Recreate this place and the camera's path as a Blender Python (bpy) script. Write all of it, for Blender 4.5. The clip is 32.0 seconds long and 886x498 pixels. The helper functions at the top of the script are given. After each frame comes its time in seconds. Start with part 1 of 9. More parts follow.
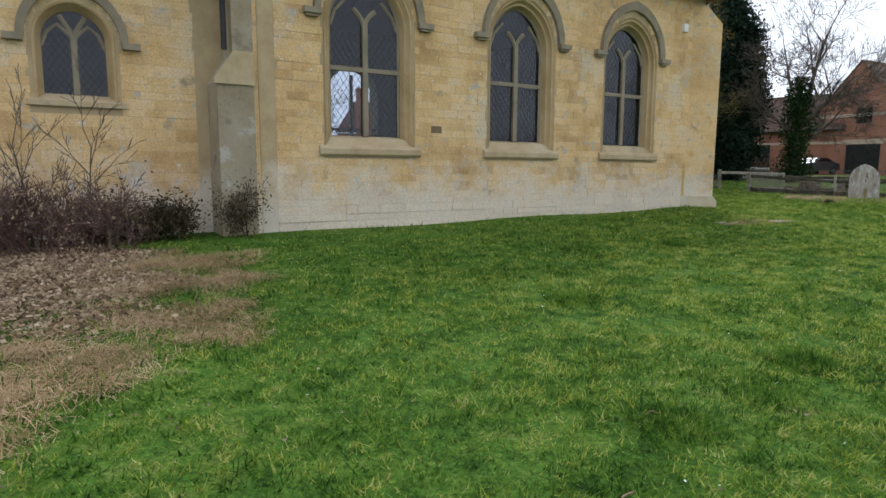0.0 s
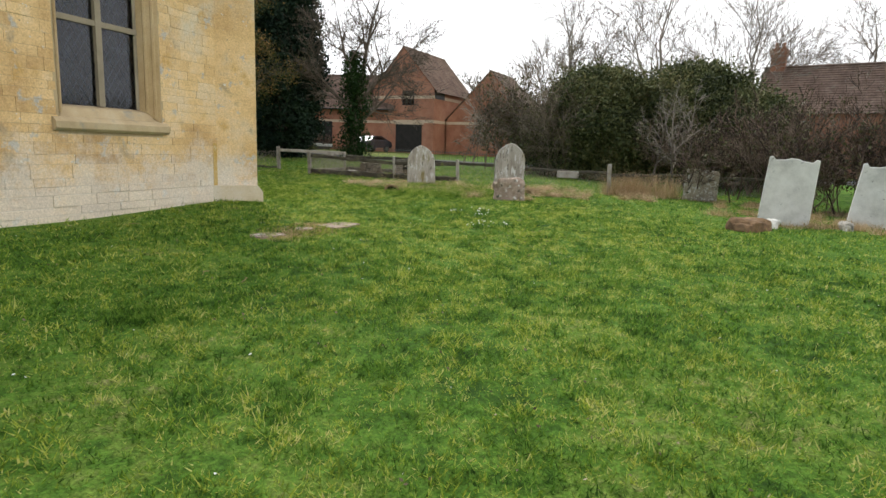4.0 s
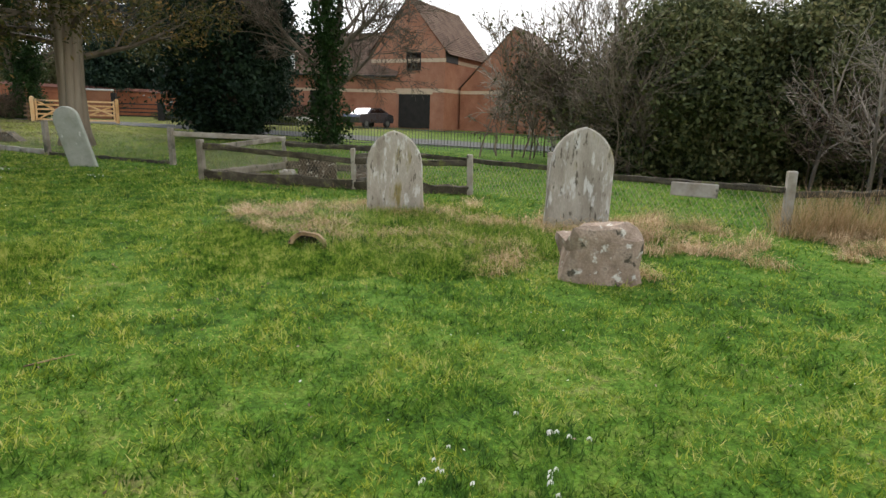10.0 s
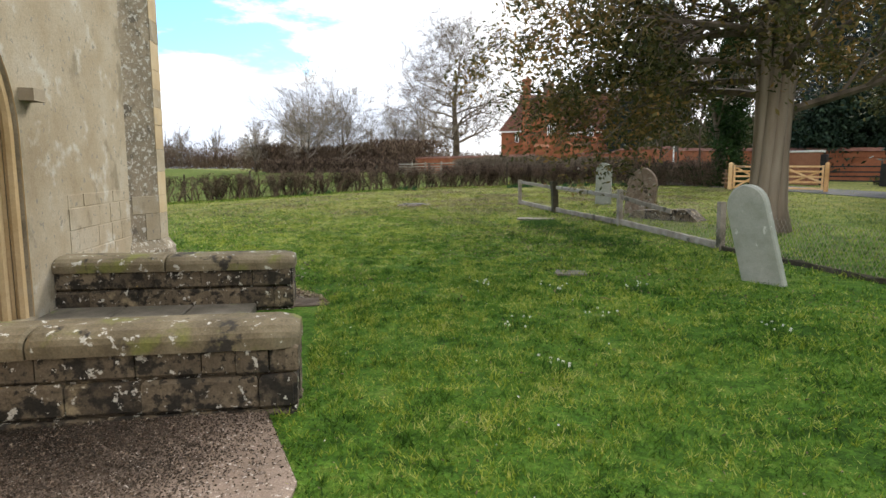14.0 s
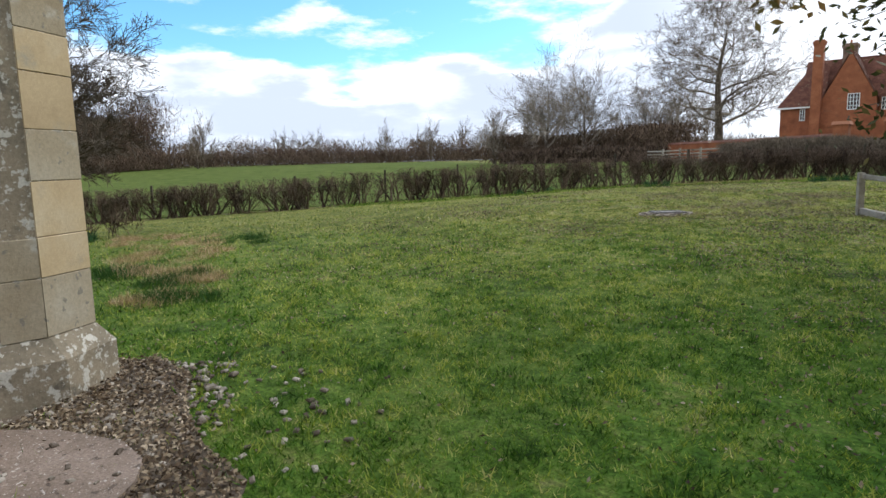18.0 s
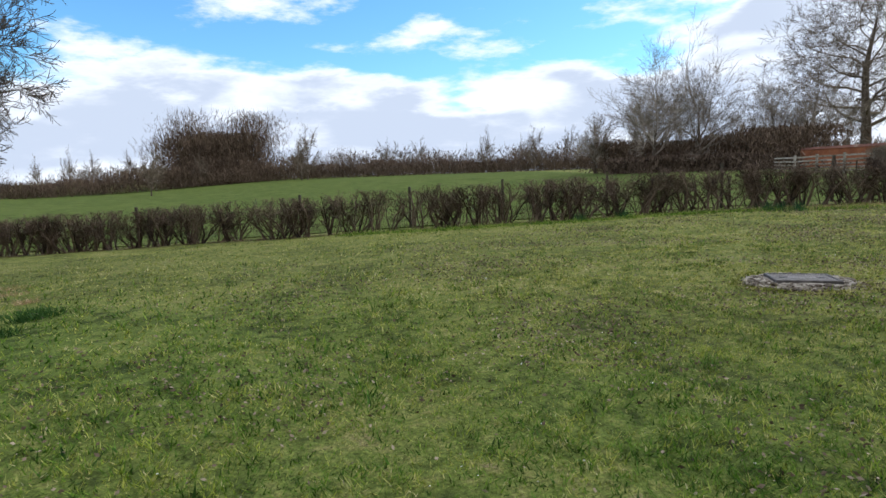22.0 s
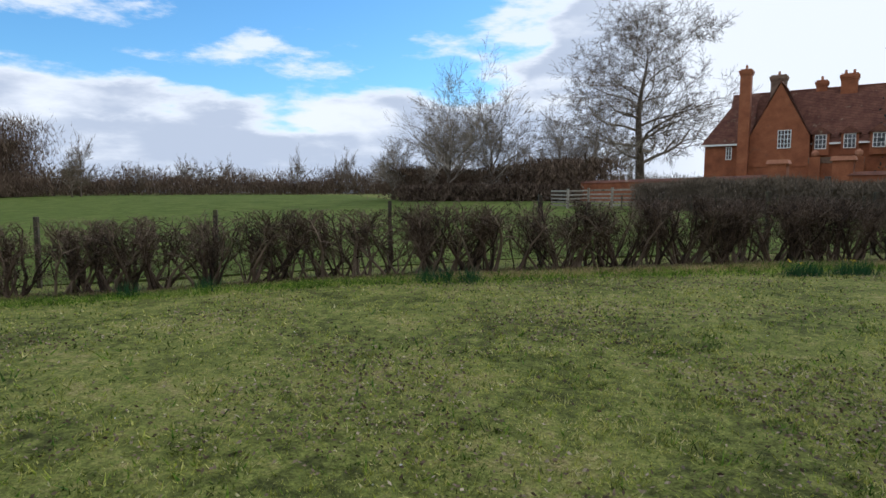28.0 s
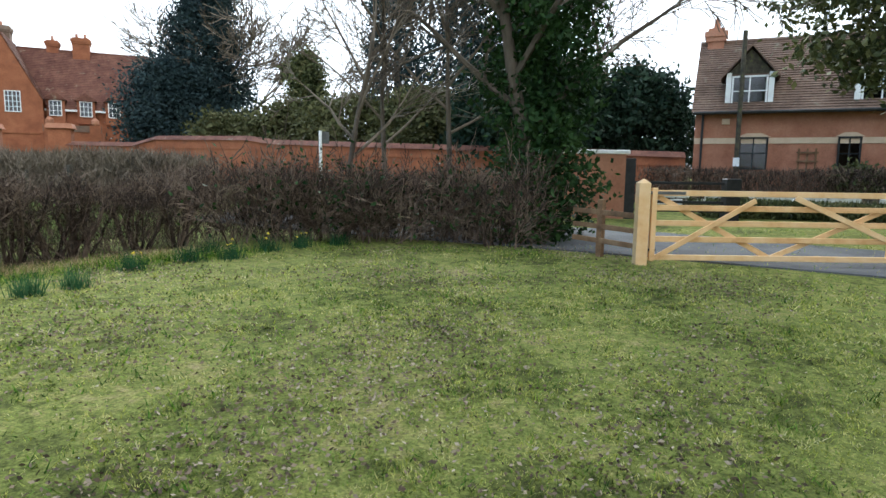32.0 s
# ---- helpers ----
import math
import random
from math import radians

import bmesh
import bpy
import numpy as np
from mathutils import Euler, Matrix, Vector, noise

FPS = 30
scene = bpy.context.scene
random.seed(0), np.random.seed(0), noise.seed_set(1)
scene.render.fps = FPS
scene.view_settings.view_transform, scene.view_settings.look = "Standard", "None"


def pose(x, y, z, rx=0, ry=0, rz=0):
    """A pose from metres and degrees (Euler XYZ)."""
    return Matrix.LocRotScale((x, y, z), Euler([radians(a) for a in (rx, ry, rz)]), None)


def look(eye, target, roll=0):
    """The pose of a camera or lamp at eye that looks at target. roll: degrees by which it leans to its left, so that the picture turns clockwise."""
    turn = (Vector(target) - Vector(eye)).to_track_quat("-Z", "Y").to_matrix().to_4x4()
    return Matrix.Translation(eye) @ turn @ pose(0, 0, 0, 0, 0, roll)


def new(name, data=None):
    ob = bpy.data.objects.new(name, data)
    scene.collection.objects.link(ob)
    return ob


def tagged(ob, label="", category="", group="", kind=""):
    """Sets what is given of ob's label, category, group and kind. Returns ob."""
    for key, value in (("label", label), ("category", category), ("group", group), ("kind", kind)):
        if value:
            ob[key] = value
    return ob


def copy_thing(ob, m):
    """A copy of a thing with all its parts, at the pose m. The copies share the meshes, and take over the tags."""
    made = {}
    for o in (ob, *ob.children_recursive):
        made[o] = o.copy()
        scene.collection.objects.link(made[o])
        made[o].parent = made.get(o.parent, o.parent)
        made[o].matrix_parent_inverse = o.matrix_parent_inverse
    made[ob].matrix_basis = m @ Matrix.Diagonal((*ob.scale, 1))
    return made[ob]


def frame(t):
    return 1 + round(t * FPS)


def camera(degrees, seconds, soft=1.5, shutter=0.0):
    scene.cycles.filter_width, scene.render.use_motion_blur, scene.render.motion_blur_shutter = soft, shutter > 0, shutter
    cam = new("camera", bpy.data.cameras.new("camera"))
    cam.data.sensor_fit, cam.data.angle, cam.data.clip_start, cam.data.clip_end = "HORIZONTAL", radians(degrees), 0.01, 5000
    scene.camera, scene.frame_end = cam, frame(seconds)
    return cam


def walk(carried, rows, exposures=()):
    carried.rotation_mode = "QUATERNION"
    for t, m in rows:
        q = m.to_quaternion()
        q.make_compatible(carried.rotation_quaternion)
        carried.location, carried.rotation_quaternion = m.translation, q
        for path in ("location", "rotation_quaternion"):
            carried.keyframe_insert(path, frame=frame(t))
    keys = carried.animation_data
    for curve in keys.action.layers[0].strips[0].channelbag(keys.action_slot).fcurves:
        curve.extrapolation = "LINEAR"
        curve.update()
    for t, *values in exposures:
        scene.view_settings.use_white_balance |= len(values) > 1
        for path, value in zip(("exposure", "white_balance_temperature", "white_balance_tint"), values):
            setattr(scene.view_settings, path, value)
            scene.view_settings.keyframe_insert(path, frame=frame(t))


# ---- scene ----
cam = camera(71.8, 32.0)
PATH = [
    (0.0, -0.182, 0.365, 1.532, 82.56, -0.30, -1.12),
    (0.5, 0.123, 0.932, 1.519, 84.14, -0.60, -3.77),
    (1.0, 0.390, 1.539, 1.529, 84.87, -0.40, -7.26),
    (1.5, 0.711, 2.142, 1.541, 84.86, -0.90, -9.78),
    (2.0, 1.160, 2.832, 1.554, 83.91, -1.59, -14.57),
    (2.5, 1.517, 3.439, 1.616, 83.10, -2.58, -24.20),
    (3.0, 2.041, 4.131, 1.661, 80.99, -2.47, -32.62),
    (3.5, 2.436, 4.798, 1.692, 81.08, -1.98, -38.26),
    (5.5, 4.462, 7.436, 1.617, 80.06, -1.77, -39.40),
    (6.0, 5.012, 8.191, 1.648, 80.12, -1.87, -39.94),
    (6.5, 5.496, 8.743, 1.675, 80.27, -1.77, -40.29),
    (7.0, 6.087, 9.387, 1.642, 80.64, -1.68, -41.05),
    (7.5, 6.690, 9.992, 1.683, 80.67, -2.07, -40.94),
    (8.0, 7.232, 10.597, 1.805, 79.36, -1.87, -41.21),
    (8.5, 7.868, 11.114, 1.876, 79.25, -1.77, -41.05),
    (9.0, 8.444, 11.686, 1.972, 79.33, -1.77, -40.89),
    (9.5, 8.980, 12.315, 1.951, 79.19, -2.16, -39.05),
    (10.0, 9.404, 13.064, 1.949, 78.13, -1.76, -37.30),
    (10.5, 9.791, 13.832, 1.908, 78.85, 0.23, -31.08),
    (11.0, 9.991, 14.722, 1.980, 81.09, 0.70, -18.78),
    (11.5, 10.228, 15.550, 1.958, 81.44, 0.87, -9.27),
    (12.0, 10.363, 16.491, 1.980, 82.03, 1.12, -2.58),
    (12.5, 10.377, 17.325, 1.998, 82.87, -0.16, 1.06),
    (13.0, 10.452, 18.245, 2.079, 82.62, -0.67, 6.71),
    (13.5, 10.438, 18.998, 2.154, 82.54, -0.24, 11.42),
    (14.0, 10.411, 19.850, 2.199, 82.55, -0.15, 21.78),
    (14.5, 10.212, 20.558, 2.155, 82.52, -0.10, 28.01),
    (16.5, 8.892, 23.868, 2.076, 81.30, 0.80, 41.20),
    (17.0, 8.424, 24.648, 2.128, 81.10, 1.00, 41.40),
    (17.5, 8.008, 25.324, 2.232, 81.50, 0.60, 42.40),
    (18.0, 7.540, 26.000, 2.232, 81.80, 1.10, 44.20),
    (18.5, 7.124, 26.676, 2.284, 82.50, 1.10, 48.10),
    (19.0, 6.708, 27.404, 2.284, 82.60, 1.20, 49.90),
    (19.5, 6.344, 28.132, 2.284, 82.50, 1.10, 50.80),
    (20.0, 5.928, 28.860, 2.336, 82.90, 1.10, 51.90),
    (20.5, 5.616, 29.640, 2.336, 82.70, 1.20, 54.50),
    (21.0, 5.304, 30.368, 2.336, 83.00, 1.20, 55.20),
    (21.5, 5.148, 31.200, 2.336, 82.90, 1.20, 55.10),
    (22.0, 4.836, 31.928, 2.336, 82.90, 1.60, 54.30),
    (22.5, 4.628, 32.708, 2.336, 83.10, 2.30, 52.60),
    (23.0, 4.368, 33.488, 2.336, 82.70, 2.10, 48.00),
    (23.5, 4.108, 34.268, 2.336, 82.90, 2.20, 44.70),
    (24.0, 3.796, 35.048, 2.336, 82.80, 2.00, 42.90),
    (24.5, 3.432, 35.828, 2.388, 82.90, 1.90, 41.90),
    (25.0, 3.224, 36.608, 2.440, 83.10, 1.70, 41.30),
    (25.5, 2.964, 37.336, 2.492, 83.70, 1.50, 40.60),
    (27.5, 2.912, 39.936, 2.544, 84.60, -0.10, 38.40),
    (28.0, 3.068, 40.716, 2.544, 84.80, -0.20, 38.50),
    (28.5, 3.172, 41.496, 2.596, 85.30, -0.50, 38.70),
    (29.0, 3.328, 42.276, 2.648, 85.20, -0.40, 39.80),
    (29.5, 3.588, 43.004, 2.700, 85.30, 0.80, 40.30),
    (30.0, 3.796, 43.784, 2.752, 85.60, 0.80, 36.10),
    (30.5, 4.264, 44.512, 2.700, 85.20, 1.00, 22.50),
    (31.0, 4.732, 45.136, 2.700, 84.30, 0.10, 7.40),
    (31.5, 5.304, 45.656, 2.648, 83.60, 0.20, -8.10),
    (32.0, 5.824, 46.124, 2.648, 82.70, -0.90, -21.90),
]
EXPOSURE = [(0, 0.38, 5850, 10), (1.5, 0.44, 6200, 10), (3, 0.72, 6450, 10), (6, 0.78, 6500, 10), (7, 0.63, 6500, 10), (8, 0.70, 6500, 10), (9, 0.82, 6550, 10), (10, 0.84, 6550, 10), (11, 0.58, 6500, 10), (12, 0.55, 6450, 10), (14, 0.92, 6500, 10),
            (15, 1.1, 6450, 10), (16.5, 1.02, 6400, 10), (17, 0.95, 6300, 10), (18, 0.50, 6050, 10), (19, -0.02, 5950, 10), (20, -0.22, 5950, 10), (21, 0.02, 6000, 10), (22, 0.28, 5950, 10), (23, 0.15, 6000, 10), (24, 0.18, 6000, 10), (25, 0.12, 6000, 10), (28, 0.0, 5850, 10),
            (29.5, -0.04, 5800, 8), (30.5, 0.0, 5850, 8), (31, 0.52, 5800, 10), (32, 1.2, 5750, 4)]
walk(cam, [(t, pose(x, y, z, rx, ry, rz)) for t, x, y, z, rx, ry, rz in PATH], EXPOSURE)

# ---- light: a bright broken-cloud sky, the sun veiled behind cloud ----
SUN_YAW, SUN_EL = -14.0, 38.0          # degrees right of +y is negative
world = bpy.data.worlds.new("sky")
scene.world = world
world.use_nodes = True
wt = world.node_tree
wn, wl = wt.nodes, wt.links
wn.clear()
w_out = wn.new("ShaderNodeOutputWorld")
w_bg = wn.new("ShaderNodeBackground")
w_bg.inputs["Strength"].default_value = 0.10
w_sky = wn.new("ShaderNodeTexSky")
w_sky.sky_type = "NISHITA"
w_sky.sun_disc = False
w_sky.sun_elevation = radians(SUN_EL)
w_sky.sun_rotation = radians(-SUN_YAW)
w_sky.air_density, w_sky.dust_density, w_sky.ozone_density = 1.0, 0.6, 2.0
w_co = wn.new("ShaderNodeTexCoord")
w_sep = wn.new("ShaderNodeSeparateXYZ")
wl.new(w_co.outputs["Generated"], w_sep.inputs[0])


def wmath(op, a, b=None, clamp=False):
    nd = wn.new("ShaderNodeMath")
    nd.operation, nd.use_clamp = op, clamp
    for i, v in enumerate((a, b)):
        if v is None:
            continue
        if isinstance(v, (int, float)):
            nd.inputs[i].default_value = v
        else:
            wl.new(v, nd.inputs[i])
    return nd.outputs[0]


# cumulus: overcast but for a blue opening to the north-west, where a bank of cloud stands low with small puffs above it
w_map = wn.new("ShaderNodeMapping")
w_map.inputs["Scale"].default_value = (1.0, 1.0, 3.2)
w_map.inputs["Location"].default_value = (0.35, 0.1, 0.0)
wl.new(w_co.outputs["Generated"], w_map.inputs["Vector"])


def wnoise(scale, detail, rough):
    nd = wn.new("ShaderNodeTexNoise")
    nd.inputs["Scale"].default_value, nd.inputs["Detail"].default_value, nd.inputs["Roughness"].default_value = scale, detail, rough
    wl.new(w_map.outputs[0], nd.inputs["Vector"])
    return nd.outputs["Fac"]


def wrange(v, a, b, c=0.0, d=1.0, smooth=True):
    nd = wn.new("ShaderNodeMapRange")
    nd.interpolation_type = "SMOOTHSTEP" if smooth else "LINEAR"
    wl.new(v, nd.inputs[0])
    for i, q in enumerate((a, b, c, d)):
        nd.inputs[i + 1].default_value = q
    return nd.outputs[0]


w_edge = wmath("ADD", wnoise(2.6, 8.0, 0.58), wmath("MULTIPLY", wmath("SUBTRACT", wnoise(11.0, 6.0, 0.6), 0.5), 0.14))
w_side = wrange(wmath("ADD", wmath("MULTIPLY", w_sep.outputs["X"], -0.95), wmath("MULTIPLY", w_sep.outputs["Y"], 0.31)), 0.80, 0.38)
w_top = wmath("ADD", wmath("ADD", wmath("MULTIPLY", w_edge, 0.40), -0.035), wmath("MULTIPLY", w_side, 0.85))
w_depth = wmath("SUBTRACT", w_top, w_sep.outputs["Z"])      # how far below the bank's edge
w_bank = wrange(w_depth, -0.012, 0.034)
w_puff = wrange(wmath("ADD", wnoise(3.4, 7.0, 0.6), wmath("MULTIPLY", w_side, 0.12)), 0.535, 0.65)
w_mask = wmath("MAXIMUM", w_bank, wmath("MULTIPLY", w_puff, 0.9), True)
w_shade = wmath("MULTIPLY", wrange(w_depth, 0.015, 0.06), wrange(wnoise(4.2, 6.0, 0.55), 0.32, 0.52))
w_ccol = wn.new("ShaderNodeMix")
w_ccol.data_type = "RGBA"
wl.new(wmath("MULTIPLY", w_shade, wrange(w_side, 0.7, 0.12)), w_ccol.inputs["Factor"])
w_ccol.inputs["A"].default_value = (9.5, 9.6, 9.75, 1)
w_ccol.inputs["B"].default_value = (5.7, 6.2, 7.1, 1)
w_mix = wn.new("ShaderNodeMix")
w_mix.data_type = "RGBA"
wl.new(w_mask, w_mix.inputs["Factor"])
w_blue = wn.new("ShaderNodeMix")
w_blue.data_type, w_blue.blend_type = "RGBA", "MULTIPLY"
w_blue.inputs["Factor"].default_value = 1.0
w_blue.inputs["B"].default_value = (0.95, 1.45, 1.66, 1)
wl.new(w_sky.outputs[0], w_blue.inputs["A"])
wl.new(w_blue.outputs["Result"], w_mix.inputs["A"])
wl.new(w_ccol.outputs["Result"], w_mix.inputs["B"])
wl.new(w_mix.outputs["Result"], w_bg.inputs["Color"])
wl.new(w_bg.outputs[0], w_out.inputs["Surface"])

sun_data = bpy.data.lights.new("sun", "SUN")
sun_data.energy, sun_data.angle, sun_data.color = 1.75, radians(11), (1.0, 0.95, 0.87)
sun = new("sun", sun_data)
_sd = Vector((-math.sin(radians(SUN_YAW)) * math.cos(radians(SUN_EL)), math.cos(radians(SUN_YAW)) * math.cos(radians(SUN_EL)), math.sin(radians(SUN_EL))))
sun.matrix_world = look(_sd * 60, (0, 0, 0))

# ---- materials ----
def material(name, stops, scale=6.0, detail=8.0, rough=0.85, bump=0.3, bscale=None, spot=None, fine=None, metal=0.0, per_object=0.0, per_island=0.0, stretch=None, dist=0.01, spec=0.3, wash=None):
    """A surface: a colour ramp over world-space noise, finer grain in the relief, optional spots (colour, scale, threshold)
    such as lichen or stains, and shade differences from piece to piece."""
    m = bpy.data.materials.new(name)
    m.use_nodes = True
    nt = m.node_tree
    nd, ln = nt.nodes, nt.links
    bsdf = nd["Principled BSDF"]
    bsdf.inputs["Roughness"].default_value = rough
    bsdf.inputs["Metallic"].default_value = metal
    bsdf.inputs["Specular IOR Level"].default_value = spec
    geo = nd.new("ShaderNodeNewGeometry")
    vec = geo.outputs["Position"]
    if stretch:
        mp = nd.new("ShaderNodeMapping")
        mp.inputs["Scale"].default_value = stretch
        ln.new(vec, mp.inputs["Vector"])
        vec = mp.outputs[0]

    def tex(sc, det=8.0, ro=0.6):
        t = nd.new("ShaderNodeTexNoise")
        t.inputs["Scale"].default_value, t.inputs["Detail"].default_value, t.inputs["Roughness"].default_value = sc, det, ro
        ln.new(vec, t.inputs["Vector"])
        return t.outputs["Fac"]

    base = tex(scale, detail, 0.65)
    ramp = nd.new("ShaderNodeValToRGB")
    el = ramp.color_ramp.elements
    n = len(stops)
    while len(el) < n:
        el.new(0.5)
    for i, c in enumerate(stops):
        el[i].position = 0.30 + 0.40 * i / max(1, n - 1)
        el[i].color = (*c, 1)
    fac = base
    if per_object or per_island:
        rnd = nd.new("ShaderNodeObjectInfo").outputs["Random"] if per_object else geo.outputs["Random Per Island"]
        mr = nd.new("ShaderNodeMapRange")
        amt = per_object or per_island
        mr.inputs[3].default_value, mr.inputs[4].default_value = -amt, amt
        ln.new(rnd, mr.inputs[0])
        ad = nd.new("ShaderNodeMath")
        ln.new(base, ad.inputs[0]), ln.new(mr.outputs[0], ad.inputs[1])
        fac = ad.outputs[0]
    ln.new(fac, ramp.inputs[0])
    col = ramp.outputs[0]
    for sp in (spot or ()):
        c, sc, lo, hi = sp[:4]
        mr = nd.new("ShaderNodeMapRange")
        mr.interpolation_type = "SMOOTHSTEP"
        ln.new(tex(sc, 6.0, 0.6), mr.inputs[0])
        mr.inputs[1].default_value, mr.inputs[2].default_value = lo, hi
        mx = nd.new("ShaderNodeMix")
        mx.data_type = "RGBA"
        ln.new(mr.outputs[0], mx.inputs["Factor"]), ln.new(col, mx.inputs["A"])
        mx.inputs["B"].default_value = (*c, 1)
        col = mx.outputs["Result"]
    if wash:                                   # a ragged coat of limewash up to a certain height
        sp = nd.new("ShaderNodeSeparateXYZ")
        ln.new(geo.outputs["Position"], sp.inputs[0])
        nz = tex(2.2, 9.0, 0.72)
        sc = nd.new("ShaderNodeMath")
        sc.operation = "MULTIPLY_ADD"
        ln.new(nz, sc.inputs[0])
        sc.inputs[1].default_value = 3.2
        ln.new(sp.outputs["Z"], sc.inputs[2])
        mr = nd.new("ShaderNodeMapRange")
        mr.interpolation_type = "SMOOTHSTEP"
        ln.new(sc.outputs[0], mr.inputs[0])
        mr.inputs[1].default_value, mr.inputs[2].default_value = wash["z0"] + 1.6, wash["z1"] + 1.6
        mr.inputs[4].default_value = 0.68
        mx = nd.new("ShaderNodeMix")
        mx.data_type = "RGBA"
        ln.new(mr.outputs[0], mx.inputs["Factor"]), ln.new(col, mx.inputs["A"])
        mx.inputs["B"].default_value = (*wash["color"], 1)
        col = mx.outputs["Result"]
    if fine:                                   # fine grain in the colour: scale, amount
        mr = nd.new("ShaderNodeMapRange")
        ln.new(tex(fine[0], 4.0, 0.7), mr.inputs[0])
        mr.inputs[1].default_value, mr.inputs[2].default_value = 0.3, 0.7
        mr.inputs[3].default_value, mr.inputs[4].default_value = 1 - fine[1], 1 + fine[1]
        mx = nd.new("ShaderNodeVectorMath")
        mx.operation = "SCALE"
        ln.new(col, mx.inputs[0]), ln.new(mr.outputs[0], mx.inputs["Scale"])
        col = mx.outputs[0]
    ln.new(col, bsdf.inputs["Base Color"])
    if bump:
        bp = nd.new("ShaderNodeBump")
        bp.inputs["Strength"].default_value, bp.inputs["Distance"].default_value = bump, dist
        ln.new(tex(bscale or scale * 6, 6.0, 0.7), bp.inputs["Height"])
        ln.new(bp.outputs[0], bsdf.inputs["Normal"])
    return m


def leafy(name, stops, patch=0.4, translucent=0.25, rough=0.6, pamt=0.5, tuft=0.0):
    """Blades and leaves: each one its own shade, drifting in patches, letting some light through."""
    m = bpy.data.materials.new(name)
    m.use_nodes = True
    nt = m.node_tree
    nd, ln = nt.nodes, nt.links
    bsdf = nd["Principled BSDF"]
    geo = nd.new("ShaderNodeNewGeometry")
    t = nd.new("ShaderNodeTexNoise")
    t.inputs["Scale"].default_value, t.inputs["Detail"].default_value = patch, 5.0
    ln.new(geo.outputs["Position"], t.inputs["Vector"])
    mr = nd.new("ShaderNodeMapRange")
    mr.inputs[1].default_value, mr.inputs[2].default_value = 0.3, 0.7
    ln.new(t.outputs["Fac"], mr.inputs[0])
    mx = nd.new("ShaderNodeMix")
    mx.inputs["Factor"].default_value = pamt
    ln.new(geo.outputs["Random Per Island"], mx.inputs["A"]), ln.new(mr.outputs[0], mx.inputs["B"])
    if tuft:                                   # shade of each hand-sized tuft
        t2 = nd.new("ShaderNodeTexNoise")
        t2.inputs["Scale"].default_value, t2.inputs["Detail"].default_value, t2.inputs["Roughness"].default_value = tuft, 3.0, 0.6
        ln.new(geo.outputs["Position"], t2.inputs["Vector"])
        t3 = nd.new("ShaderNodeTexNoise")
        t3.inputs["Scale"].default_value, t3.inputs["Detail"].default_value = tuft * 4.2, 2.0
        ln.new(geo.outputs["Position"], t3.inputs["Vector"])
        av = nd.new("ShaderNodeMath")
        ln.new(t2.outputs["Fac"], av.inputs[0]), ln.new(t3.outputs["Fac"], av.inputs[1])
        m2 = nd.new("ShaderNodeMapRange")
        m2.inputs[1].default_value, m2.inputs[2].default_value = 0.86, 1.14
        ln.new(av.outputs[0], m2.inputs[0])
        mb = nd.new("ShaderNodeMix")
        mb.inputs["Factor"].default_value = 0.56
        ln.new(mx.outputs["Result"], mb.inputs["A"]), ln.new(m2.outputs[0], mb.inputs["B"])
        mx = mb
    ramp = nd.new("ShaderNodeValToRGB")
    el = ramp.color_ramp.elements
    while len(el) < len(stops):
        el.new(0.5)
    for i, c in enumerate(stops):
        el[i].position, el[i].color = 0.12 + 0.76 * i / max(1, len(stops) - 1), (*c, 1)
    ln.new(mx.outputs["Result"], ramp.inputs[0])
    ln.new(ramp.outputs[0], bsdf.inputs["Base Color"])
    bsdf.inputs["Roughness"].default_value = rough
    bsdf.inputs["Specular IOR Level"].default_value = 0.10
    if translucent:
        tr = nd.new("ShaderNodeBsdfTranslucent")
        ln.new(ramp.outputs[0], tr.inputs["Color"])
        ms = nd.new("ShaderNodeMixShader")
        ms.inputs[0].default_value = translucent
        ln.new(bsdf.outputs[0], ms.inputs[1]), ln.new(tr.outputs[0], ms.inputs[2])
        ln.new(ms.outputs[0], nd["Material Output"].inputs["Surface"])
    return m


def glass(name, tint=(0.75, 0.8, 0.85), mixf=0.35, rough=0.05):
    m = bpy.data.materials.new(name)
    m.use_nodes = True
    nd, ln = m.node_tree.nodes, m.node_tree.links
    nd.remove(nd["Principled BSDF"])
    tr, gl, ms, fr = nd.new("ShaderNodeBsdfTransparent"), nd.new("ShaderNodeBsdfGlossy"), nd.new("ShaderNodeMixShader"), nd.new("ShaderNodeFresnel")
    tr.inputs["Color"].default_value = (*tint, 1)
    gl.inputs["Roughness"].default_value = rough
    gl.inputs["Color"].default_value = (0.9, 0.93, 1, 1)
    nz, bp, geo = nd.new("ShaderNodeTexNoise"), nd.new("ShaderNodeBump"), nd.new("ShaderNodeNewGeometry")
    nz.inputs["Scale"].default_value = 9.0
    ln.new(geo.outputs["Position"], nz.inputs["Vector"])
    bp.inputs["Strength"].default_value, bp.inputs["Distance"].default_value = 0.25, 0.01
    ln.new(nz.outputs["Fac"], bp.inputs["Height"]), ln.new(bp.outputs[0], gl.inputs["Normal"])
    fr.inputs["IOR"].default_value = 1.5
    ad = nd.new("ShaderNodeMath")
    ad.inputs[1].default_value = mixf
    ln.new(fr.outputs[0], ad.inputs[0])
    ln.new(ad.outputs[0], ms.inputs[0]), ln.new(tr.outputs[0], ms.inputs[1]), ln.new(gl.outputs[0], ms.inputs[2])
    ln.new(ms.outputs[0], nd["Material Output"].inputs["Surface"])
    return m


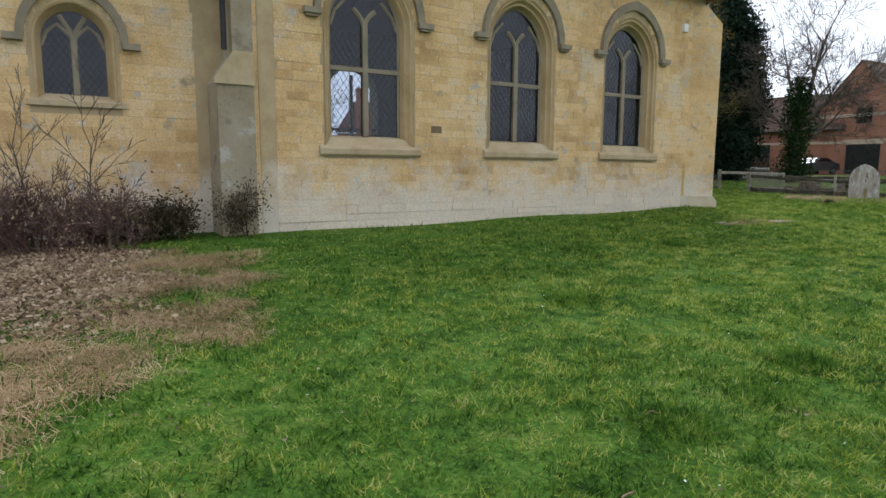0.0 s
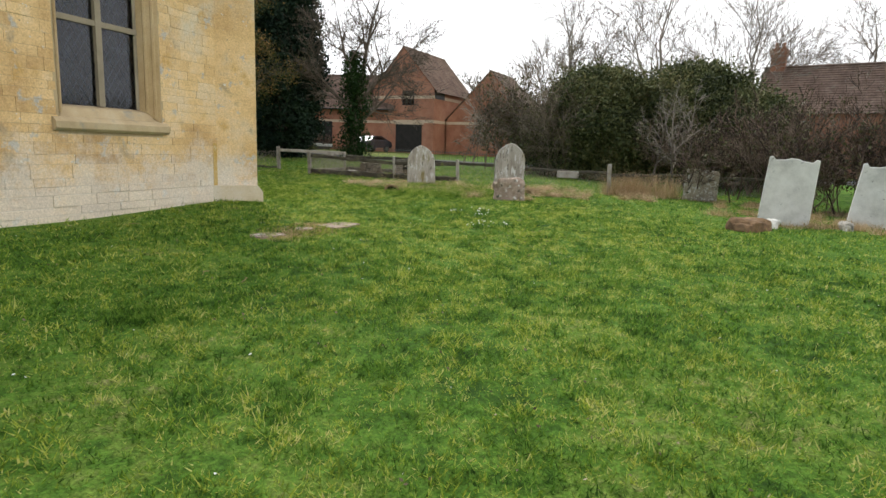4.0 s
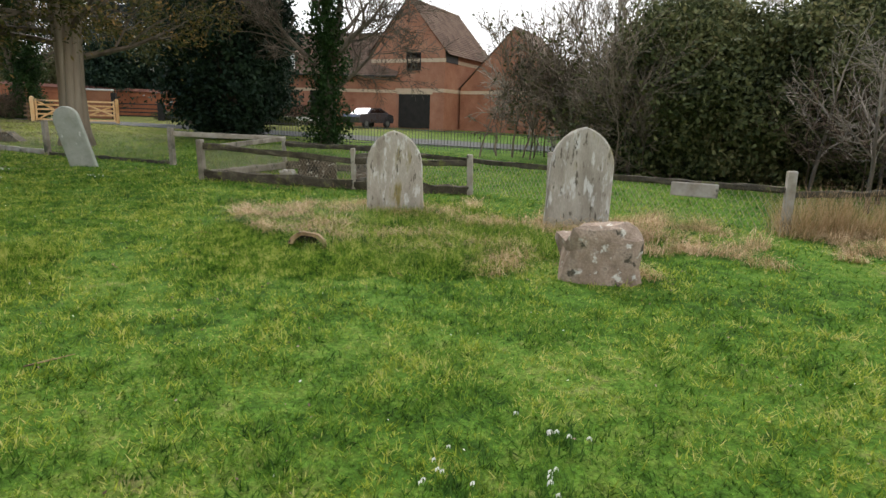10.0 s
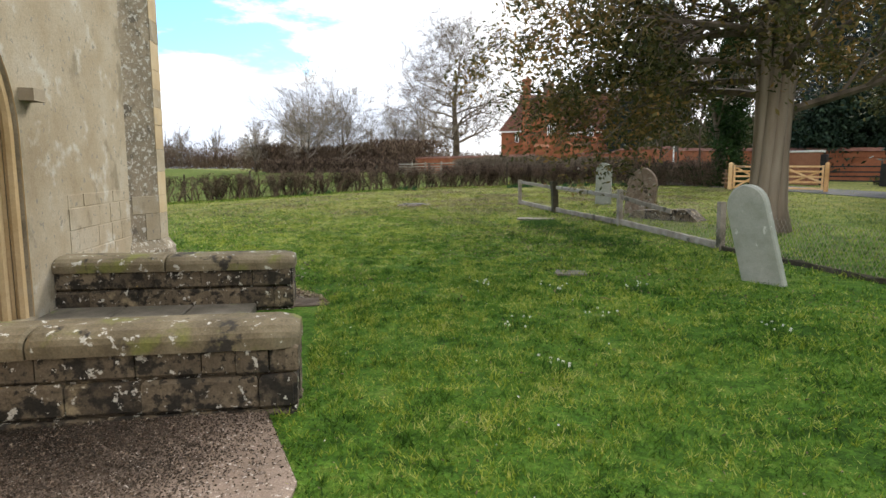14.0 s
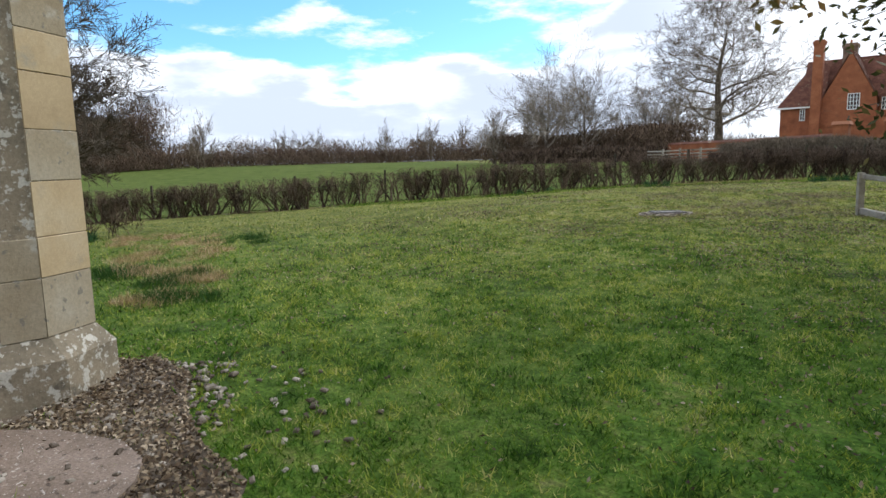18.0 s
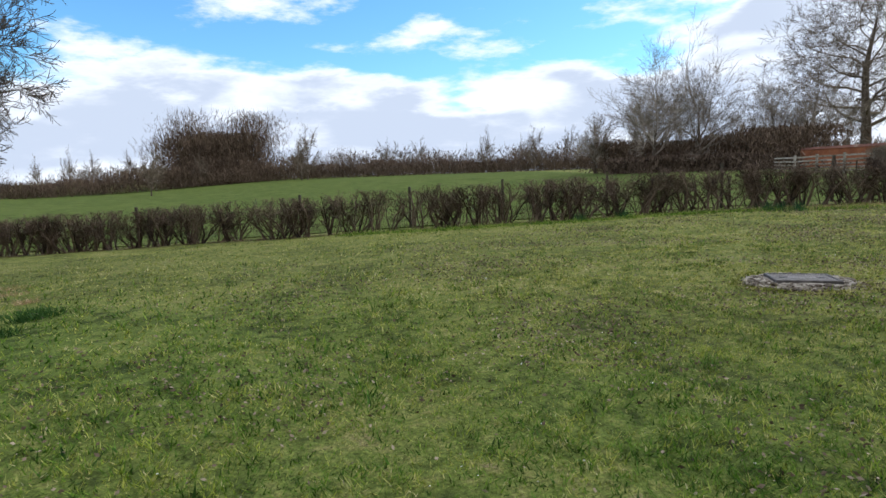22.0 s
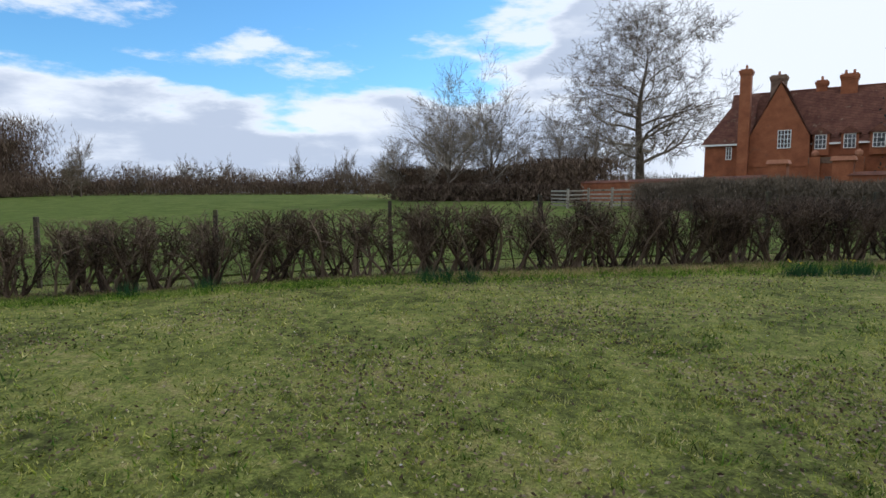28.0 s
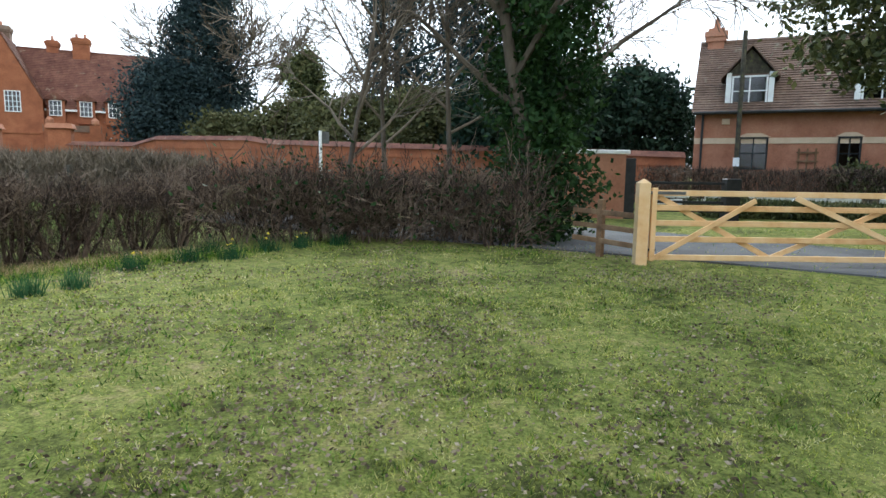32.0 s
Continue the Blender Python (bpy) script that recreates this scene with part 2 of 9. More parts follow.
STONE_STOPS = [(0.408, 0.257, 0.112), (0.564, 0.376, 0.174), (0.678, 0.479, 0.241), (0.660, 0.513, 0.325)]
STONE_SPOTS = [((0.58, 0.51, 0.38), 0.6, 0.54, 0.74), ((0.36, 0.28, 0.17), 2.4, 0.59, 0.74), ((0.52, 0.33, 0.12), 2.1, 0.57, 0.74), ((0.44, 0.41, 0.35), 3.4, 0.60, 0.68), ((0.62, 0.60, 0.54), 9.0, 0.66, 0.70), ((0.30, 0.24, 0.16), 13.0, 0.67, 0.71)]
LIME = dict(color=(0.66, 0.615, 0.55), z0=1.8, z1=0.65)   # old limewash clinging to the lower courses
M_STONE = material("ochre_limestone", STONE_STOPS, 0.7, 9, 0.9, 0.8, 16, dist=0.02, spot=STONE_SPOTS, fine=(34, 0.22), per_object=0.09, wash=LIME)
M_STONE_STUFF = material("ochre_limestone_courses", STONE_STOPS, 0.7, 9, 0.9, 0.8, 16, dist=0.02, spot=STONE_SPOTS, fine=(34, 0.22), per_island=0.08, wash=LIME)
M_MORTAR = material("lime_mortar", [(0.36, 0.27, 0.155), (0.47, 0.37, 0.22)], 3, 6, 0.95, 0.4, 30, fine=(60, 0.1), wash=LIME)
M_PALE = material("pale_rendered_limestone", [(0.22, 0.175, 0.11), (0.29, 0.24, 0.16), (0.33, 0.285, 0.205), (0.36, 0.325, 0.255)], 0.9, 9, 0.92, 0.6, 16, spot=[((0.20, 0.17, 0.115), 1.6, 0.54, 0.68), ((0.40, 0.375, 0.315), 2.6, 0.56, 0.68), ((0.20, 0.185, 0.15), 12.0, 0.60, 0.66)], fine=(45, 0.14))
M_LIME = material("limewashed_base_stone", [(0.44, 0.36, 0.23), (0.54, 0.46, 0.33), (0.58, 0.53, 0.43)], 1.6, 8, 0.9, 0.5, 18, spot=[((0.42, 0.34, 0.22), 1.8, 0.6, 0.72)], fine=(45, 0.1), per_object=0.08)
M_DRESS = material("dressed_limestone", [(0.33, 0.25, 0.145), (0.43, 0.335, 0.20), (0.47, 0.395, 0.27)], 1.4, 8, 0.85, 0.35, 25, spot=[((0.30, 0.27, 0.2), 3.0, 0.6, 0.72)], fine=(50, 0.08))
M_RUST = material("rusty_yellow_lichen_on_stone", [(0.36, 0.22, 0.06), (0.47, 0.31, 0.09), (0.50, 0.38, 0.18)], 3.0, 8, 0.92, 0.5, 24, spot=[((0.55, 0.48, 0.34), 5.0, 0.55, 0.68)], fine=(45, 0.15))
M_TRACERY = material("grey_weathered_tracery_stone", [(0.20, 0.17, 0.12), (0.31, 0.26, 0.185)], 3, 6, 0.85, 0.3, 30)
M_MORTAR_BROWN = material("brown_mortar", [(0.15, 0.105, 0.055), (0.22, 0.16, 0.09)], 6, 5, 0.95, 0.5, 40)
M_GOLD = material("golden_ironstone_jamb", [(0.34, 0.235, 0.11), (0.44, 0.32, 0.17), (0.49, 0.38, 0.23)], 1.1, 8, 0.85, 0.35, 20, fine=(40, 0.1))
M_LICHEN = material("lichened_grey_stone", [(0.17, 0.145, 0.105), (0.25, 0.21, 0.15), (0.34, 0.285, 0.20)], 1.6, 9, 0.92, 0.6, 18, spot=[((0.12, 0.105, 0.08), 3.5, 0.52, 0.64), ((0.46, 0.44, 0.385), 12.0, 0.55, 0.60), ((0.44, 0.42, 0.36), 26.0, 0.58, 0.64)], fine=(50, 0.2), per_object=0.08)
M_PORCH = material("dark_weathered_rubble_stone", [(0.065, 0.051, 0.036), (0.135, 0.107, 0.073), (0.24, 0.19, 0.128)], 3.0, 9, 0.93, 0.9, 18, spot=[((0.024, 0.021, 0.017), 6.0, 0.47, 0.60), ((0.030, 0.026, 0.02), 17.0, 0.53, 0.62), ((0.46, 0.44, 0.39), 15.0, 0.60, 0.65), ((0.30, 0.24, 0.15), 3.2, 0.58, 0.70), ((0.38, 0.26, 0.06), 5.0, 0.69, 0.74)], fine=(60, 0.3), per_object=0.12)
M_COPING = material("lichened_coping_stone", [(0.09, 0.075, 0.048), (0.165, 0.135, 0.085), (0.25, 0.215, 0.145)], 2.5, 8, 0.92, 0.5, 22, spot=[((0.17, 0.175, 0.055), 3.0, 0.53, 0.68), ((0.52, 0.51, 0.46), 10.0, 0.61, 0.65), ((0.04, 0.036, 0.03), 4.0, 0.58, 0.66)], fine=(60, 0.25))
M_SLAB = material("worn_paving_stone", [(0.075, 0.067, 0.05), (0.14, 0.125, 0.10), (0.22, 0.20, 0.165)], 2.0, 8, 0.9, 0.4, 24, spot=[((0.16, 0.17, 0.08), 3.5, 0.6, 0.7)], fine=(60, 0.12), per_object=0.1)
M_CONCRETE = material("pinkish_concrete_with_stones", [(0.13, 0.098, 0.076), (0.22, 0.168, 0.132), (0.32, 0.25, 0.205)], 1.3, 9, 0.93, 0.6, 60, spot=[((0.075, 0.06, 0.048), 0.8, 0.54, 0.70), ((0.12, 0.09, 0.07), 16, 0.58, 0.66), ((0.55, 0.5, 0.45), 42, 0.61, 0.65)], fine=(70, 0.35))
M_GRAVE = material("grey_headstone_streaked", [(0.20, 0.18, 0.145), (0.32, 0.295, 0.25), (0.43, 0.41, 0.37)], 4.0, 9, 0.9, 0.5, 30, spot=[((0.50, 0.50, 0.475), 11.0, 0.54, 0.66), ((0.20, 0.17, 0.07), 4.0, 0.56, 0.70), ((0.10, 0.09, 0.07), 15.0, 0.58, 0.66)], fine=(70, 0.15), stretch=(1, 1, 0.3))
M_GRAVE_W = material("pale_headstone", [(0.40, 0.385, 0.34), (0.56, 0.54, 0.485), (0.66, 0.64, 0.585)], 2.5, 8, 0.85, 0.3, 30, spot=[((0.30, 0.29, 0.25), 6.0, 0.62, 0.7)], fine=(60, 0.08))
M_GRAVE_G = material("green_grey_headstone", [(0.19, 0.215, 0.17), (0.28, 0.30, 0.26), (0.36, 0.365, 0.335)], 2.5, 8, 0.9, 0.4, 30, spot=[((0.55, 0.56, 0.53), 7.0, 0.62, 0.7)], fine=(60, 0.1))
M_RUBBLE = material("brown_rubble_stone", [(0.16, 0.118, 0.088), (0.27, 0.205, 0.158), (0.40, 0.325, 0.265)], 5, 8, 0.92, 0.9, 30, spot=[((0.50, 0.48, 0.43), 9, 0.58, 0.66), ((0.07, 0.06, 0.045), 5, 0.58, 0.66)], fine=(50, 0.25))
M_OLDWOOD = material("weathered_grey_timber", [(0.16, 0.14, 0.11), (0.27, 0.24, 0.20), (0.36, 0.34, 0.30)], 4.0, 8, 0.9, 0.4, 40, spot=[((0.07, 0.07, 0.05), 3.0, 0.58, 0.68)], stretch=(1, 1, 1), per_object=0.12)
M_DARKWOOD = material("dark_mossy_timber", [(0.028, 0.024, 0.017), (0.06, 0.052, 0.036), (0.10, 0.09, 0.062)], 5, 8, 0.92, 0.7, 30, spot=[((0.10, 0.11, 0.035), 5.0, 0.58, 0.68)], fine=(40, 0.3))
M_CRACK = material("dark_crack_filling", [(0.02, 0.016, 0.012), (0.045, 0.035, 0.024)], 9, 5, 0.95, 0.3, 40)
M_TIMBER_BROWN = material("brown_stained_timber", [(0.10, 0.058, 0.030), (0.17, 0.10, 0.052), (0.24, 0.155, 0.085)], 4.0, 7, 0.85, 0.3, 40, fine=(50, 0.2), per_object=0.1)
M_NEWWOOD = material("new_softwood_timber", [(0.46, 0.25, 0.09), (0.62, 0.38, 0.17), (0.68, 0.47, 0.25)], 3.0, 6, 0.7, 0.2, 40, per_object=0.12)
M_WIRE = material("rusty_wire_netting", [(0.240, 0.200, 0.160), (0.480, 0.420, 0.360)], 8, 3, 0.6, 0, metal=0.6)
M_IRON = material("dark_cast_iron", [(0.05, 0.045, 0.042), (0.10, 0.09, 0.086), (0.17, 0.15, 0.145)], 9, 6, 0.6, 0.3, 60, metal=0.3)
M_TREAD = material("worn_bright_iron_treads", [(0.20, 0.185, 0.175), (0.34, 0.32, 0.305)], 9, 5, 0.6, 0.2, 60, metal=0.2)
M_RAIL = material("grey_painted_iron", [(0.09, 0.09, 0.085), (0.16, 0.16, 0.155)], 5, 4, 0.6, 0.1, 30, metal=0.4)
M_SOIL = material("dug_brown_soil", [(0.07, 0.04, 0.02), (0.15, 0.09, 0.045), (0.24, 0.15, 0.08)], 5, 8, 0.95, 0.8, 30)
M_GRAVEL = material("mixed_gravel", [(0.075, 0.057, 0.042), (0.18, 0.15, 0.118), (0.36, 0.325, 0.275)], 9, 6, 0.9, 0.4, 60, per_island=0.25)
M_BRICK = material("orange_red_brick", [(0.175, 0.060, 0.030), (0.255, 0.092, 0.044), (0.32, 0.125, 0.062)], 0.9, 9, 0.9, 0.3, 30, spot=[((0.22, 0.09, 0.05), 1.4, 0.6, 0.72)], fine=(14, 0.16), per_object=0.06)
M_BRICK_B = material("rose_brown_brick", [(0.25, 0.105, 0.060), (0.345, 0.155, 0.092), (0.40, 0.20, 0.125)], 0.8, 9, 0.9, 0.3, 30, fine=(14, 0.14), per_object=0.06)
M_STRING = material("cream_brick_band", [(0.48, 0.36, 0.24), (0.58, 0.45, 0.32)], 3, 5, 0.9, 0.2, 30)
M_TILE = material("brown_clay_roof_tiles", [(0.085, 0.054, 0.040), (0.145, 0.094, 0.068), (0.205, 0.138, 0.102)], 1.2, 9, 0.9, 0.4, 20, spot=[((0.23, 0.20, 0.15), 2.0, 0.6, 0.72)], fine=(9, 0.22), per_island=0.12)
M_TILE_R = material("dark_red_clay_roof_tiles", [(0.075, 0.030, 0.022), (0.13, 0.055, 0.038), (0.19, 0.09, 0.06)], 1.2, 9, 0.9, 0.4, 20, spot=[((0.25, 0.20, 0.14), 1.6, 0.6, 0.74)], fine=(9, 0.22), per_island=0.12)
M_WHITE = material("white_paint", [(0.68, 0.68, 0.66), (0.80, 0.80, 0.78)], 3, 4, 0.5, 0.05, 20)
M_BLACK = material("black_paint", [(0.012, 0.012, 0.013), (0.03, 0.03, 0.03)], 4, 4, 0.5, 0.05, 20)
# near-black paint for the gloom of rooms and openings; one door shares it
M_DARKIN = material("painted_dark_interior", [(0.02, 0.018, 0.015), (0.035, 0.03, 0.025)], 2, 3, 0.95, 0)
M_GLASS = glass("dark_leaded_glass", (0.42, 0.47, 0.54), 0.0, 0.10)
M_PANE = glass("house_window_glass", (0.2, 0.22, 0.24), 0.02, 0.12)
M_LEAD = material("dark_lead", [(0.035, 0.035, 0.04), (0.06, 0.06, 0.065)], 6, 3, 0.6, 0, metal=0.3)
M_ROAD = material("grey_asphalt", [(0.07, 0.07, 0.073), (0.10, 0.10, 0.103), (0.13, 0.13, 0.13)], 1.1, 8, 0.9, 0.4, 80, fine=(70, 0.2), spec=0.08)
M_BARK = material("grey_brown_bark", [(0.045, 0.035, 0.025), (0.10, 0.08, 0.06), (0.16, 0.13, 0.10)], 3, 8, 0.95, 0.7, 22, stretch=(1, 1, 0.25))
M_YEWBARK = material("fluted_yew_bark", [(0.10, 0.08, 0.06), (0.20, 0.16, 0.12), (0.27, 0.23, 0.18)], 2.5, 8, 0.95, 0.8, 18, stretch=(1, 1, 0.12), spot=[((0.12, 0.06, 0.035), 4.0, 0.6, 0.7)])
M_TWIG = material("bare_twigs", [(0.065, 0.052, 0.039), (0.143, 0.111, 0.078), (0.195, 0.156, 0.117)], 1.3, 4, 0.95, 0, per_island=0.2)
# lighter than M_TWIG: distance haze and backlight are painted into this colour
M_TWIG_FAR = material("pale_hazed_twigs", [(0.14, 0.115, 0.09), (0.22, 0.185, 0.15), (0.32, 0.275, 0.225)], 0.3, 4, 0.95, 0, per_island=0.2)
M_HEDGETWIG = material("trimmed_hawthorn_twigs", [(0.028, 0.018, 0.013), (0.080, 0.052, 0.036), (0.185, 0.135, 0.098)], 1.3, 4, 0.95, 0, per_island=0.25)
M_SCRUB = material("brown_scrub_twigs", [(0.055, 0.036, 0.024), (0.11, 0.075, 0.050), (0.18, 0.128, 0.088)], 0.25, 5, 0.95, 0, per_island=0.2)
M_CAR = material("grey_car_paint", [(0.10, 0.10, 0.115), (0.13, 0.13, 0.145)], 1, 2, 0.25, 0, metal=0.7)
M_TYRE = material("black_rubber", [(0.015, 0.015, 0.015), (0.03, 0.03, 0.03)], 5, 3, 0.8, 0)
M_CLAY = material("broken_pale_stone_pot", [(0.13, 0.085, 0.042), (0.23, 0.16, 0.085), (0.31, 0.235, 0.14)], 7, 6, 0.9, 0.6, 40, spot=[((0.60, 0.58, 0.52), 7, 0.66, 0.69), ((0.06, 0.045, 0.03), 9, 0.57, 0.66)])
L_GRASS = leafy("lawn_grass_blades", [(0.015, 0.042, 0.006), (0.050, 0.112, 0.012), (0.118, 0.220, 0.023), (0.235, 0.325, 0.042), (0.47, 0.46, 0.16)], 1.6, 0.45, pamt=0.5, tuft=6.0)
L_THIN = leafy("thin_mossy_grass_blades", [(0.027, 0.041, 0.009), (0.104, 0.130, 0.019), (0.240, 0.264, 0.045), (0.42, 0.40, 0.115), (0.60, 0.55, 0.33)], 1.6, 0.45, pamt=0.5, tuft=5.0)
L_DARKTURF = leafy("dark_olive_turf_blades", [(0.019, 0.031, 0.006), (0.052, 0.086, 0.013), (0.115, 0.162, 0.027), (0.20, 0.23, 0.052)], 1.6, 0.40, pamt=0.35, tuft=6.0)
L_RANK = leafy("rank_dark_green_blades", [(0.014, 0.045, 0.007), (0.050, 0.118, 0.013), (0.105, 0.205, 0.024), (0.19, 0.29, 0.045)], 1.6, 0.40, pamt=0.35, tuft=6.0)
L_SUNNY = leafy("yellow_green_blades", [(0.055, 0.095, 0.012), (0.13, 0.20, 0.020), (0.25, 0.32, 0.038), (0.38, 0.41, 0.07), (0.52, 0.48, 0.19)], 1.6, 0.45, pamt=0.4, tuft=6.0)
L_MOSS = leafy("yellow_brown_mossy_blades", [(0.095, 0.10, 0.022), (0.225, 0.245, 0.042), (0.36, 0.38, 0.075), (0.48, 0.45, 0.15), (0.56, 0.50, 0.26)], 1.6, 0.40, pamt=0.4, tuft=5.0)
L_TUFT = leafy("dark_coarse_grass", [(0.014, 0.045, 0.010), (0.038, 0.095, 0.018), (0.075, 0.145, 0.03)], 0.8, 0.3)
L_STRAW = leafy("dead_straw_grass", [(0.13, 0.16, 0.045), (0.32, 0.205, 0.105), (0.53, 0.375, 0.215), (0.66, 0.52, 0.34)], 1.6, 0.25, pamt=0.35)
L_BROWN = leafy("dead_bramble_leaf_litter", [(0.08, 0.09, 0.035), (0.14, 0.092, 0.058), (0.27, 0.19, 0.125), (0.44, 0.33, 0.22)], 1.0, 0.2, pamt=0.35)
L_BRAMBLE = leafy("withered_bramble_leaves", [(0.022, 0.020, 0.012), (0.05, 0.048, 0.022), (0.10, 0.075, 0.045), (0.17, 0.12, 0.08)], 1.0, 0.15, pamt=0.35)
L_YEW = leafy("yew_foliage", [(0.020, 0.026, 0.010), (0.058, 0.066, 0.022), (0.130, 0.105, 0.035), (0.27, 0.16, 0.055)], 0.6, 0.28, pamt=0.5)
L_CYPRESS = leafy("dark_conifer_foliage", [(0.008, 0.016, 0.010), (0.017, 0.034, 0.021), (0.033, 0.055, 0.029)], 0.8, 0.1)
L_IVY = leafy("ivy_leaves", [(0.008, 0.02, 0.006), (0.02, 0.045, 0.012), (0.04, 0.075, 0.02)], 0.8, 0.15)
L_HOLLY = leafy("evergreen_bush_leaves", [(0.018, 0.024, 0.011), (0.054, 0.066, 0.025), (0.11, 0.118, 0.045), (0.18, 0.16, 0.07)], 0.5, 0.15)
L_BLUE = leafy("blue_cedar_needles", [(0.012, 0.022, 0.024), (0.03, 0.048, 0.05), (0.055, 0.08, 0.078)], 0.8, 0.1)
L_BUSH = leafy("olive_shrub_leaves", [(0.035, 0.04, 0.015), (0.075, 0.078, 0.03), (0.12, 0.115, 0.05)], 0.7, 0.15)
L_FLAKE = leafy("dead_leaf_flakes", [(0.048, 0.034, 0.024), (0.12, 0.086, 0.060), (0.22, 0.165, 0.118), (0.36, 0.30, 0.225)], 0.8, 0.1, pamt=0.25)
L_DAFF = leafy("daffodil_leaves", [(0.012, 0.045, 0.018), (0.028, 0.085, 0.034), (0.06, 0.13, 0.05)], 0.8, 0.25)
L_SNOW = leafy("white_snowdrop_petals", [(0.7, 0.7, 0.68), (0.8, 0.8, 0.78)], 0.8, 0.2)
L_YELLOW = leafy("yellow_daffodil_petals", [(0.75, 0.55, 0.05), (0.8, 0.62, 0.08)], 0.8, 0.2)

# ---- geometry helpers ----
class Geo:
    """Collects vertices and faces for one mesh."""

    def __init__(self):
        self.v, self.f = [], []

    def add(self, verts, faces, m=None):
        o = len(self.v)
        self.v.extend([tuple(m @ Vector(p)) for p in verts] if m else [tuple(p) for p in verts])
        self.f.extend([tuple(i + o for i in f) for f in faces])
        return self

    def box(self, x0, x1, y0, y1, z0, z1, m=None, taper=0.0):
        t = taper
        self.add([(x0, y0, z0), (x1, y0, z0), (x1, y1, z0), (x0, y1, z0), (x0 + t, y0 + t, z1), (x1 - t, y0 + t, z1), (x1 - t, y1 - t, z1), (x0 + t, y1 - t, z1)],
                 [(0, 3, 2, 1), (4, 5, 6, 7), (0, 1, 5, 4), (1, 2, 6, 5), (2, 3, 7, 6), (3, 0, 4, 7)], m)
        return self

    def soft(self, x0, x1, y0, y1, z0, z1, c=0.01, m=None):
        """A box with chamfered upper and front edges all round."""
        r = [(x0, y0), (x1, y0), (x1, y1), (x0, y1)]
        q = [(x0 + c, y0 + c), (x1 - c, y0 + c), (x1 - c, y1 - c), (x0 + c, y1 - c)]
        vs = [(*p, z0) for p in q] + [(*p, z0 + c) for p in r] + [(*p, z1 - c) for p in r] + [(*p, z1) for p in q]
        fs = [(3, 2, 1, 0), (12, 13, 14, 15)]
        for k in range(3):
            fs += [(4 * k + i, 4 * k + (i + 1) % 4, 4 * k + 4 + (i + 1) % 4, 4 * k + 4 + i) for i in range(4)]
        return self.add(vs, fs, m)

    def prism(self, poly, d0, d1, m=None, axis="y"):
        """A 2D outline (x, z) drawn out along y from d0 to d1 (or (x, y) along z)."""
        n = len(poly)
        p3 = (lambda p, d: (p[0], d, p[1])) if axis == "y" else (lambda p, d: (p[0], p[1], d)) if axis == "z" else (lambda p, d: (d, p[0], p[1]))
        vs = [p3(p, d0) for p in poly] + [p3(p, d1) for p in poly]
        fs = [tuple(range(n)), tuple(range(2 * n - 1, n - 1, -1))] + [(i, i + n, (i + 1) % n + n, (i + 1) % n) for i in range(n)]
        return self.add(vs, fs, m)

    def tube(self, pts, radii, sides=6, m=None, cap=True):
        pts = [Vector(p) for p in pts]
        n = len(pts)
        o = len(self.v)
        ref = None
        for i, p in enumerate(pts):
            d = (pts[min(i + 1, n - 1)] - pts[max(i - 1, 0)]).normalized()
            if ref is None:
                ref = d.orthogonal().normalized()
            ref = (ref - d * ref.dot(d)).normalized()
            s = d.cross(ref)
            r = radii[i] if isinstance(radii, (list, tuple)) else radii
            for k in range(sides):
                an = 2 * math.pi * k / sides
                q = p + (ref * math.cos(an) + s * math.sin(an)) * r
                self.v.append(tuple(m @ q) if m else tuple(q))
        for i in range(n - 1):
            for k in range(sides):
                a, b = o + i * sides + k, o + i * sides + (k + 1) % sides
                self.f.append((a, b, b + sides, a + sides))
        if cap:
            self.f.append(tuple(o + k for k in reversed(range(sides))))
            self.f.append(tuple(o + (n - 1) * sides + k for k in range(sides)))
        return self

    def mesh(self, name):
        me = bpy.data.meshes.new(name)
        me.from_pydata(self.v, [], self.f)
        me.update()
        return me




def obj(name, geo, mat, smooth=False):
    me = geo.mesh(name) if isinstance(geo, Geo) else geo
    if isinstance(geo, Geo):
        bm = bmesh.new()
        bm.from_mesh(me)
        bmesh.ops.recalc_face_normals(bm, faces=bm.faces)
        bm.to_mesh(me)
        bm.free()
    if not me.materials:
        me.materials.append(mat)
    if smooth:
        me.polygons.foreach_set("use_smooth", [True] * len(me.polygons))
    return new(name, me)


def part(name, geo, mat, parent, label="", smooth=False, m=None):
    ob = obj(name, geo, mat, smooth)
    ob.parent = parent
    if m is not None:
        ob.matrix_basis = m
    if label:
        ob["label"] = label
    return ob


def thing(name, m, label, category, group="", kind=""):
    e = new(name)
    e.empty_display_size = 0.2
    e.matrix_basis = m
    return tagged(e, label, category, group, kind)


def soup(name, verts, faces_per, mat, counts):
    """A mesh out of numpy vertices; every run of `counts` vertices is one face."""
    me = bpy.data.meshes.new(name)
    nv = len(verts)
    nf = nv // counts
    me.vertices.add(nv)
    me.vertices.foreach_set("co", np.ascontiguousarray(verts, dtype=np.float32).ravel())
    me.loops.add(nv)
    me.loops.foreach_set("vertex_index", np.arange(nv, dtype=np.int32))
    me.polygons.add(nf)
    me.polygons.foreach_set("loop_start", np.arange(0, nv, counts, dtype=np.int32))
    me.materials.append(mat)
    me.update(calc_edges=True)
    return me


def smoothstep(a, b, x):
    t = np.clip((x - a) / (b - a), 0, 1)
    return t * t * (3 - 2 * t)


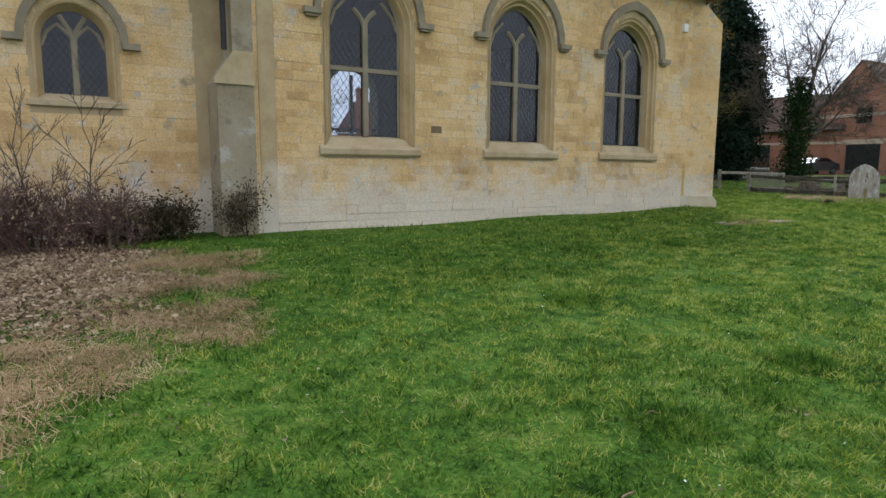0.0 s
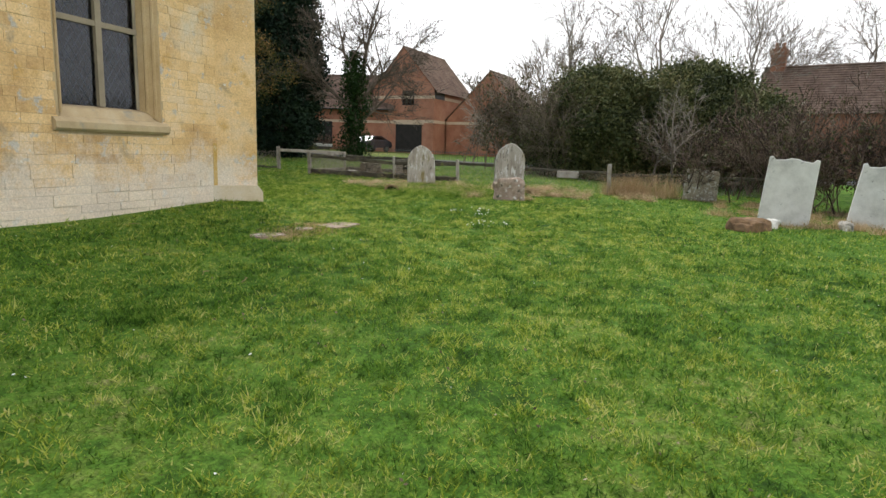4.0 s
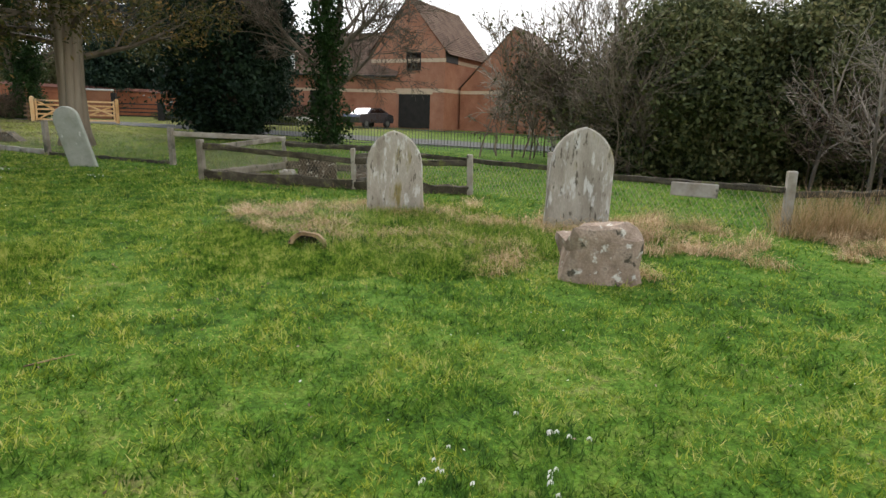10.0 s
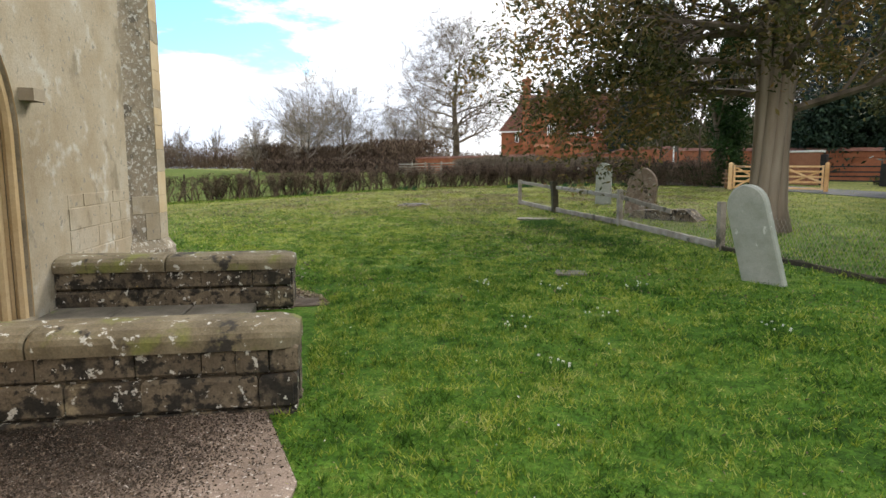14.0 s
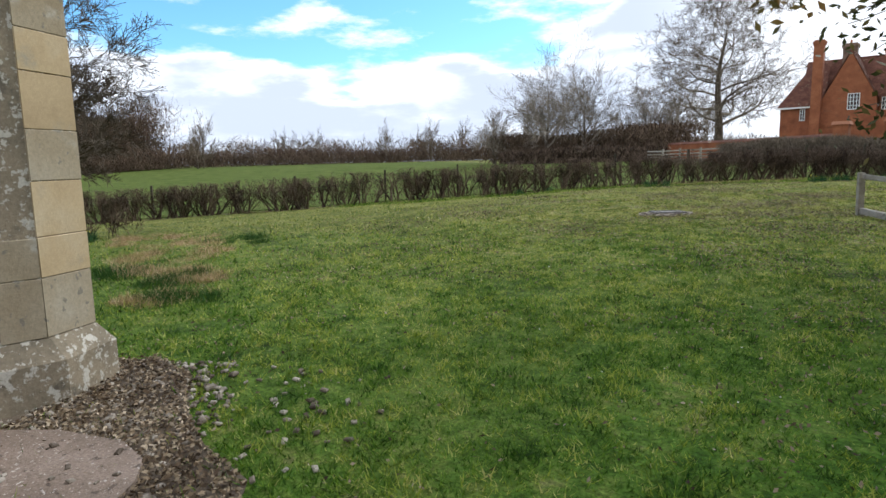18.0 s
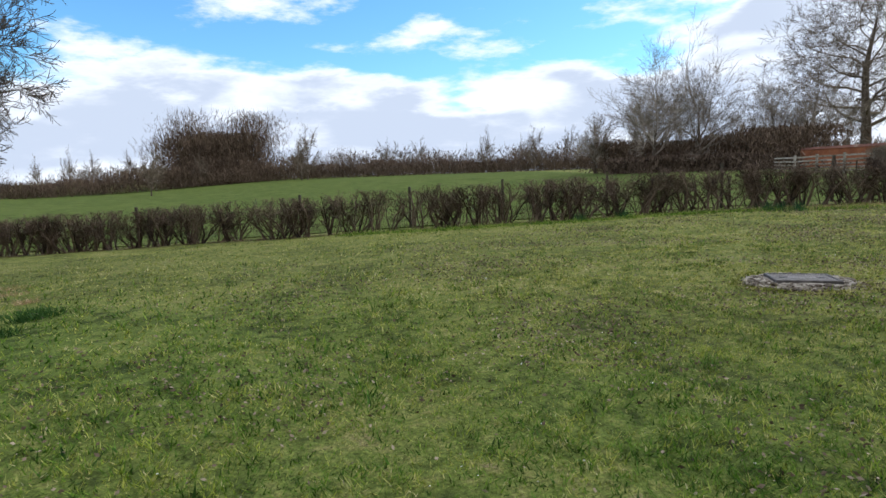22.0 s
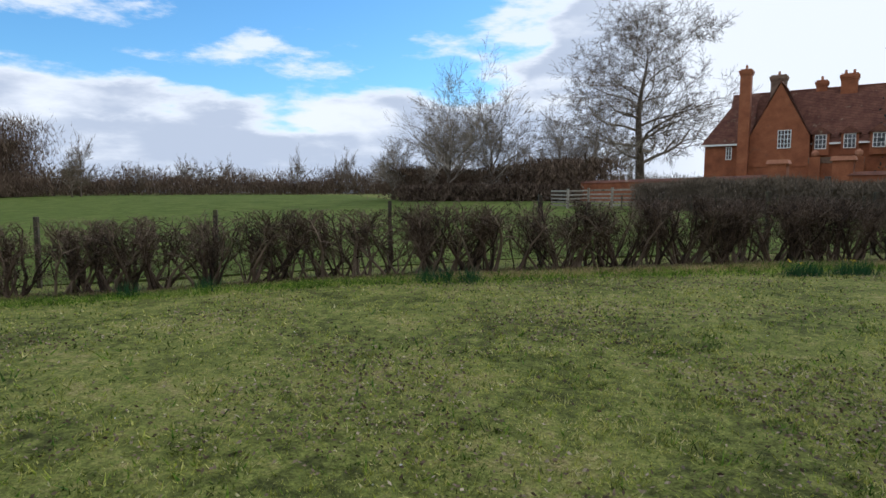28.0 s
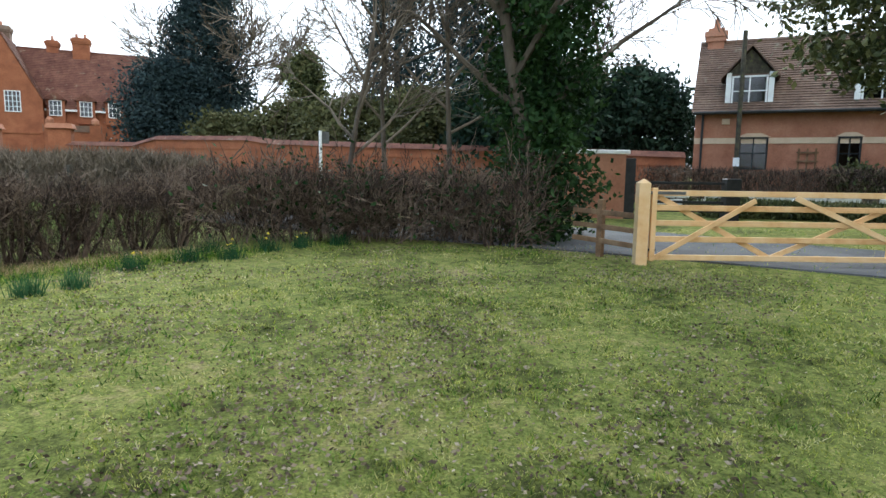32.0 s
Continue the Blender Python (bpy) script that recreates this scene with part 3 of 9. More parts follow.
def ground_z(x, y):
    """Height of the ground: it climbs gently to the north, dips to the field hedge, with slight hummocks near the church."""
    x, y = np.asarray(x, float), np.asarray(y, float)
    yy = 120 * np.tanh(y / 120)
    z = 0.03 + 0.0235 * yy
    z = z - 2.6 * np.tanh(0.019 * np.clip(-x - 3.5, 0, None)) * smoothstep(22, 33, y) * (1 - 0.75 * smoothstep(50, 110, y))
    z = z + 0.025 * np.sin(x * 0.9 + 0.6 * y) * np.sin(0.7 * y - 0.35 * x + 1.0) * np.exp(-((x - 2) / 40) ** 2 - ((y - 25) / 50) ** 2)
    return z


def gz(x, y):
    return float(ground_z(x, y))


def leaf_quads(centers, size, rng, flat=0.0, up=None, aspect=0.6):
    """Randomly turned little quads round the given centres."""
    n = len(centers)
    a = rng.normal(size=(n, 3))
    a[:, 2] *= 1 - flat
    a /= np.linalg.norm(a, axis=1)[:, None] + 1e-9
    b = np.cross(a, rng.normal(size=(n, 3)))
    b /= np.linalg.norm(b, axis=1)[:, None] + 1e-9
    s = (size * rng.uniform(0.6, 1.4, n))[:, None]
    a, b = a * s, b * s * aspect
    q = np.stack([centers - a, centers - b * 0.8, centers + a, centers + b], 1)
    return q.reshape(-1, 3)


def blades(xy, z, height, width, rng, lean=0.5):
    """Grass blades: one narrow triangle each."""
    n = len(xy)
    an = rng.uniform(0, 2 * np.pi, n)
    h = height * rng.uniform(0.5, 1.3, n)
    w = width * rng.uniform(0.7, 1.3, n)
    base = np.column_stack([xy, z])
    side = np.column_stack([np.cos(an) * w, np.sin(an) * w, np.zeros(n)])
    ln = np.clip(rng.normal(size=(n, 2)), -1.4, 1.4) * lean
    h = h / np.sqrt(1 + (ln ** 2).sum(1))
    tip = base + np.column_stack([ln[:, 0] * h, ln[:, 1] * h, h])
    return np.stack([base - side, base + side, tip], 1).reshape(-1, 3)


def patches(x, y, size, seed):
    """Smooth random field from 0 to 1 whose lumps are about `size` metres across."""
    g = np.random.default_rng(seed).uniform(size=(257, 257))
    u, v = x / size, y / size
    i, j = np.floor(u).astype(int), np.floor(v).astype(int)
    fu, fv = u - i, v - j
    fu, fv = fu * fu * (3 - 2 * fu), fv * fv * (3 - 2 * fv)
    i0, j0, i1, j1 = i % 257, j % 257, (i + 1) % 257, (j + 1) % 257
    return (g[i0, j0] * (1 - fu) + g[i1, j0] * fu) * (1 - fv) + (g[i0, j1] * (1 - fu) + g[i1, j1] * fu) * fv


def inside(px, py, poly):
    """Which of the points lie in the polygon."""
    r = np.zeros(len(px), bool)
    j = len(poly) - 1
    for i in range(len(poly)):
        xi, yi = poly[i]
        xj, yj = poly[j]
        c = ((yi > py) != (yj > py)) & (px < (xj - xi) * (py - yi) / (yj - yi + 1e-12) + xi)
        r ^= c
        j = i
    return r


def branches(geo, p, d, length, radius, depth, rng, spread=0.6, kids=(3, 5), shrink=0.68, droop=0.0, wiggle=0.12, sides=5, thin=0.004, start=0.35, tips=None, up=0.15):
    """A limb that tapers, bends and forks again and again."""
    segs = 4 if depth > 2 else 3 if depth > 0 else 2
    pts, rad = [p], [radius]
    q, dd = p.copy(), d.copy()
    for i in range(segs):
        dd = (dd + Vector((rng.normal() * wiggle, rng.normal() * wiggle, rng.normal() * wiggle * 0.7 + up * 0.25 - droop))).normalized()
        q = q + dd * (length / segs)
        pts.append(q.copy())
        rad.append(max(thin, radius * (1 - 0.62 * (i + 1) / segs)))
    geo.tube(pts, rad, max(3, sides), cap=False)
    if depth == 0:
        if tips is not None:
            tips.extend(tuple(x) for x in pts[1:])
        return
    n = int(rng.integers(kids[0], kids[1] + 1))
    for k in range(n + 1):
        f = start + (1 - start) * ((k + rng.uniform(0.1, 0.9)) / (n + 1)) if k < n else 1.0
        j = min(int(f * segs), segs - 1)
        base = pts[j].lerp(pts[j + 1], f * segs - j)
        par = (pts[j + 1] - pts[j]).normalized()
        sd = par.orthogonal().normalized()
        sd.rotate(Matrix.Rotation(rng.uniform(0, 2 * math.pi), 3, par))
        sp = spread * rng.uniform(0.6, 1.3) if k < n else spread * 0.25
        nd = (par * math.cos(sp) + sd * math.sin(sp)).normalized()
        r = max(thin, radius * (1 - 0.62 * f) * rng.uniform(0.5, 0.75))
        branches(geo, base, nd, length * shrink * rng.uniform(0.7, 1.1), r, depth - 1, rng, spread, kids, shrink, droop, wiggle, sides - 1, thin, start, tips, up)

# ---- ground ----
def axis(lo, hi, step, far):
    a = list(np.arange(lo, hi + 1e-6, step))
    d, x = step, hi
    while x < far:
        d *= 1.28
        x += d
        a.append(x)
    d, x = step, lo
    while x > -far:
        d *= 1.28
        x -= d
        a.insert(0, x)
    return np.array(a)


def turf(name):
    """Lawn turf: lush to the south of the church, thinner, mossier and browner to the north, tufted at hand size."""
    m = bpy.data.materials.new(name)
    m.use_nodes = True
    nd, ln = m.node_tree.nodes, m.node_tree.links
    bsdf = nd["Principled BSDF"]
    bsdf.inputs["Roughness"].default_value, bsdf.inputs["Specular IOR Level"].default_value = 0.95, 0.08
    pos = nd.new("ShaderNodeNewGeometry").outputs["Position"]

    def tex(sc, det=8.0, ro=0.65):
        t = nd.new("ShaderNodeTexNoise")
        t.inputs["Scale"].default_value, t.inputs["Detail"].default_value, t.inputs["Roughness"].default_value = sc, det, ro
        ln.new(pos, t.inputs["Vector"])
        return t.outputs["Fac"]

    def ramp(fac, stops, lo, hi):
        r = nd.new("ShaderNodeValToRGB")
        while len(r.color_ramp.elements) < len(stops):
            r.color_ramp.elements.new(0.5)
        for i, c in enumerate(stops):
            r.color_ramp.elements[i].position = lo + (hi - lo) * i / (len(stops) - 1)
            r.color_ramp.elements[i].color = (*c, 1)
        ln.new(fac, r.inputs[0])
        return r.outputs[0]

    def calc(op, a, b):
        n = nd.new("ShaderNodeMath")
        n.operation = op
        for i, v in enumerate((a, b)):
            if isinstance(v, (int, float)):
                n.inputs[i].default_value = v
            else:
                ln.new(v, n.inputs[i])
        return n.outputs[0]

    grain = calc("ADD", calc("MULTIPLY", tex(7.0), 0.55), calc("MULTIPLY", tex(0.8), 0.45))
    lush = ramp(grain, [(0.018, 0.045, 0.007), (0.038, 0.090, 0.011), (0.070, 0.145, 0.018), (0.115, 0.175, 0.030), (0.18, 0.18, 0.07)], 0.36, 0.66)
    thin_ = ramp(grain, [(0.034, 0.038, 0.012), (0.082, 0.092, 0.024), (0.140, 0.158, 0.038), (0.195, 0.185, 0.062), (0.25, 0.20, 0.105)], 0.36, 0.66)
    sep = nd.new("ShaderNodeSeparateXYZ")
    ln.new(pos, sep.inputs[0])
    where = calc("ADD", calc("SUBTRACT", sep.outputs["Y"], calc("MULTIPLY", sep.outputs["X"], 0.5)), calc("MULTIPLY", tex(0.25), 14.0))
    mr = nd.new("ShaderNodeMapRange")
    ln.new(where, mr.inputs[0])
    mr.inputs[1].default_value, mr.inputs[2].default_value = 30.0, 44.0
    mx = nd.new("ShaderNodeMix")
    mx.data_type = "RGBA"
    ln.new(mr.outputs[0], mx.inputs["Factor"]), ln.new(lush, mx.inputs["A"]), ln.new(thin_, mx.inputs["B"])
    fine = nd.new("ShaderNodeMapRange")
    ln.new(tex(38.0, 4.0, 0.7), fine.inputs[0])
    fine.inputs[1].default_value, fine.inputs[2].default_value, fine.inputs[3].default_value, fine.inputs[4].default_value = 0.32, 0.68, 0.45, 1.6
    sc = nd.new("ShaderNodeVectorMath")
    sc.operation = "SCALE"
    ln.new(mx.outputs["Result"], sc.inputs[0]), ln.new(fine.outputs[0], sc.inputs["Scale"])
    ln.new(sc.outputs[0], bsdf.inputs["Base Color"])
    bp = nd.new("ShaderNodeBump")
    bp.inputs["Strength"].default_value, bp.inputs["Distance"].default_value = 0.9, 0.06
    ln.new(calc("ADD", calc("MULTIPLY", tex(7.0), 0.8), calc("MULTIPLY", tex(45.0), 0.35)), bp.inputs["Height"])
    ln.new(bp.outputs[0], bsdf.inputs["Normal"])
    return m


M_GROUND = turf("rough_lawn_turf")
gx, gy = axis(-20, 26, 0.4, 2600), axis(-8, 62, 0.4, 2600)
GX, GY = np.meshgrid(gx, gy)
GZ = ground_z(GX, GY)
gv = np.column_stack([GX.ravel(), GY.ravel(), GZ.ravel()])
nx, ny = len(gx), len(gy)
gi = (np.arange(ny - 1)[:, None] * nx + np.arange(nx - 1)[None, :]).ravel()
gme = bpy.data.meshes.new("ground")
gme.from_pydata(gv.tolist(), [], np.column_stack([gi, gi + 1, gi + 1 + nx, gi + nx]).tolist())
gme.materials.append(M_GROUND)
gme.polygons.foreach_set("use_smooth", [True] * len(gme.polygons))
tagged(new("ground", gme), "grassy churchyard ground running out to the fields", "ground", kind="structure")


def sheet(name, poly, mat, lift, label, category, kind="structure", step=0.5, rim=0.0):
    """A thin slab of surfacing that follows the ground inside an outline."""
    xs, ys = [p[0] for p in poly], [p[1] for p in poly]
    bm = bmesh.new()
    top = bm.faces.new([bm.verts.new((x, y, 0)) for x, y in poly])
    for k in range(int((max(xs) - min(xs)) / step)):
        bmesh.ops.bisect_plane(bm, geom=bm.verts[:] + bm.edges[:] + bm.faces[:], plane_co=(min(xs) + (k + 1) * step, 0, 0), plane_no=(1, 0, 0))
    for k in range(int((max(ys) - min(ys)) / step)):
        bmesh.ops.bisect_plane(bm, geom=bm.verts[:] + bm.edges[:] + bm.faces[:], plane_co=(0, min(ys) + (k + 1) * step, 0), plane_no=(0, 1, 0))
    for v in bm.verts:
        v.co.z = gz(v.co.x, v.co.y) + lift
    ext = bmesh.ops.extrude_face_region(bm, geom=bm.faces[:])
    for v in (g for g in ext["geom"] if isinstance(g, bmesh.types.BMVert)):
        v.co.z -= 0.12 + lift
    bmesh.ops.recalc_face_normals(bm, faces=bm.faces)
    me = bpy.data.meshes.new(name)
    bm.to_mesh(me)
    bm.free()
    me.materials.append(mat)
    return tagged(new(name, me), label, category, kind=kind)


# church plan: the long wall runs along local -x from the corner, the entrance end along local y
CH = pose(7.65, 18.45, 0.5, 0, 0, 31.0)


def ch(x, y, z=0.0):
    return CH @ Vector((x, y, z))


APRON = [tuple(ch(0.0, -0.2)[:2]), tuple(ch(0.75, -0.2)[:2]), (8.35, 19.35), (8.40, 19.9), (8.55, 20.2), (8.95, 20.35), (9.2, 20.68), (9.46, 20.86), (9.1, 21.3), (8.87, 21.7), (8.6, 22.35), tuple(ch(2.55, 3.83)[:2]), tuple(ch(0.0, 3.83)[:2])]
sheet("pavement", APRON, M_CONCRETE, 0.02, "cracked pinkish concrete apron beside the porch wall", "paving")
sheet("road", [(60, -10), (60, 8), (40, 26), (30.5, 36.5), (24, 46), (18.5, 53.5), (15.5, 57.5), (12, 60.5), (7, 64.5), (5.5, 62), (8.7, 58.6), (12.2, 55.2), (15.2, 51.8), (21, 43), (27, 34), (37, 23), (56, -10)], M_ROAD, 0.03, "grey asphalt lane behind the churchyard fence", "road", step=4)
sheet("verge", [(-230, 190), (-130, 165), (-64, 112), (-40, 103), (-27, 104), (-13.3, 84.5), (-5, 76), (5.3, 66), (5.0, 59.2), (2.2, 57.2), (-1.2, 54.0), (-5.4, 50.0), (-10.0, 45.4), (-15.0, 39.8), (-19.5, 34.4), (-26, 27.5), (-45, 6), (-120, -30), (-250, -30)], material("bright_pasture", [(0.055, 0.078, 0.018), (0.082, 0.108, 0.027), (0.12, 0.138, 0.042)], 0.35, 9, 1.0, 0.9, 3, fine=(3, 0.35), spec=0.02), 0.03, "bright green grazed pasture beyond the hedge", "field", step=6)

# ---- church ----
church = thing("church", CH, "ochre limestone church with pointed windows and diagonal buttresses", "church")
WA, WB, EAVE = 12.8, 9.75, 5.9


def arch(hw, z0, spring, apex, n=9):
    """Outline of a pointed opening, from the lower left over the point to the lower right."""
    rise = apex - spring
    r = (hw * hw + rise * rise) / (2 * hw)
    c = r - hw
    top = math.atan2(rise, c)
    left = [(c - r * math.cos(top * i / n), spring + r * math.sin(top * i / n)) for i in range(n + 1)]
    return [(-hw, z0)] + left + [(-x, z) for x, z in reversed(left[:-1])] + [(hw, z0)]


def wall_with_holes(x0, x1, z0, z1, holes, depth, y=0.0):
    """A wall face with openings that go through it, and its back."""
    bm = bmesh.new()

    def loop(pts, yy):
        vs = [bm.verts.new((px, yy, pz)) for px, pz in pts]
        return vs, [bm.edges.new((vs[i], vs[(i + 1) % len(vs)])) for i in range(len(vs))]

    for yy in (y, y + depth):
        edges = loop([(x0, z0), (x1, z0), (x1, z1), (x0, z1)], yy)[1]
        for h in holes:
            edges += loop(h, yy)[1]
        bmesh.ops.triangle_fill(bm, use_beauty=True, edges=edges)
    for h in holes:
        a = [bm.verts.new((px, y, pz)) for px, pz in h]
        b = [bm.verts.new((px, y + depth, pz)) for px, pz in h]
        for i in range(len(h)):
            j = (i + 1) % len(h)
            bm.faces.new((a[i], a[j], b[j], b[i]))
    bmesh.ops.remove_doubles(bm, verts=bm.verts, dist=0.0005)
    me = bpy.data.meshes.new("wall")
    bmesh.ops.recalc_face_normals(bm, faces=bm.faces)
    bm.to_mesh(me)
    bm.free()
    return me


FAR_WIN = (-2.9, -6.85, -10.9)
WIN = [(-2.97, 0.79), (-6.65, 0.79), (-10.55, 0.79)]     # window centres along the long wall, half widths
Z_GL, Z_TR, Z_SP, Z_AP = 1.70, 3.02, 3.85, 4.75
OUT = 0.20                                                 # how much wider the opening is at the face
holes = [[(c + x, z) for x, z in arch(hw + OUT, Z_GL - 0.22, Z_SP, Z_AP + 0.24)] for c, hw in WIN]
wall_a = part("wall", wall_with_holes(-WA, 0, -0.7, EAVE, holes, 0.55), M_MORTAR, church, "ochre coursed limestone wall, limewashed pale near the ground")
back_holes = [[(c + x, z) for x, z in arch(0.95, Z_GL - 0.2, Z_SP - 0.2, Z_AP - 0.2)] for c in FAR_WIN]
part("wall", wall_with_holes(-WA, 0, -0.7, EAVE, back_holes, 0.55, WB - 0.55), M_MORTAR, church)
DOOR_Y, DOOR_HW = 5.32, 0.62
door_hole = arch(DOOR_HW + 0.42, 0.22, 2.0, 3.3)
wb = wall_with_holes(0, WB, -0.7, EAVE, [[(DOOR_Y + x, z) for x, z in door_hole]], 0.55)
wb.transform(Matrix.Rotation(radians(90), 4, "Z"))        # now along y, its face on x = 0
wall_b = part("wall", wb, M_PALE, church, "pale rendered limestone end wall beside the porch")
part("wall", Geo().box(-WA, -WA + 0.55, 0.55, WB - 0.55, -0.7, EAVE), M_MORTAR, church)
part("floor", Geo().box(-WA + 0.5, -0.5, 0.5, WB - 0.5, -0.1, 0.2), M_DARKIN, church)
# inner linings seen through the glass, the room's dimness painted in as near-black
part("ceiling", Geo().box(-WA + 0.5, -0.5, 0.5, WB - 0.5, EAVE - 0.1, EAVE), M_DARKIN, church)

# roof with its gutter
rg = Geo()
rg.add([(-WA - 0.3, -0.35, EAVE + 0.05), (0.35, -0.35, EAVE + 0.05), (0.35, WB / 2, EAVE + 5.2), (-WA - 0.3, WB / 2, EAVE + 5.2), (-WA - 0.3, WB + 0.35, EAVE + 0.05), (0.35, WB + 0.35, EAVE + 0.05)],
       [(0, 1, 2, 3), (3, 2, 5, 4)])
rg.add([(-WA - 0.3, -0.35, EAVE - 0.05), (0.35, -0.35, EAVE - 0.05), (0.35, WB + 0.35, EAVE - 0.05), (-WA - 0.3, WB + 0.35, EAVE - 0.05)], [(0, 1, 2, 3)])
part("roof", rg, M_TILE, church)
part("gable", Geo().prism([(0.0, EAVE), (WB, EAVE), (WB / 2, EAVE + 4.9)], -0.5, 0.0, axis="x"), M_STONE, church)
part("gutter", Geo().tube([(-WA - 0.2, -0.42, EAVE + 0.0), (0.4, -0.42, EAVE + 0.0)], 0.07, 8), M_BLACK, church, "black half-round gutter")


def window_dressing(cx, hw, parent, m=None, spring=Z_SP, apex=Z_AP, z0=Z_GL, light=0.0):
    """A two-light pointed window: splayed moulded reveal, sill, Y tracery, transom, leaded panes, hood mould."""
    win = new("window")
    win.parent = parent
    win.matrix_basis = (m or Matrix()) @ pose(cx, 0, 0)
    outer, inner = arch(hw + OUT, z0 - 0.22, spring, apex + 0.24), arch(hw, z0, spring, apex)
    g = Geo()
    for (pa, ya), (pb, yb) in zip([(outer, -0.012), (arch(hw + 0.13, z0 - 0.15, spring, apex + 0.15), 0.07), (arch(hw + 0.05, z0 - 0.05, spring, apex + 0.06), 0.16)],
                                  [(arch(hw + 0.13, z0 - 0.15, spring, apex + 0.15), 0.07), (arch(hw + 0.05, z0 - 0.05, spring, apex + 0.06), 0.16), (inner, 0.30)]):
        n = len(pa)
        g.add([(x, ya, z) for x, z in pa] + [(x, yb, z) for x, z in pb], [(i, i + 1, i + 1 + n, i + n) for i in range(n - 1)])
    part("jamb", g, M_GOLD, win, "golden moulded stone jamb")
    part("roll_moulding", Geo().tube([(x, 0.055, z) for x, z in arch(hw + 0.15, z0 - 0.15, spring, apex + 0.17)], 0.035, 6), M_GOLD, win)
    part("roll_moulding", Geo().tube([(x, 0.15, z) for x, z in arch(hw + 0.06, z0 - 0.05, spring, apex + 0.07)], 0.03, 6), M_GOLD, win)
    part("sill", Geo().prism([(-0.05, z0 - 0.42), (-0.09, z0 - 0.38), (-0.09, z0 - 0.28), (-0.03, z0 - 0.22), (0.04, z0 - 0.20), (0.16, z0 - 0.05), (0.34, z0), (0.34, z0 - 0.42)], -hw - 0.33, hw + 0.33, axis="x"), M_DRESS, win, "sloping stone sill with a chamfered lip")
    t = Geo()
    t.box(-0.055, 0.055, 0.24, 0.36, z0, spring + 0.05)
    t.box(-hw, -0.055, 0.255, 0.345, Z_TR - 0.045, Z_TR + 0.045)
    t.box(0.055, hw, 0.255, 0.345, Z_TR - 0.045, Z_TR + 0.045)
    rise = apex - spring
    r = (hw * hw + rise * rise) / (2 * hw)
    for sg in (-1, 1):                      # the mullion forks into two bars that meet the arch
        pts = []
        for i in range(7):
            an = 0.80 * i / 6
            pts.append((sg * (r - r * math.cos(an)) * 0.9, 0.30, spring - 0.05 + r * math.sin(an) * 0.62))
        t.tube(pts, 0.05, 5)
        lights = [(sg * hw * 0.93, 0.30, spring), (sg * hw * 0.80, 0.30, spring + 0.28), (sg * hw * 0.48, 0.30, spring + 0.55)]
        t.tube(lights, 0.035, 5)
    t.tube([(x * 0.985, 0.30, z) for x, z in inner], 0.04, 5)
    part("tracery", t, M_TRACERY, win, "grey stone mullion, transom and forked tracery")
    for sg in (-1, 1):
        xs = sorted((sg * 0.03, sg * hw))
        part("pane", Geo().add([(xs[0], 0.31, z0), (xs[1], 0.31, z0), (xs[1], 0.31, Z_TR), (xs[0], 0.31, Z_TR)], [(0, 1, 2, 3)]), M_GLASS, win)
        half = [(x, z) for x, z in inner[1:-1] if x * sg >= -1e-6]
        half = sorted(half, key=lambda p: p[1])
        poly = [(0.0, 0.31, Z_TR), (sg * hw, 0.31, Z_TR)] + [(x, 0.31, z) for x, z in half]
        part("pane", Geo().add(poly, [tuple(range(len(poly)))]), M_GLASS, win)
    ld = Geo()
    px, pz = 0.13, 0.19
    for dg in (-1, 1):
        for k in range(-30, 40):
            run = []
            for q in range(0, 90):
                z = z0 + q * 0.04
                x = k * px + dg * (z - z0) * px / pz
                lim = hw - 0.02 if z < spring else (hw - 0.02) * max(0.0, 1 - ((z - spring) / rise) ** 1.6)
                if abs(x) < lim and z < apex - 0.06:
                    run.append((x, 0.318, z))
                elif len(run) > 1:
                    break
                else:
                    run = []
            if len(run) > 1:
                ld.tube([run[0], run[-1]], 0.0055, 3, cap=False)
    part("lead_lattice", ld, M_LEAD, win, "dark diamond leading")
    hd = Geo()
    ho = arch(hw + 0.40, spring + 0.15, spring + 0.16, apex + 0.62)[1:-1]
    hi = arch(hw + 0.27, spring + 0.15, spring + 0.16, apex + 0.40)[1:-1]
    n = len(ho)
    hd.add([(x, 0, z) for x, z in ho] + [(x, -0.13, z) for x, z in ho] + [(x, -0.09, z) for x, z in hi] + [(x, 0, z) for x, z in hi],
           [(k * n + i, k * n + i + 1, (k + 1) * n + i + 1, (k + 1) * n + i) for k in range(3) for i in range(n - 1)])
    for sg in (-1, 1):
        hd.box(sg * (hw + 0.44) - 0.17, sg * (hw + 0.44) + 0.17, -0.15, 0.0, spring + 0.06, spring + 0.17)
        hd.box(sg * (hw + 0.44) - 0.12, sg * (hw + 0.44) + 0.12, -0.11, 0.0, spring + 0.01, spring + 0.06)
    part("hood_mould", hd, M_TRACERY, win, "weathered stone hood mould with square stops")
    return win


for c, hw in WIN:
    window_dressing(c, hw, church)
for c in FAR_WIN:                                # windows of the far side, seen through the glass
    g = Geo().box(c - 0.05, c + 0.05, WB - 0.4, WB - 0.3, Z_GL - 0.2, Z_SP + 0.5).box(c - 0.95, c + 0.95, WB - 0.4, WB - 0.3, Z_TR - 0.65, Z_TR - 0.55)
    part("window", g, M_TRACERY, church)


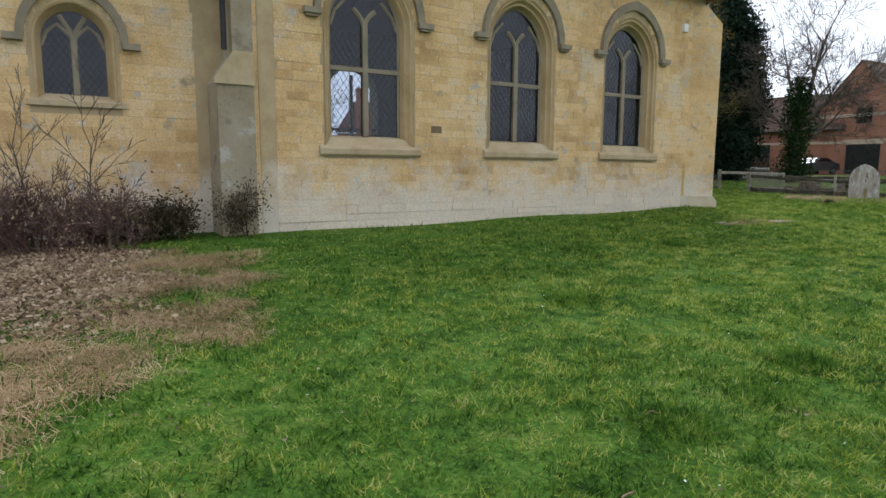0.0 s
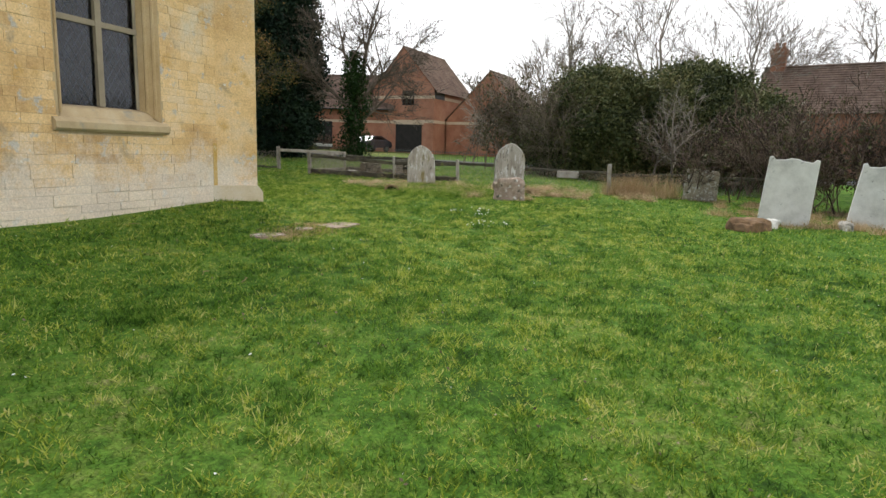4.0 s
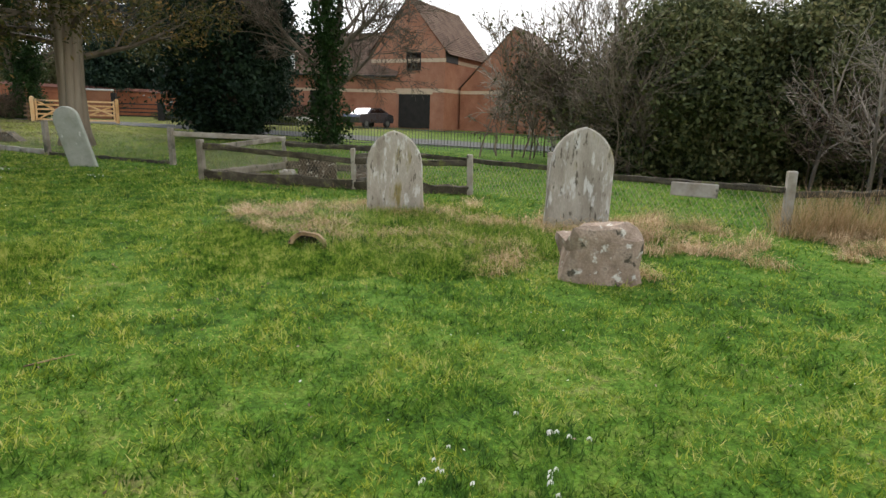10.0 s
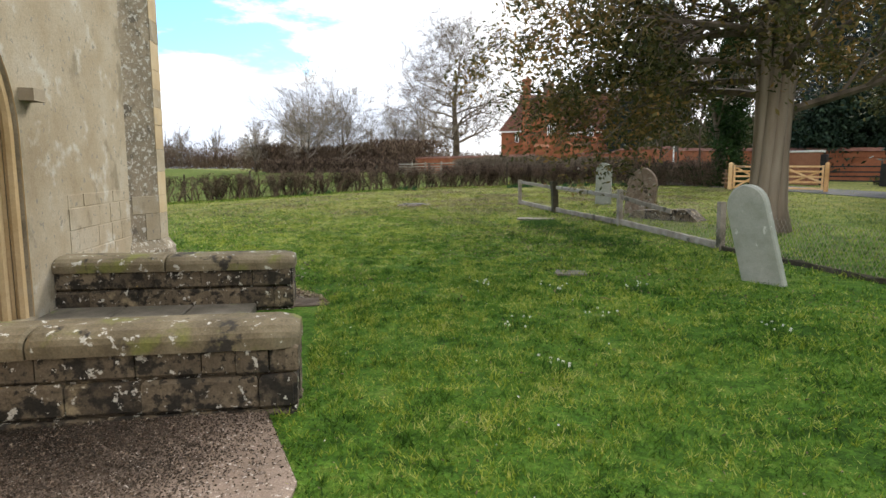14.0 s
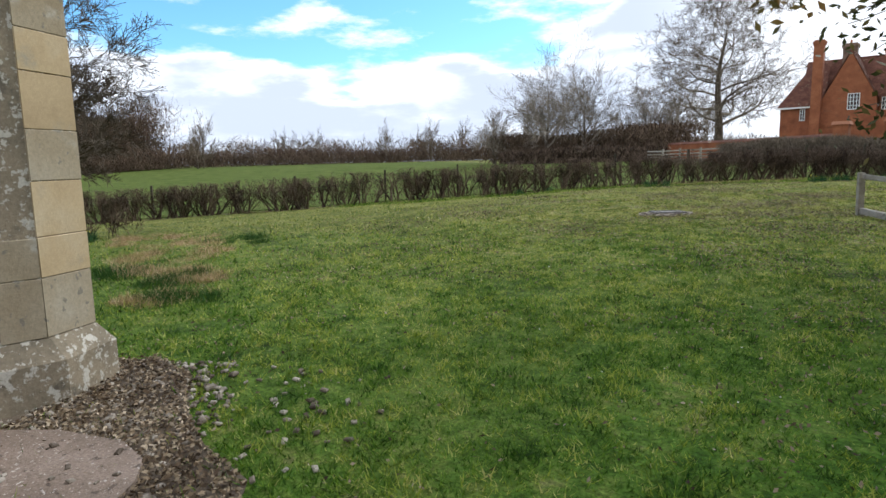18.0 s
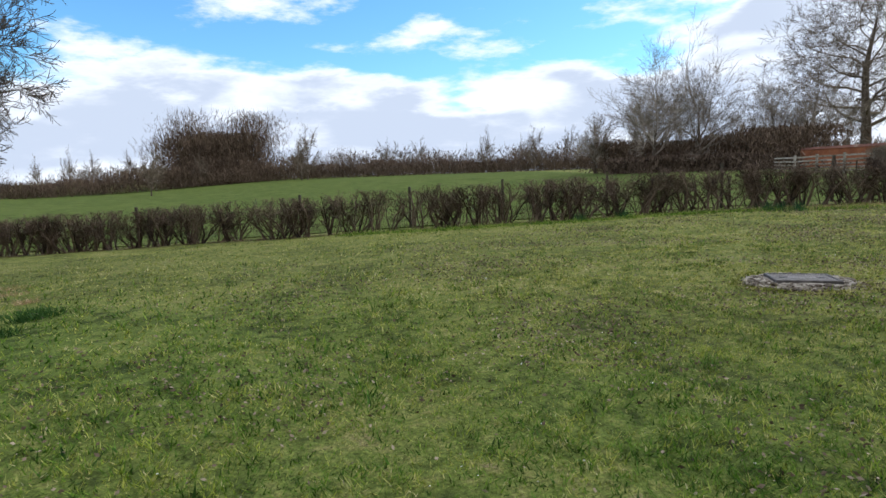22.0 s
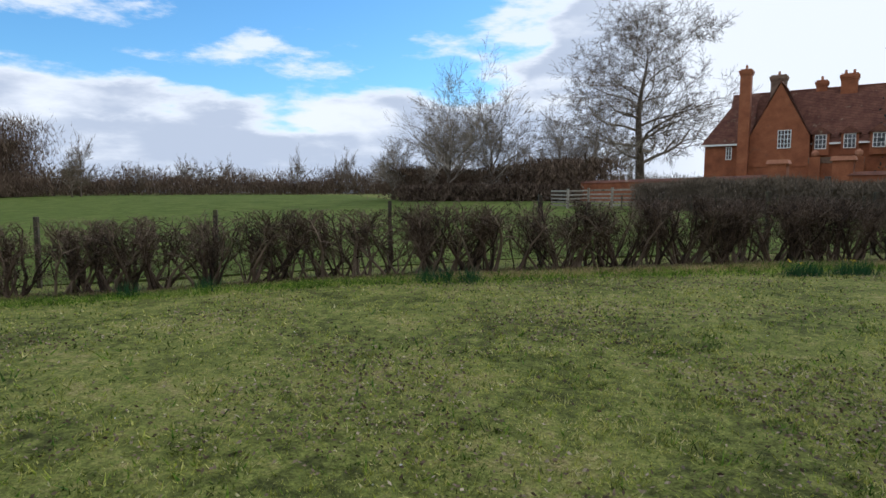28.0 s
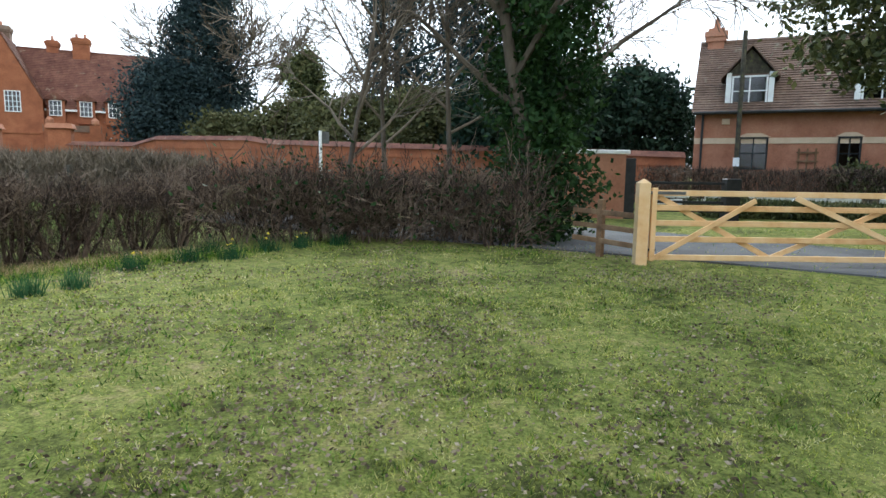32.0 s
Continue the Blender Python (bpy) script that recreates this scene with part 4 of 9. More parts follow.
def buttress(corner, turn, width, proud, height, mat, label, slope=0.5, base=0.30):
    """A diagonal buttress with a battered plinth and a sloped head."""
    b = new("buttress")
    b.parent = church
    b.matrix_basis = pose(corner[0], corner[1], 0, 0, 0, turn)
    w = width / 2
    part("shaft", Geo().prism([(-0.6, base), (proud, base), (proud, height - slope), (0.0, height), (-0.6, height)], -w, w, axis="y"), mat, b, label)
    part("plinth", Geo().prism([(-0.6, -0.8), (proud + 0.10, -0.8), (proud + 0.10, base - 0.13), (proud + 0.002, base), (-0.6, base)], -w - 0.10, w + 0.10, axis="y"), M_LICHEN if mat is M_LICHEN else M_LIME, b)
    return b


buttress((0, 0), -45, 0.74, 0.42, 5.6, M_STONE_STUFF, "pale limestone shaft with a rusty yellow streak")
part("stain", Geo().soft(-0.64, -0.535, -0.012, 0.01, -0.25, 1.15, 0.002), M_RUST, church, "rusty yellow lichen streak beside the buttress")
# the far corner: an angled buttress, its long face thick with lichen, its nose of buff quoins, coloured lighter because
# that side catches the light
bb = new("buttress")
bb.parent = church
BP = [(-0.5, 9.25), (0.0, 9.36), (0.28, 9.80), (0.28, 10.20), (-0.12, 10.42), (-0.55, 10.1)]
part("shaft", Geo().prism(BP, 0.60, 5.6, axis="z"), M_LICHEN, bb, "grey stone thickly spotted with pale lichen")
mid = Vector((-0.1, 9.8))
grow = lambda k: [tuple(mid + (Vector(p) - mid) * (1 + k / (Vector(p) - mid).length)) for p in BP]
o, i_ = grow(0.13), grow(0.012)
n = len(BP)
part("plinth", Geo().add([(x, y, z) for q, z in ((o, -0.8), (o, 0.46), (i_, 0.602)) for x, y in q], [(k * n + i, k * n + (i + 1) % n, (k + 1) * n + (i + 1) % n, (k + 1) * n + i) for k in range(2) for i in range(n)] + [tuple(range(2 * n, 3 * n))]), M_LICHEN, bb)
rng = np.random.default_rng(31)
z, k = 0.61, 0
while z < 5.1:
    h = float(rng.uniform(0.26, 0.42))
    part("quoin", Geo().soft(0.262, 0.286 + 0.003 * (k % 2), 9.795, 10.205, z, z + h - 0.005, 0.004), M_DRESS if k % 3 else M_PALE, bb)
    if z < 1.25:                             # paler stones low on the long face
        d = Vector((0.28, 0.44)).normalized()
        m = Matrix.Translation(Vector((0.0, 9.36, 0))) @ Matrix.Rotation(math.atan2(d.y, d.x), 4, "Z")
        for x0, x1 in ((0.04 if k % 2 else 0.26, 0.515),):
            part("stone", Geo().soft(x0, x1, -0.007, 0.02, z, z + h - 0.006, 0.004, m), M_PALE, bb)
    z += h
    k += 1
# stepped buttress where the lower east part begins
eb = new("buttress")
eb.parent = church
eb.matrix_basis = pose(-WA, 0, 0)
part("shaft", Geo().box(-0.102, -0.01, -0.004, 0.8, -0.7, EAVE), M_STONE_STUFF, eb, "limewashed corner quoins")
part("shaft", Geo().prism([(-0.1, -0.7), (-0.74, -0.7), (-0.74, 2.55), (-0.70, 2.62), (-0.46, 3.02), (-0.46, 5.4), (-0.1, 5.7)], -0.06, 0.75), M_PALE, eb, "stepped grey limestone buttress stained dark at its foot")
part("weathering", Geo().prism([(-0.79, 2.50), (-0.79, 2.60), (-0.45, 3.08), (-0.095, 3.08), (-0.095, 2.50)], -0.10, -0.055), M_DRESS, eb)
part("downpipe", Geo().tube([(-0.58, 0.02, 3.1), (-0.58, 0.02, 5.6)], 0.05, 8), M_BLACK, eb, "black downpipe")

# lower chancel, set back
CX0, CY = -WA - 0.9, 0.75
c_hole = [(-WA - 2.83 + x, z) for x, z in arch(0.60, 2.13, 3.13, 3.78)]
chw = part("wall", wall_with_holes(-WA - 12, -WA + 0.1, -0.8, 4.6, [c_hole], 0.5, CY), M_MORTAR, church, "golden weathered stone wall of the lower chancel")


def small_window(cx, hw, z0, spring, apex, y):
    win = new("window")
    win.parent = church
    win.matrix_basis = pose(cx, y, 0)
    inner, outer = arch(hw, z0, spring, apex), arch(hw + 0.12, z0 - 0.1, spring, apex + 0.13)
    n = len(inner)
    g = Geo().add([(x, -0.012, z) for x, z in outer] + [(x, 0.2, z) for x, z in inner], [(i, i + 1, i + 1 + n, i + n) for i in range(n - 1)])
    g.tube([(x, 0.02, z) for x, z in outer], 0.035, 5)
    part("jamb", g, M_GOLD, win)
    part("sill", Geo().prism([(-0.07, z0 - 0.22), (-0.07, z0 - 0.14), (0.22, z0), (0.22, z0 - 0.22)], -hw - 0.26, hw + 0.26, axis="x"), M_DRESS, win)
    t = Geo().box(-0.045, 0.045, 0.17, 0.26, z0, spring + 0.02)
    for sg in (-1, 1):
        t.tube([(sg * hw * 0.02, 0.21, spring - 0.02), (sg * hw * 0.10, 0.21, spring + 0.18), (sg * hw * 0.4, 0.21, spring + 0.42)], 0.04, 5)
        t.tube([(sg * hw, 0.21, spring - 0.1), (sg * hw * 0.8, 0.21, spring + 0.14), (sg * hw * 0.48, 0.21, spring + 0.27), (sg * hw * 0.1, 0.21, spring + 0.1)], 0.032, 5)
    part("tracery", t, M_TRACERY, win)
    for sg in (-1, 1):
        poly = [(0.0, 0.215, z0), (sg * hw, 0.215, z0)] + [(x, 0.215, z) for x, z in sorted([p for p in inner[1:-1] if p[0] * sg >= -1e-6], key=lambda p: p[1])]
        part("pane", Geo().add(poly, [tuple(range(len(poly)))]), M_GLASS, win)
    ld = Geo()
    for dg in (-1, 1):
        for k in range(-9, 16):
            run = [(k * 0.11 + dg * q * 0.0275, 0.222, z0 + q * 0.04) for q in range(45)]
            run = [p for p in run if abs(p[0]) < (hw - 0.02) * (1 if p[2] < spring else max(0, 1 - ((p[2] - spring) / (apex - spring)) ** 1.6)) and p[2] < apex - 0.05]
            if len(run) > 1:
                ld.tube([run[0], run[-1]], 0.005, 3, cap=False)
    part("lead_lattice", ld, M_LEAD, win)
    hd = Geo()
    ho, hi = arch(hw + 0.34, spring + 0.0, spring + 0.01, apex + 0.46)[1:-1], arch(hw + 0.22, spring, spring + 0.01, apex + 0.30)[1:-1]
    n = len(ho)
    hd.add([(x, 0, z) for x, z in ho] + [(x, -0.12, z) for x, z in ho] + [(x, -0.08, z) for x, z in hi] + [(x, 0, z) for x, z in hi],
           [(k * n + i, k * n + i + 1, (k + 1) * n + i + 1, (k + 1) * n + i) for k in range(3) for i in range(n - 1)])
    for sg in (-1, 1):
        hd.box(sg * (hw + 0.38) - 0.14, sg * (hw + 0.38) + 0.14, -0.13, 0.0, spring - 0.09, spring + 0.02)
    part("hood_mould", hd, M_TRACERY, win)


small_window(-WA - 2.83, 0.47, 2.26, 3.13, 3.63, CY)
part("roof", Geo().prism([(CY - 0.3, 4.5), (WB / 2, 8.6), (WB - CY + 0.3, 4.5)], -WA - 12.3, -WA, axis="x"), M_TILE, church)
part("wall", Geo().box(-WA - 12, -WA, WB - CY - 0.5, WB - CY, -0.8, 4.6), M_GOLD, church)
part("wall", Geo().box(-WA - 12, -WA - 11.5, CY + 0.5, WB - CY - 0.5, -0.8, 4.6), M_GOLD, church)

# doorway: golden shafted arch with a boarded door set back
dw = new("doorway")
dw.parent = church
dw.matrix_basis = pose(0, DOOR_Y, 0, 0, 0, 90)            # local -y faces out
dj = Geo()
for k, (hw, y0, y1) in enumerate(((1.04, -0.012, 0.10), (0.92, 0.10, 0.20), (0.80, 0.20, 0.30), (0.70, 0.30, 0.42))):
    pa, pb = arch(hw, 0.22, 2.0, 3.3 - 0.12 * k), arch(hw - 0.10, 0.22, 2.0, 3.3 - 0.12 * (k + 1))
    n = len(pa)
    dj.add([(x, y0, z) for x, z in pa] + [(x, y1, z) for x, z in pa] + [(x, y1, z) for x, z in pb], [(r * n + i, r * n + i + 1, (r + 1) * n + i + 1, (r + 1) * n + i) for r in range(2) for i in range(n - 1)])
    dj.tube([(x, y1 - 0.03, z) for x, z in arch(hw - 0.05, 0.22, 2.0, 3.3 - 0.12 * k - 0.06)], 0.05, 7)
part("jamb", dj, M_GOLD, dw, "golden ironstone shafts and arch rolls")
dd_ = Geo()
for k in range(6):
    dd_.box(-0.60 + k * 0.2 + 0.004, -0.60 + (k + 1) * 0.2 - 0.004, 0.43, 0.48, 0.22, 2.9)
part("door", dd_, M_DARKWOOD, dw, "dark boarded door")
for sg in (-1, 1):
    part("label_stop", Geo().box(sg * 1.22 - 0.12, sg * 1.22 + 0.12, -0.14, 0.0, 2.35, 2.47), M_TRACERY, dw)
part("alarm_box", Geo().soft(-0.98, -0.82, -0.09, 0.0, 4.85, 5.08, 0.02), M_WHITE, church, "small white alarm box")
part("patch", Geo().soft(-9.14, -8.88, -0.016, 0.0, 1.80, 1.95, 0.006), M_MORTAR_BROWN, church, "brown mortar patch")

# ---- porch: two low walls and a stone platform ----


def porch_wall(y0, y1, label, PX, up):
    w = thing("porch_wall", CH, label, "low wall", "porch walls")
    rng = np.random.default_rng(int(y0 * 10))
    part("core", Geo().box(0.0, PX - 0.06, y0 + 0.05, y1 - 0.05, -0.3, 0.47 + up), M_PORCH, w)
    x = 0.0
    while x < PX - 0.05:                          # coping stones
        ln = min(rng.uniform(0.9, 1.4), PX + 0.03 - x)
        if PX - x - ln < 0.5:
            ln = PX + 0.03 - x
        prof = [(y0 - 0.035, 0.44), (y0 - 0.045, 0.52), (y0 - 0.03, 0.555), (y0 + 0.02, 0.590), (y0 + 0.12, 0.612), (y1 - 0.12, 0.612), (y1 - 0.02, 0.590), (y1 + 0.03, 0.555), (y1 + 0.045, 0.52), (y1 + 0.035, 0.44)]
        prof = [(a, b + up) for a, b in prof]
        last = x + ln > PX - 0.05
        mid_y, rings = (y0 + y1) / 2, [(x + 0.006, 0.975, 0.012), (x + 0.03, 1.0, 0.0)]
        rings += [(x + ln - 0.16, 1.0, 0.0), (x + ln - 0.06, 0.86, 0.012), (x + ln - 0.006, 0.60, 0.03)] if last else [(x + ln - 0.03, 1.0, 0.0), (x + ln - 0.006, 0.975, 0.012)]
        cg = Geo()
        m_ = len(prof)
        cg.add([(rx_, mid_y + (a - mid_y) * k_, b - (dz_ if b > 0.5 + up else 0)) for rx_, k_, dz_ in rings for a, b in prof],
               [(q * m_ + i, q * m_ + (i + 1) % m_, (q + 1) * m_ + (i + 1) % m_, (q + 1) * m_ + i) for q in range(len(rings) - 1) for i in range(m_)] + [tuple(range(m_)), tuple(range(len(rings) * m_ - 1, (len(rings) - 1) * m_ - 1, -1))])
        part("coping_stone", cg, M_COPING, w, m=pose(0, 0, rng.uniform(-0.006, 0.006)))
        x += ln
    for yy, out in ((y0, -1), (y1, 1)):
        z = -0.30
        for h in (0.22, 0.20, 0.19 + up / 2, 0.15 + up / 2):
            x = rng.uniform(-0.2, 0.0)
            while x < PX - 0.1:
                ln = rng.uniform(0.2, 0.75)
                a, b = max(0, x), min(PX - 0.02, x + ln)
                if b - a > 0.05:
                    d = rng.uniform(-0.012, 0.026)
                    ya, yb = (yy - d, yy + 0.06) if out < 0 else (yy - 0.06, yy + d)
                    part("stone", Geo().soft(a + 0.004, b - 0.004, ya, yb, z + 0.004, z + h - 0.004 - rng.uniform(0, 0.012), 0.022), M_PORCH, w)
                x += ln
            z += h
    for z, h in ((-0.30, 0.22), (-0.08, 0.20), (0.12, 0.19 + up / 2), (0.31 + up / 2, 0.15 + up / 2)):
        cut = rng.uniform(0.35, 0.65)
        for a, b in ((y0, y0 + (y1 - y0) * cut), (y0 + (y1 - y0) * cut, y1)):
            part("stone", Geo().soft(PX - 0.07, PX + rng.uniform(-0.005, 0.015), a + 0.005, b - 0.005, z + 0.004, z + h - 0.004, 0.02), M_PORCH, w)


porch_wall(3.80, 4.22, "low rubble porch wall with rounded coping, blackened and lichened", 2.76, 0.09)
porch_wall(6.84, 7.28, "low rubble porch wall with rounded coping, spotted with lichen", 2.50, 0.13)
plat = thing("porch_platform", CH, "worn stone slab platform between the porch walls", "stone platform")
rng = np.random.default_rng(5)
xs_ = [0.02, 0.72, 1.42, 2.10]
ys_ = [4.24, 5.1, 5.95, 6.82]
for i in range(3):
    for j in range(3):
        part("paving_slab", Geo().soft(xs_[i] + 0.006, xs_[i + 1] - 0.006, ys_[j] + 0.006, ys_[j + 1] - 0.006, 0.0, 0.20 + rng.uniform(-0.008, 0.008), 0.012), M_SLAB, plat)
part("bed", Geo().box(0.0, 2.08, 4.23, 6.83, -0.3, 0.17), M_PORCH, plat)
stp = thing("stone_step", CH, "low worn stone step below the porch platform", "step")
for j in range(2):
    part("slab", Geo().soft(2.12, 2.50, 4.24 + j * 1.30, 5.53 + j * 1.30, -0.2, 0.075, 0.012), M_SLAB, stp)

# ---- churchyard things ----
def at_ground(x, y, rz=0, lift=0.0, rx=0, ry=0):
    return pose(x, y, gz(x, y) + lift, rx, ry, rz)


def headstone(x, y, rz, w, h, t, mat, label, shape="round", rx=0, ry=0, sink=0.2):
    """A headstone slab with a shaped top, worn edges and a slight lean."""
    e = thing("headstone", at_ground(x, y, rz, 0, rx, ry), label, "headstone", "headstones")
    if shape == "round":
        pts = [(-w / 2, -sink)] + [(-w / 2 * math.cos(math.pi / 2 * i / 8) if i else -w / 2, h - w * 0.55 + w * 0.55 * math.sin(math.pi / 2 * i / 8)) for i in range(9)]
        pts += [(-a, b) for a, b in reversed(pts[:-1])]
    elif shape == "point":
        pts = [(-w / 2 * 1.04, -sink)] + [p for p in arch(w / 2, 0, h - w * 0.62, h, 7)[1:-1]] + [(w / 2 * 1.04, -sink)]
    elif shape == "shoulder":
        pts = [(-w / 2 * 1.05, -sink), (-w / 2, h - 0.10), (-w / 2, h), (-w / 2 + 0.06, h + 0.02), (-w / 2 + 0.12, h - 0.05), (-0.16, h - 0.03), (-0.07, h + 0.005), (0.07, h + 0.005), (0.16, h - 0.03), (w / 2 - 0.12, h - 0.05), (w / 2 - 0.06, h + 0.02), (w / 2, h), (w / 2, h - 0.10), (w / 2 * 1.05, -sink)]
    else:
        pts = [(-w / 2, -sink), (-w / 2 - 0.01, h * 0.7), (-w / 2 + 0.04, h), (0.05, h - 0.01), (w / 2 - 0.05, h - 0.03), (w / 2, h - 0.1), (w / 2 + 0.02, -sink)]
    c = 0.018
    n = len(pts)
    cx, cz = 0, h * 0.5
    ins = [(px - c * (1 if px > 0 else -1 if px < 0 else 0), pz - (c if pz > h * 0.6 else 0)) for px, pz in pts]
    g = Geo()
    g.add([(px, -t / 2, pz) for px, pz in ins] + [(px, -t / 2 + c, pz) for px, pz in pts] + [(px, t / 2 - c, pz) for px, pz in pts] + [(px, t / 2, pz) for px, pz in ins],
          [tuple(range(n)), tuple(range(4 * n - 1, 3 * n - 1, -1))] + [(k * n + i, k * n + (i + 1) % n, (k + 1) * n + (i + 1) % n, (k + 1) * n + i) for k in range(3) for i in range(n)])
    part("slab", g, mat, e)
    return e


headstone(14.64, 21.1, -33, 0.86, 1.27, 0.12, M_GRAVE, "tall rounded grey headstone streaked with pale lichen", "point", ry=-2)
gs2 = headstone(16.28, 18.85, -38, 0.90, 1.44, 0.12, M_GRAVE, "tall pointed grey headstone streaked white, behind rubble", "point", ry=2)
headstone(11.42, 29.0, -34, 0.56, 1.36, 0.12, M_GRAVE_G, "leaning pale green-grey headstone with rounded top", "round", ry=-16)
headstone(20.6, 15.0, -58, 0.95, 0.95, 0.14, M_LICHEN, "broad broken headstone blotched with white lichen", "broken", ry=3)
headstone(16.75, 11.0, -60, 0.95, 1.42, 0.09, M_GRAVE_W, "pale upright headstone with shouldered top", "shoulder", ry=4)
headstone(18.5, 9.85, -65, 0.95, 1.35, 0.09, M_GRAVE_W, "second pale headstone with shouldered top near the hedge", "shoulder", ry=7)
headstone(7.65, 41.9, -10, 0.55, 1.45, 0.12, M_GRAVE_G, "narrow tall pale headstone beyond the fence", "round")
headstone(9.1, 38.6, -15, 0.85, 1.35, 0.16, M_RUBBLE, "leaning brown headstone with stepped shoulders", "point", ry=5)


def rough_stone(name, m, size, mat, label, category, seed, group=""):
    """A weathered lump of stone."""
    bm = bmesh.new()
    bmesh.ops.create_icosphere(bm, subdivisions=3, radius=1.0)
    noise.seed_set(seed)
    for v in bm.verts:
        c = v.co.copy()
        q = Vector([math.copysign(abs(k) ** 0.55, k) for k in c])
        q *= 0.72 + 0.22 * noise.noise(c * 1.7 + Vector((seed, 0, 0)))
        v.co = Vector((q.x * size[0], q.y * size[1], q.z * size[2]))
    me = bpy.data.meshes.new(name)
    bm.to_mesh(me)
    bm.free()
    me.materials.append(mat)
    ob = new(name, me)
    ob.matrix_basis = m
    return tagged(ob, label, category, group)


rough_stone("stone_block", at_ground(14.36, 16.9, -42, 0.16), (0.62, 0.30, 0.56), M_RUBBLE, "pinkish lichened rubble block before the tall headstone", "stone", 3)
# the broken half-round stone in the long grass
e = thing("broken_pot", at_ground(12.37, 19.42, -36, 0.02, -5, 8), "broken half-round buff stone pot lying in long grass", "stone fragment")
arc = np.linspace(-0.1, math.pi + 0.1, 13)
for k, (y0, y1, r0, r1) in enumerate(((-0.10, -0.02, 0.215, 0.22), (-0.02, 0.07, 0.22, 0.205), (0.07, 0.14, 0.205, 0.16))):
    shell = Geo()
    ring = lambda r, y, th: [((r - th) * math.cos(q), y + 0.012 * math.sin(3 * q), (r - th) * 0.70 * math.sin(q) * (1 + 0.05 * math.sin(7 * q))) for q in arc]
    n = len(arc)
    vs = ring(r0, y0, 0) + ring(r1, y1, 0) + ring(r1, y1, 0.055) + ring(r0, y0, 0.055)
    fs = [(i + c * n, i + 1 + c * n, i + 1 + ((c + 1) % 4) * n, i + ((c + 1) % 4) * n) for i in range(n - 1) for c in range(4)]
    part("shell", shell.add(vs, fs + [(0, n, 2 * n, 3 * n), (n - 1, 2 * n - 1, 3 * n - 1, 4 * n - 1)]), M_CLAY, e)
# dark plug added to paint the shade in the pot's hollow
part("soil", Geo().prism([(0.17 * math.cos(q), 0.11 * math.sin(q)) for q in np.linspace(0.0, math.pi, 10)], 0.02, 0.13), M_CRACK, e)
rough_stone("soil_mound", at_ground(15.2, 11.0, 0, 0.02), (0.62, 0.45, 0.30), M_SOIL, "heap of freshly dug brown soil in the grass", "soil heap", 5)
rough_stone("stone_fragment", at_ground(15.95, 10.9, 0, 0.04), (0.3, 0.18, 0.2), M_GRAVE_W, "pale broken stone lying by the soil heap", "stone", 6)
rough_stone("stone_fragment", at_ground(17.4, 10.0, 30, 0.04), (0.4, 0.16, 0.18), M_GRAVE, "grey kerb stone before the pale headstones", "stone", 8)


def flat_stone(name, x, y, rz, w, d, label, lift=0.03, mat=None, seed=1):
    rng = np.random.default_rng(seed)
    pts = [(-w / 2, -d / 2), (0, -d / 2 - 0.02), (w / 2, -d / 2 + 0.03), (w / 2 + 0.03, 0), (w / 2 - 0.02, d / 2), (0.02, d / 2 + 0.03), (-w / 2 + 0.03, d / 2), (-w / 2 - 0.02, 0)]
    pts = [(a + rng.normal() * 0.02, b + rng.normal() * 0.02) for a, b in pts]
    ob = obj(name, Geo().prism([(a, b) for a, b in pts], -0.1, lift, axis="z"), mat or M_SLAB)
    ob.matrix_basis = at_ground(x, y, rz)
    return tagged(ob, label, "flat stone", "flat stones in the grass")


flat_stone("flat_stone", 7.85, 14.35, 20, 0.66, 0.45, "flat brown stone slab sunk in the lawn", 0.025, M_RUBBLE, seed=2)
flat_stone("flat_stone", 7.15, 14.15, 40, 0.28, 0.22, "small flat stone among dead grass", 0.02, M_RUBBLE, seed=3)
flat_stone("flat_stone", 6.40, 13.75, 10, 0.45, 0.34, "flat brown stone sunk in the lawn", 0.02, M_RUBBLE, seed=4)
flat_stone("flat_stone", 8.88, 28.7, 10, 0.42, 0.34, "small flat stone sunk in the lawn", 0.025, seed=5)
flat_stone("flat_stone", 6.6, 36.15, 10, 0.95, 0.6, "flat grey stone slab by the fence", 0.04, seed=6)

# drain cover
cov = thing("drain_cover", at_ground(1.5, 39.5, 41, 0.0), "cast iron drain cover in a rough concrete surround", "drain cover")
CW, CD = 0.70, 0.52
part("frame", Geo().soft(-CW / 2, CW / 2, -CD / 2, -CD / 2 + 0.03, 0.0, 0.075, 0.006).soft(-CW / 2, CW / 2, CD / 2 - 0.03, CD / 2, 0.0, 0.075, 0.006).soft(-CW / 2, -CW / 2 + 0.03, -CD / 2 + 0.03, CD / 2 - 0.03, 0.0, 0.075, 0.006).soft(CW / 2 - 0.03, CW / 2, -CD / 2 + 0.03, CD / 2 - 0.03, 0.0, 0.075, 0.006), M_IRON, cov)
part("lid", Geo().box(-CW / 2 + 0.034, CW / 2 - 0.034, -CD / 2 + 0.034, CD / 2 - 0.034, 0.0, 0.064), M_IRON, cov)
tread = Geo()
for i in range(19):
    for j in range(13):
        px, py = -0.297 + i * 0.033, -0.21 + j * 0.035
        if (abs(px) < 0.16 and abs(py) < 0.03) or (abs(abs(px) - 0.21) < 0.05 and abs(py) < 0.045):
            continue
        tread.soft(px - 0.012, px + 0.012, py - 0.008, py + 0.008, 0.062, 0.070, 0.003)
part("tread", tread, M_TREAD, cov, "raised iron treads")
part("nameplate", Geo().soft(-0.15, 0.15, -0.022, 0.022, 0.062, 0.070, 0.003), M_TREAD, cov)
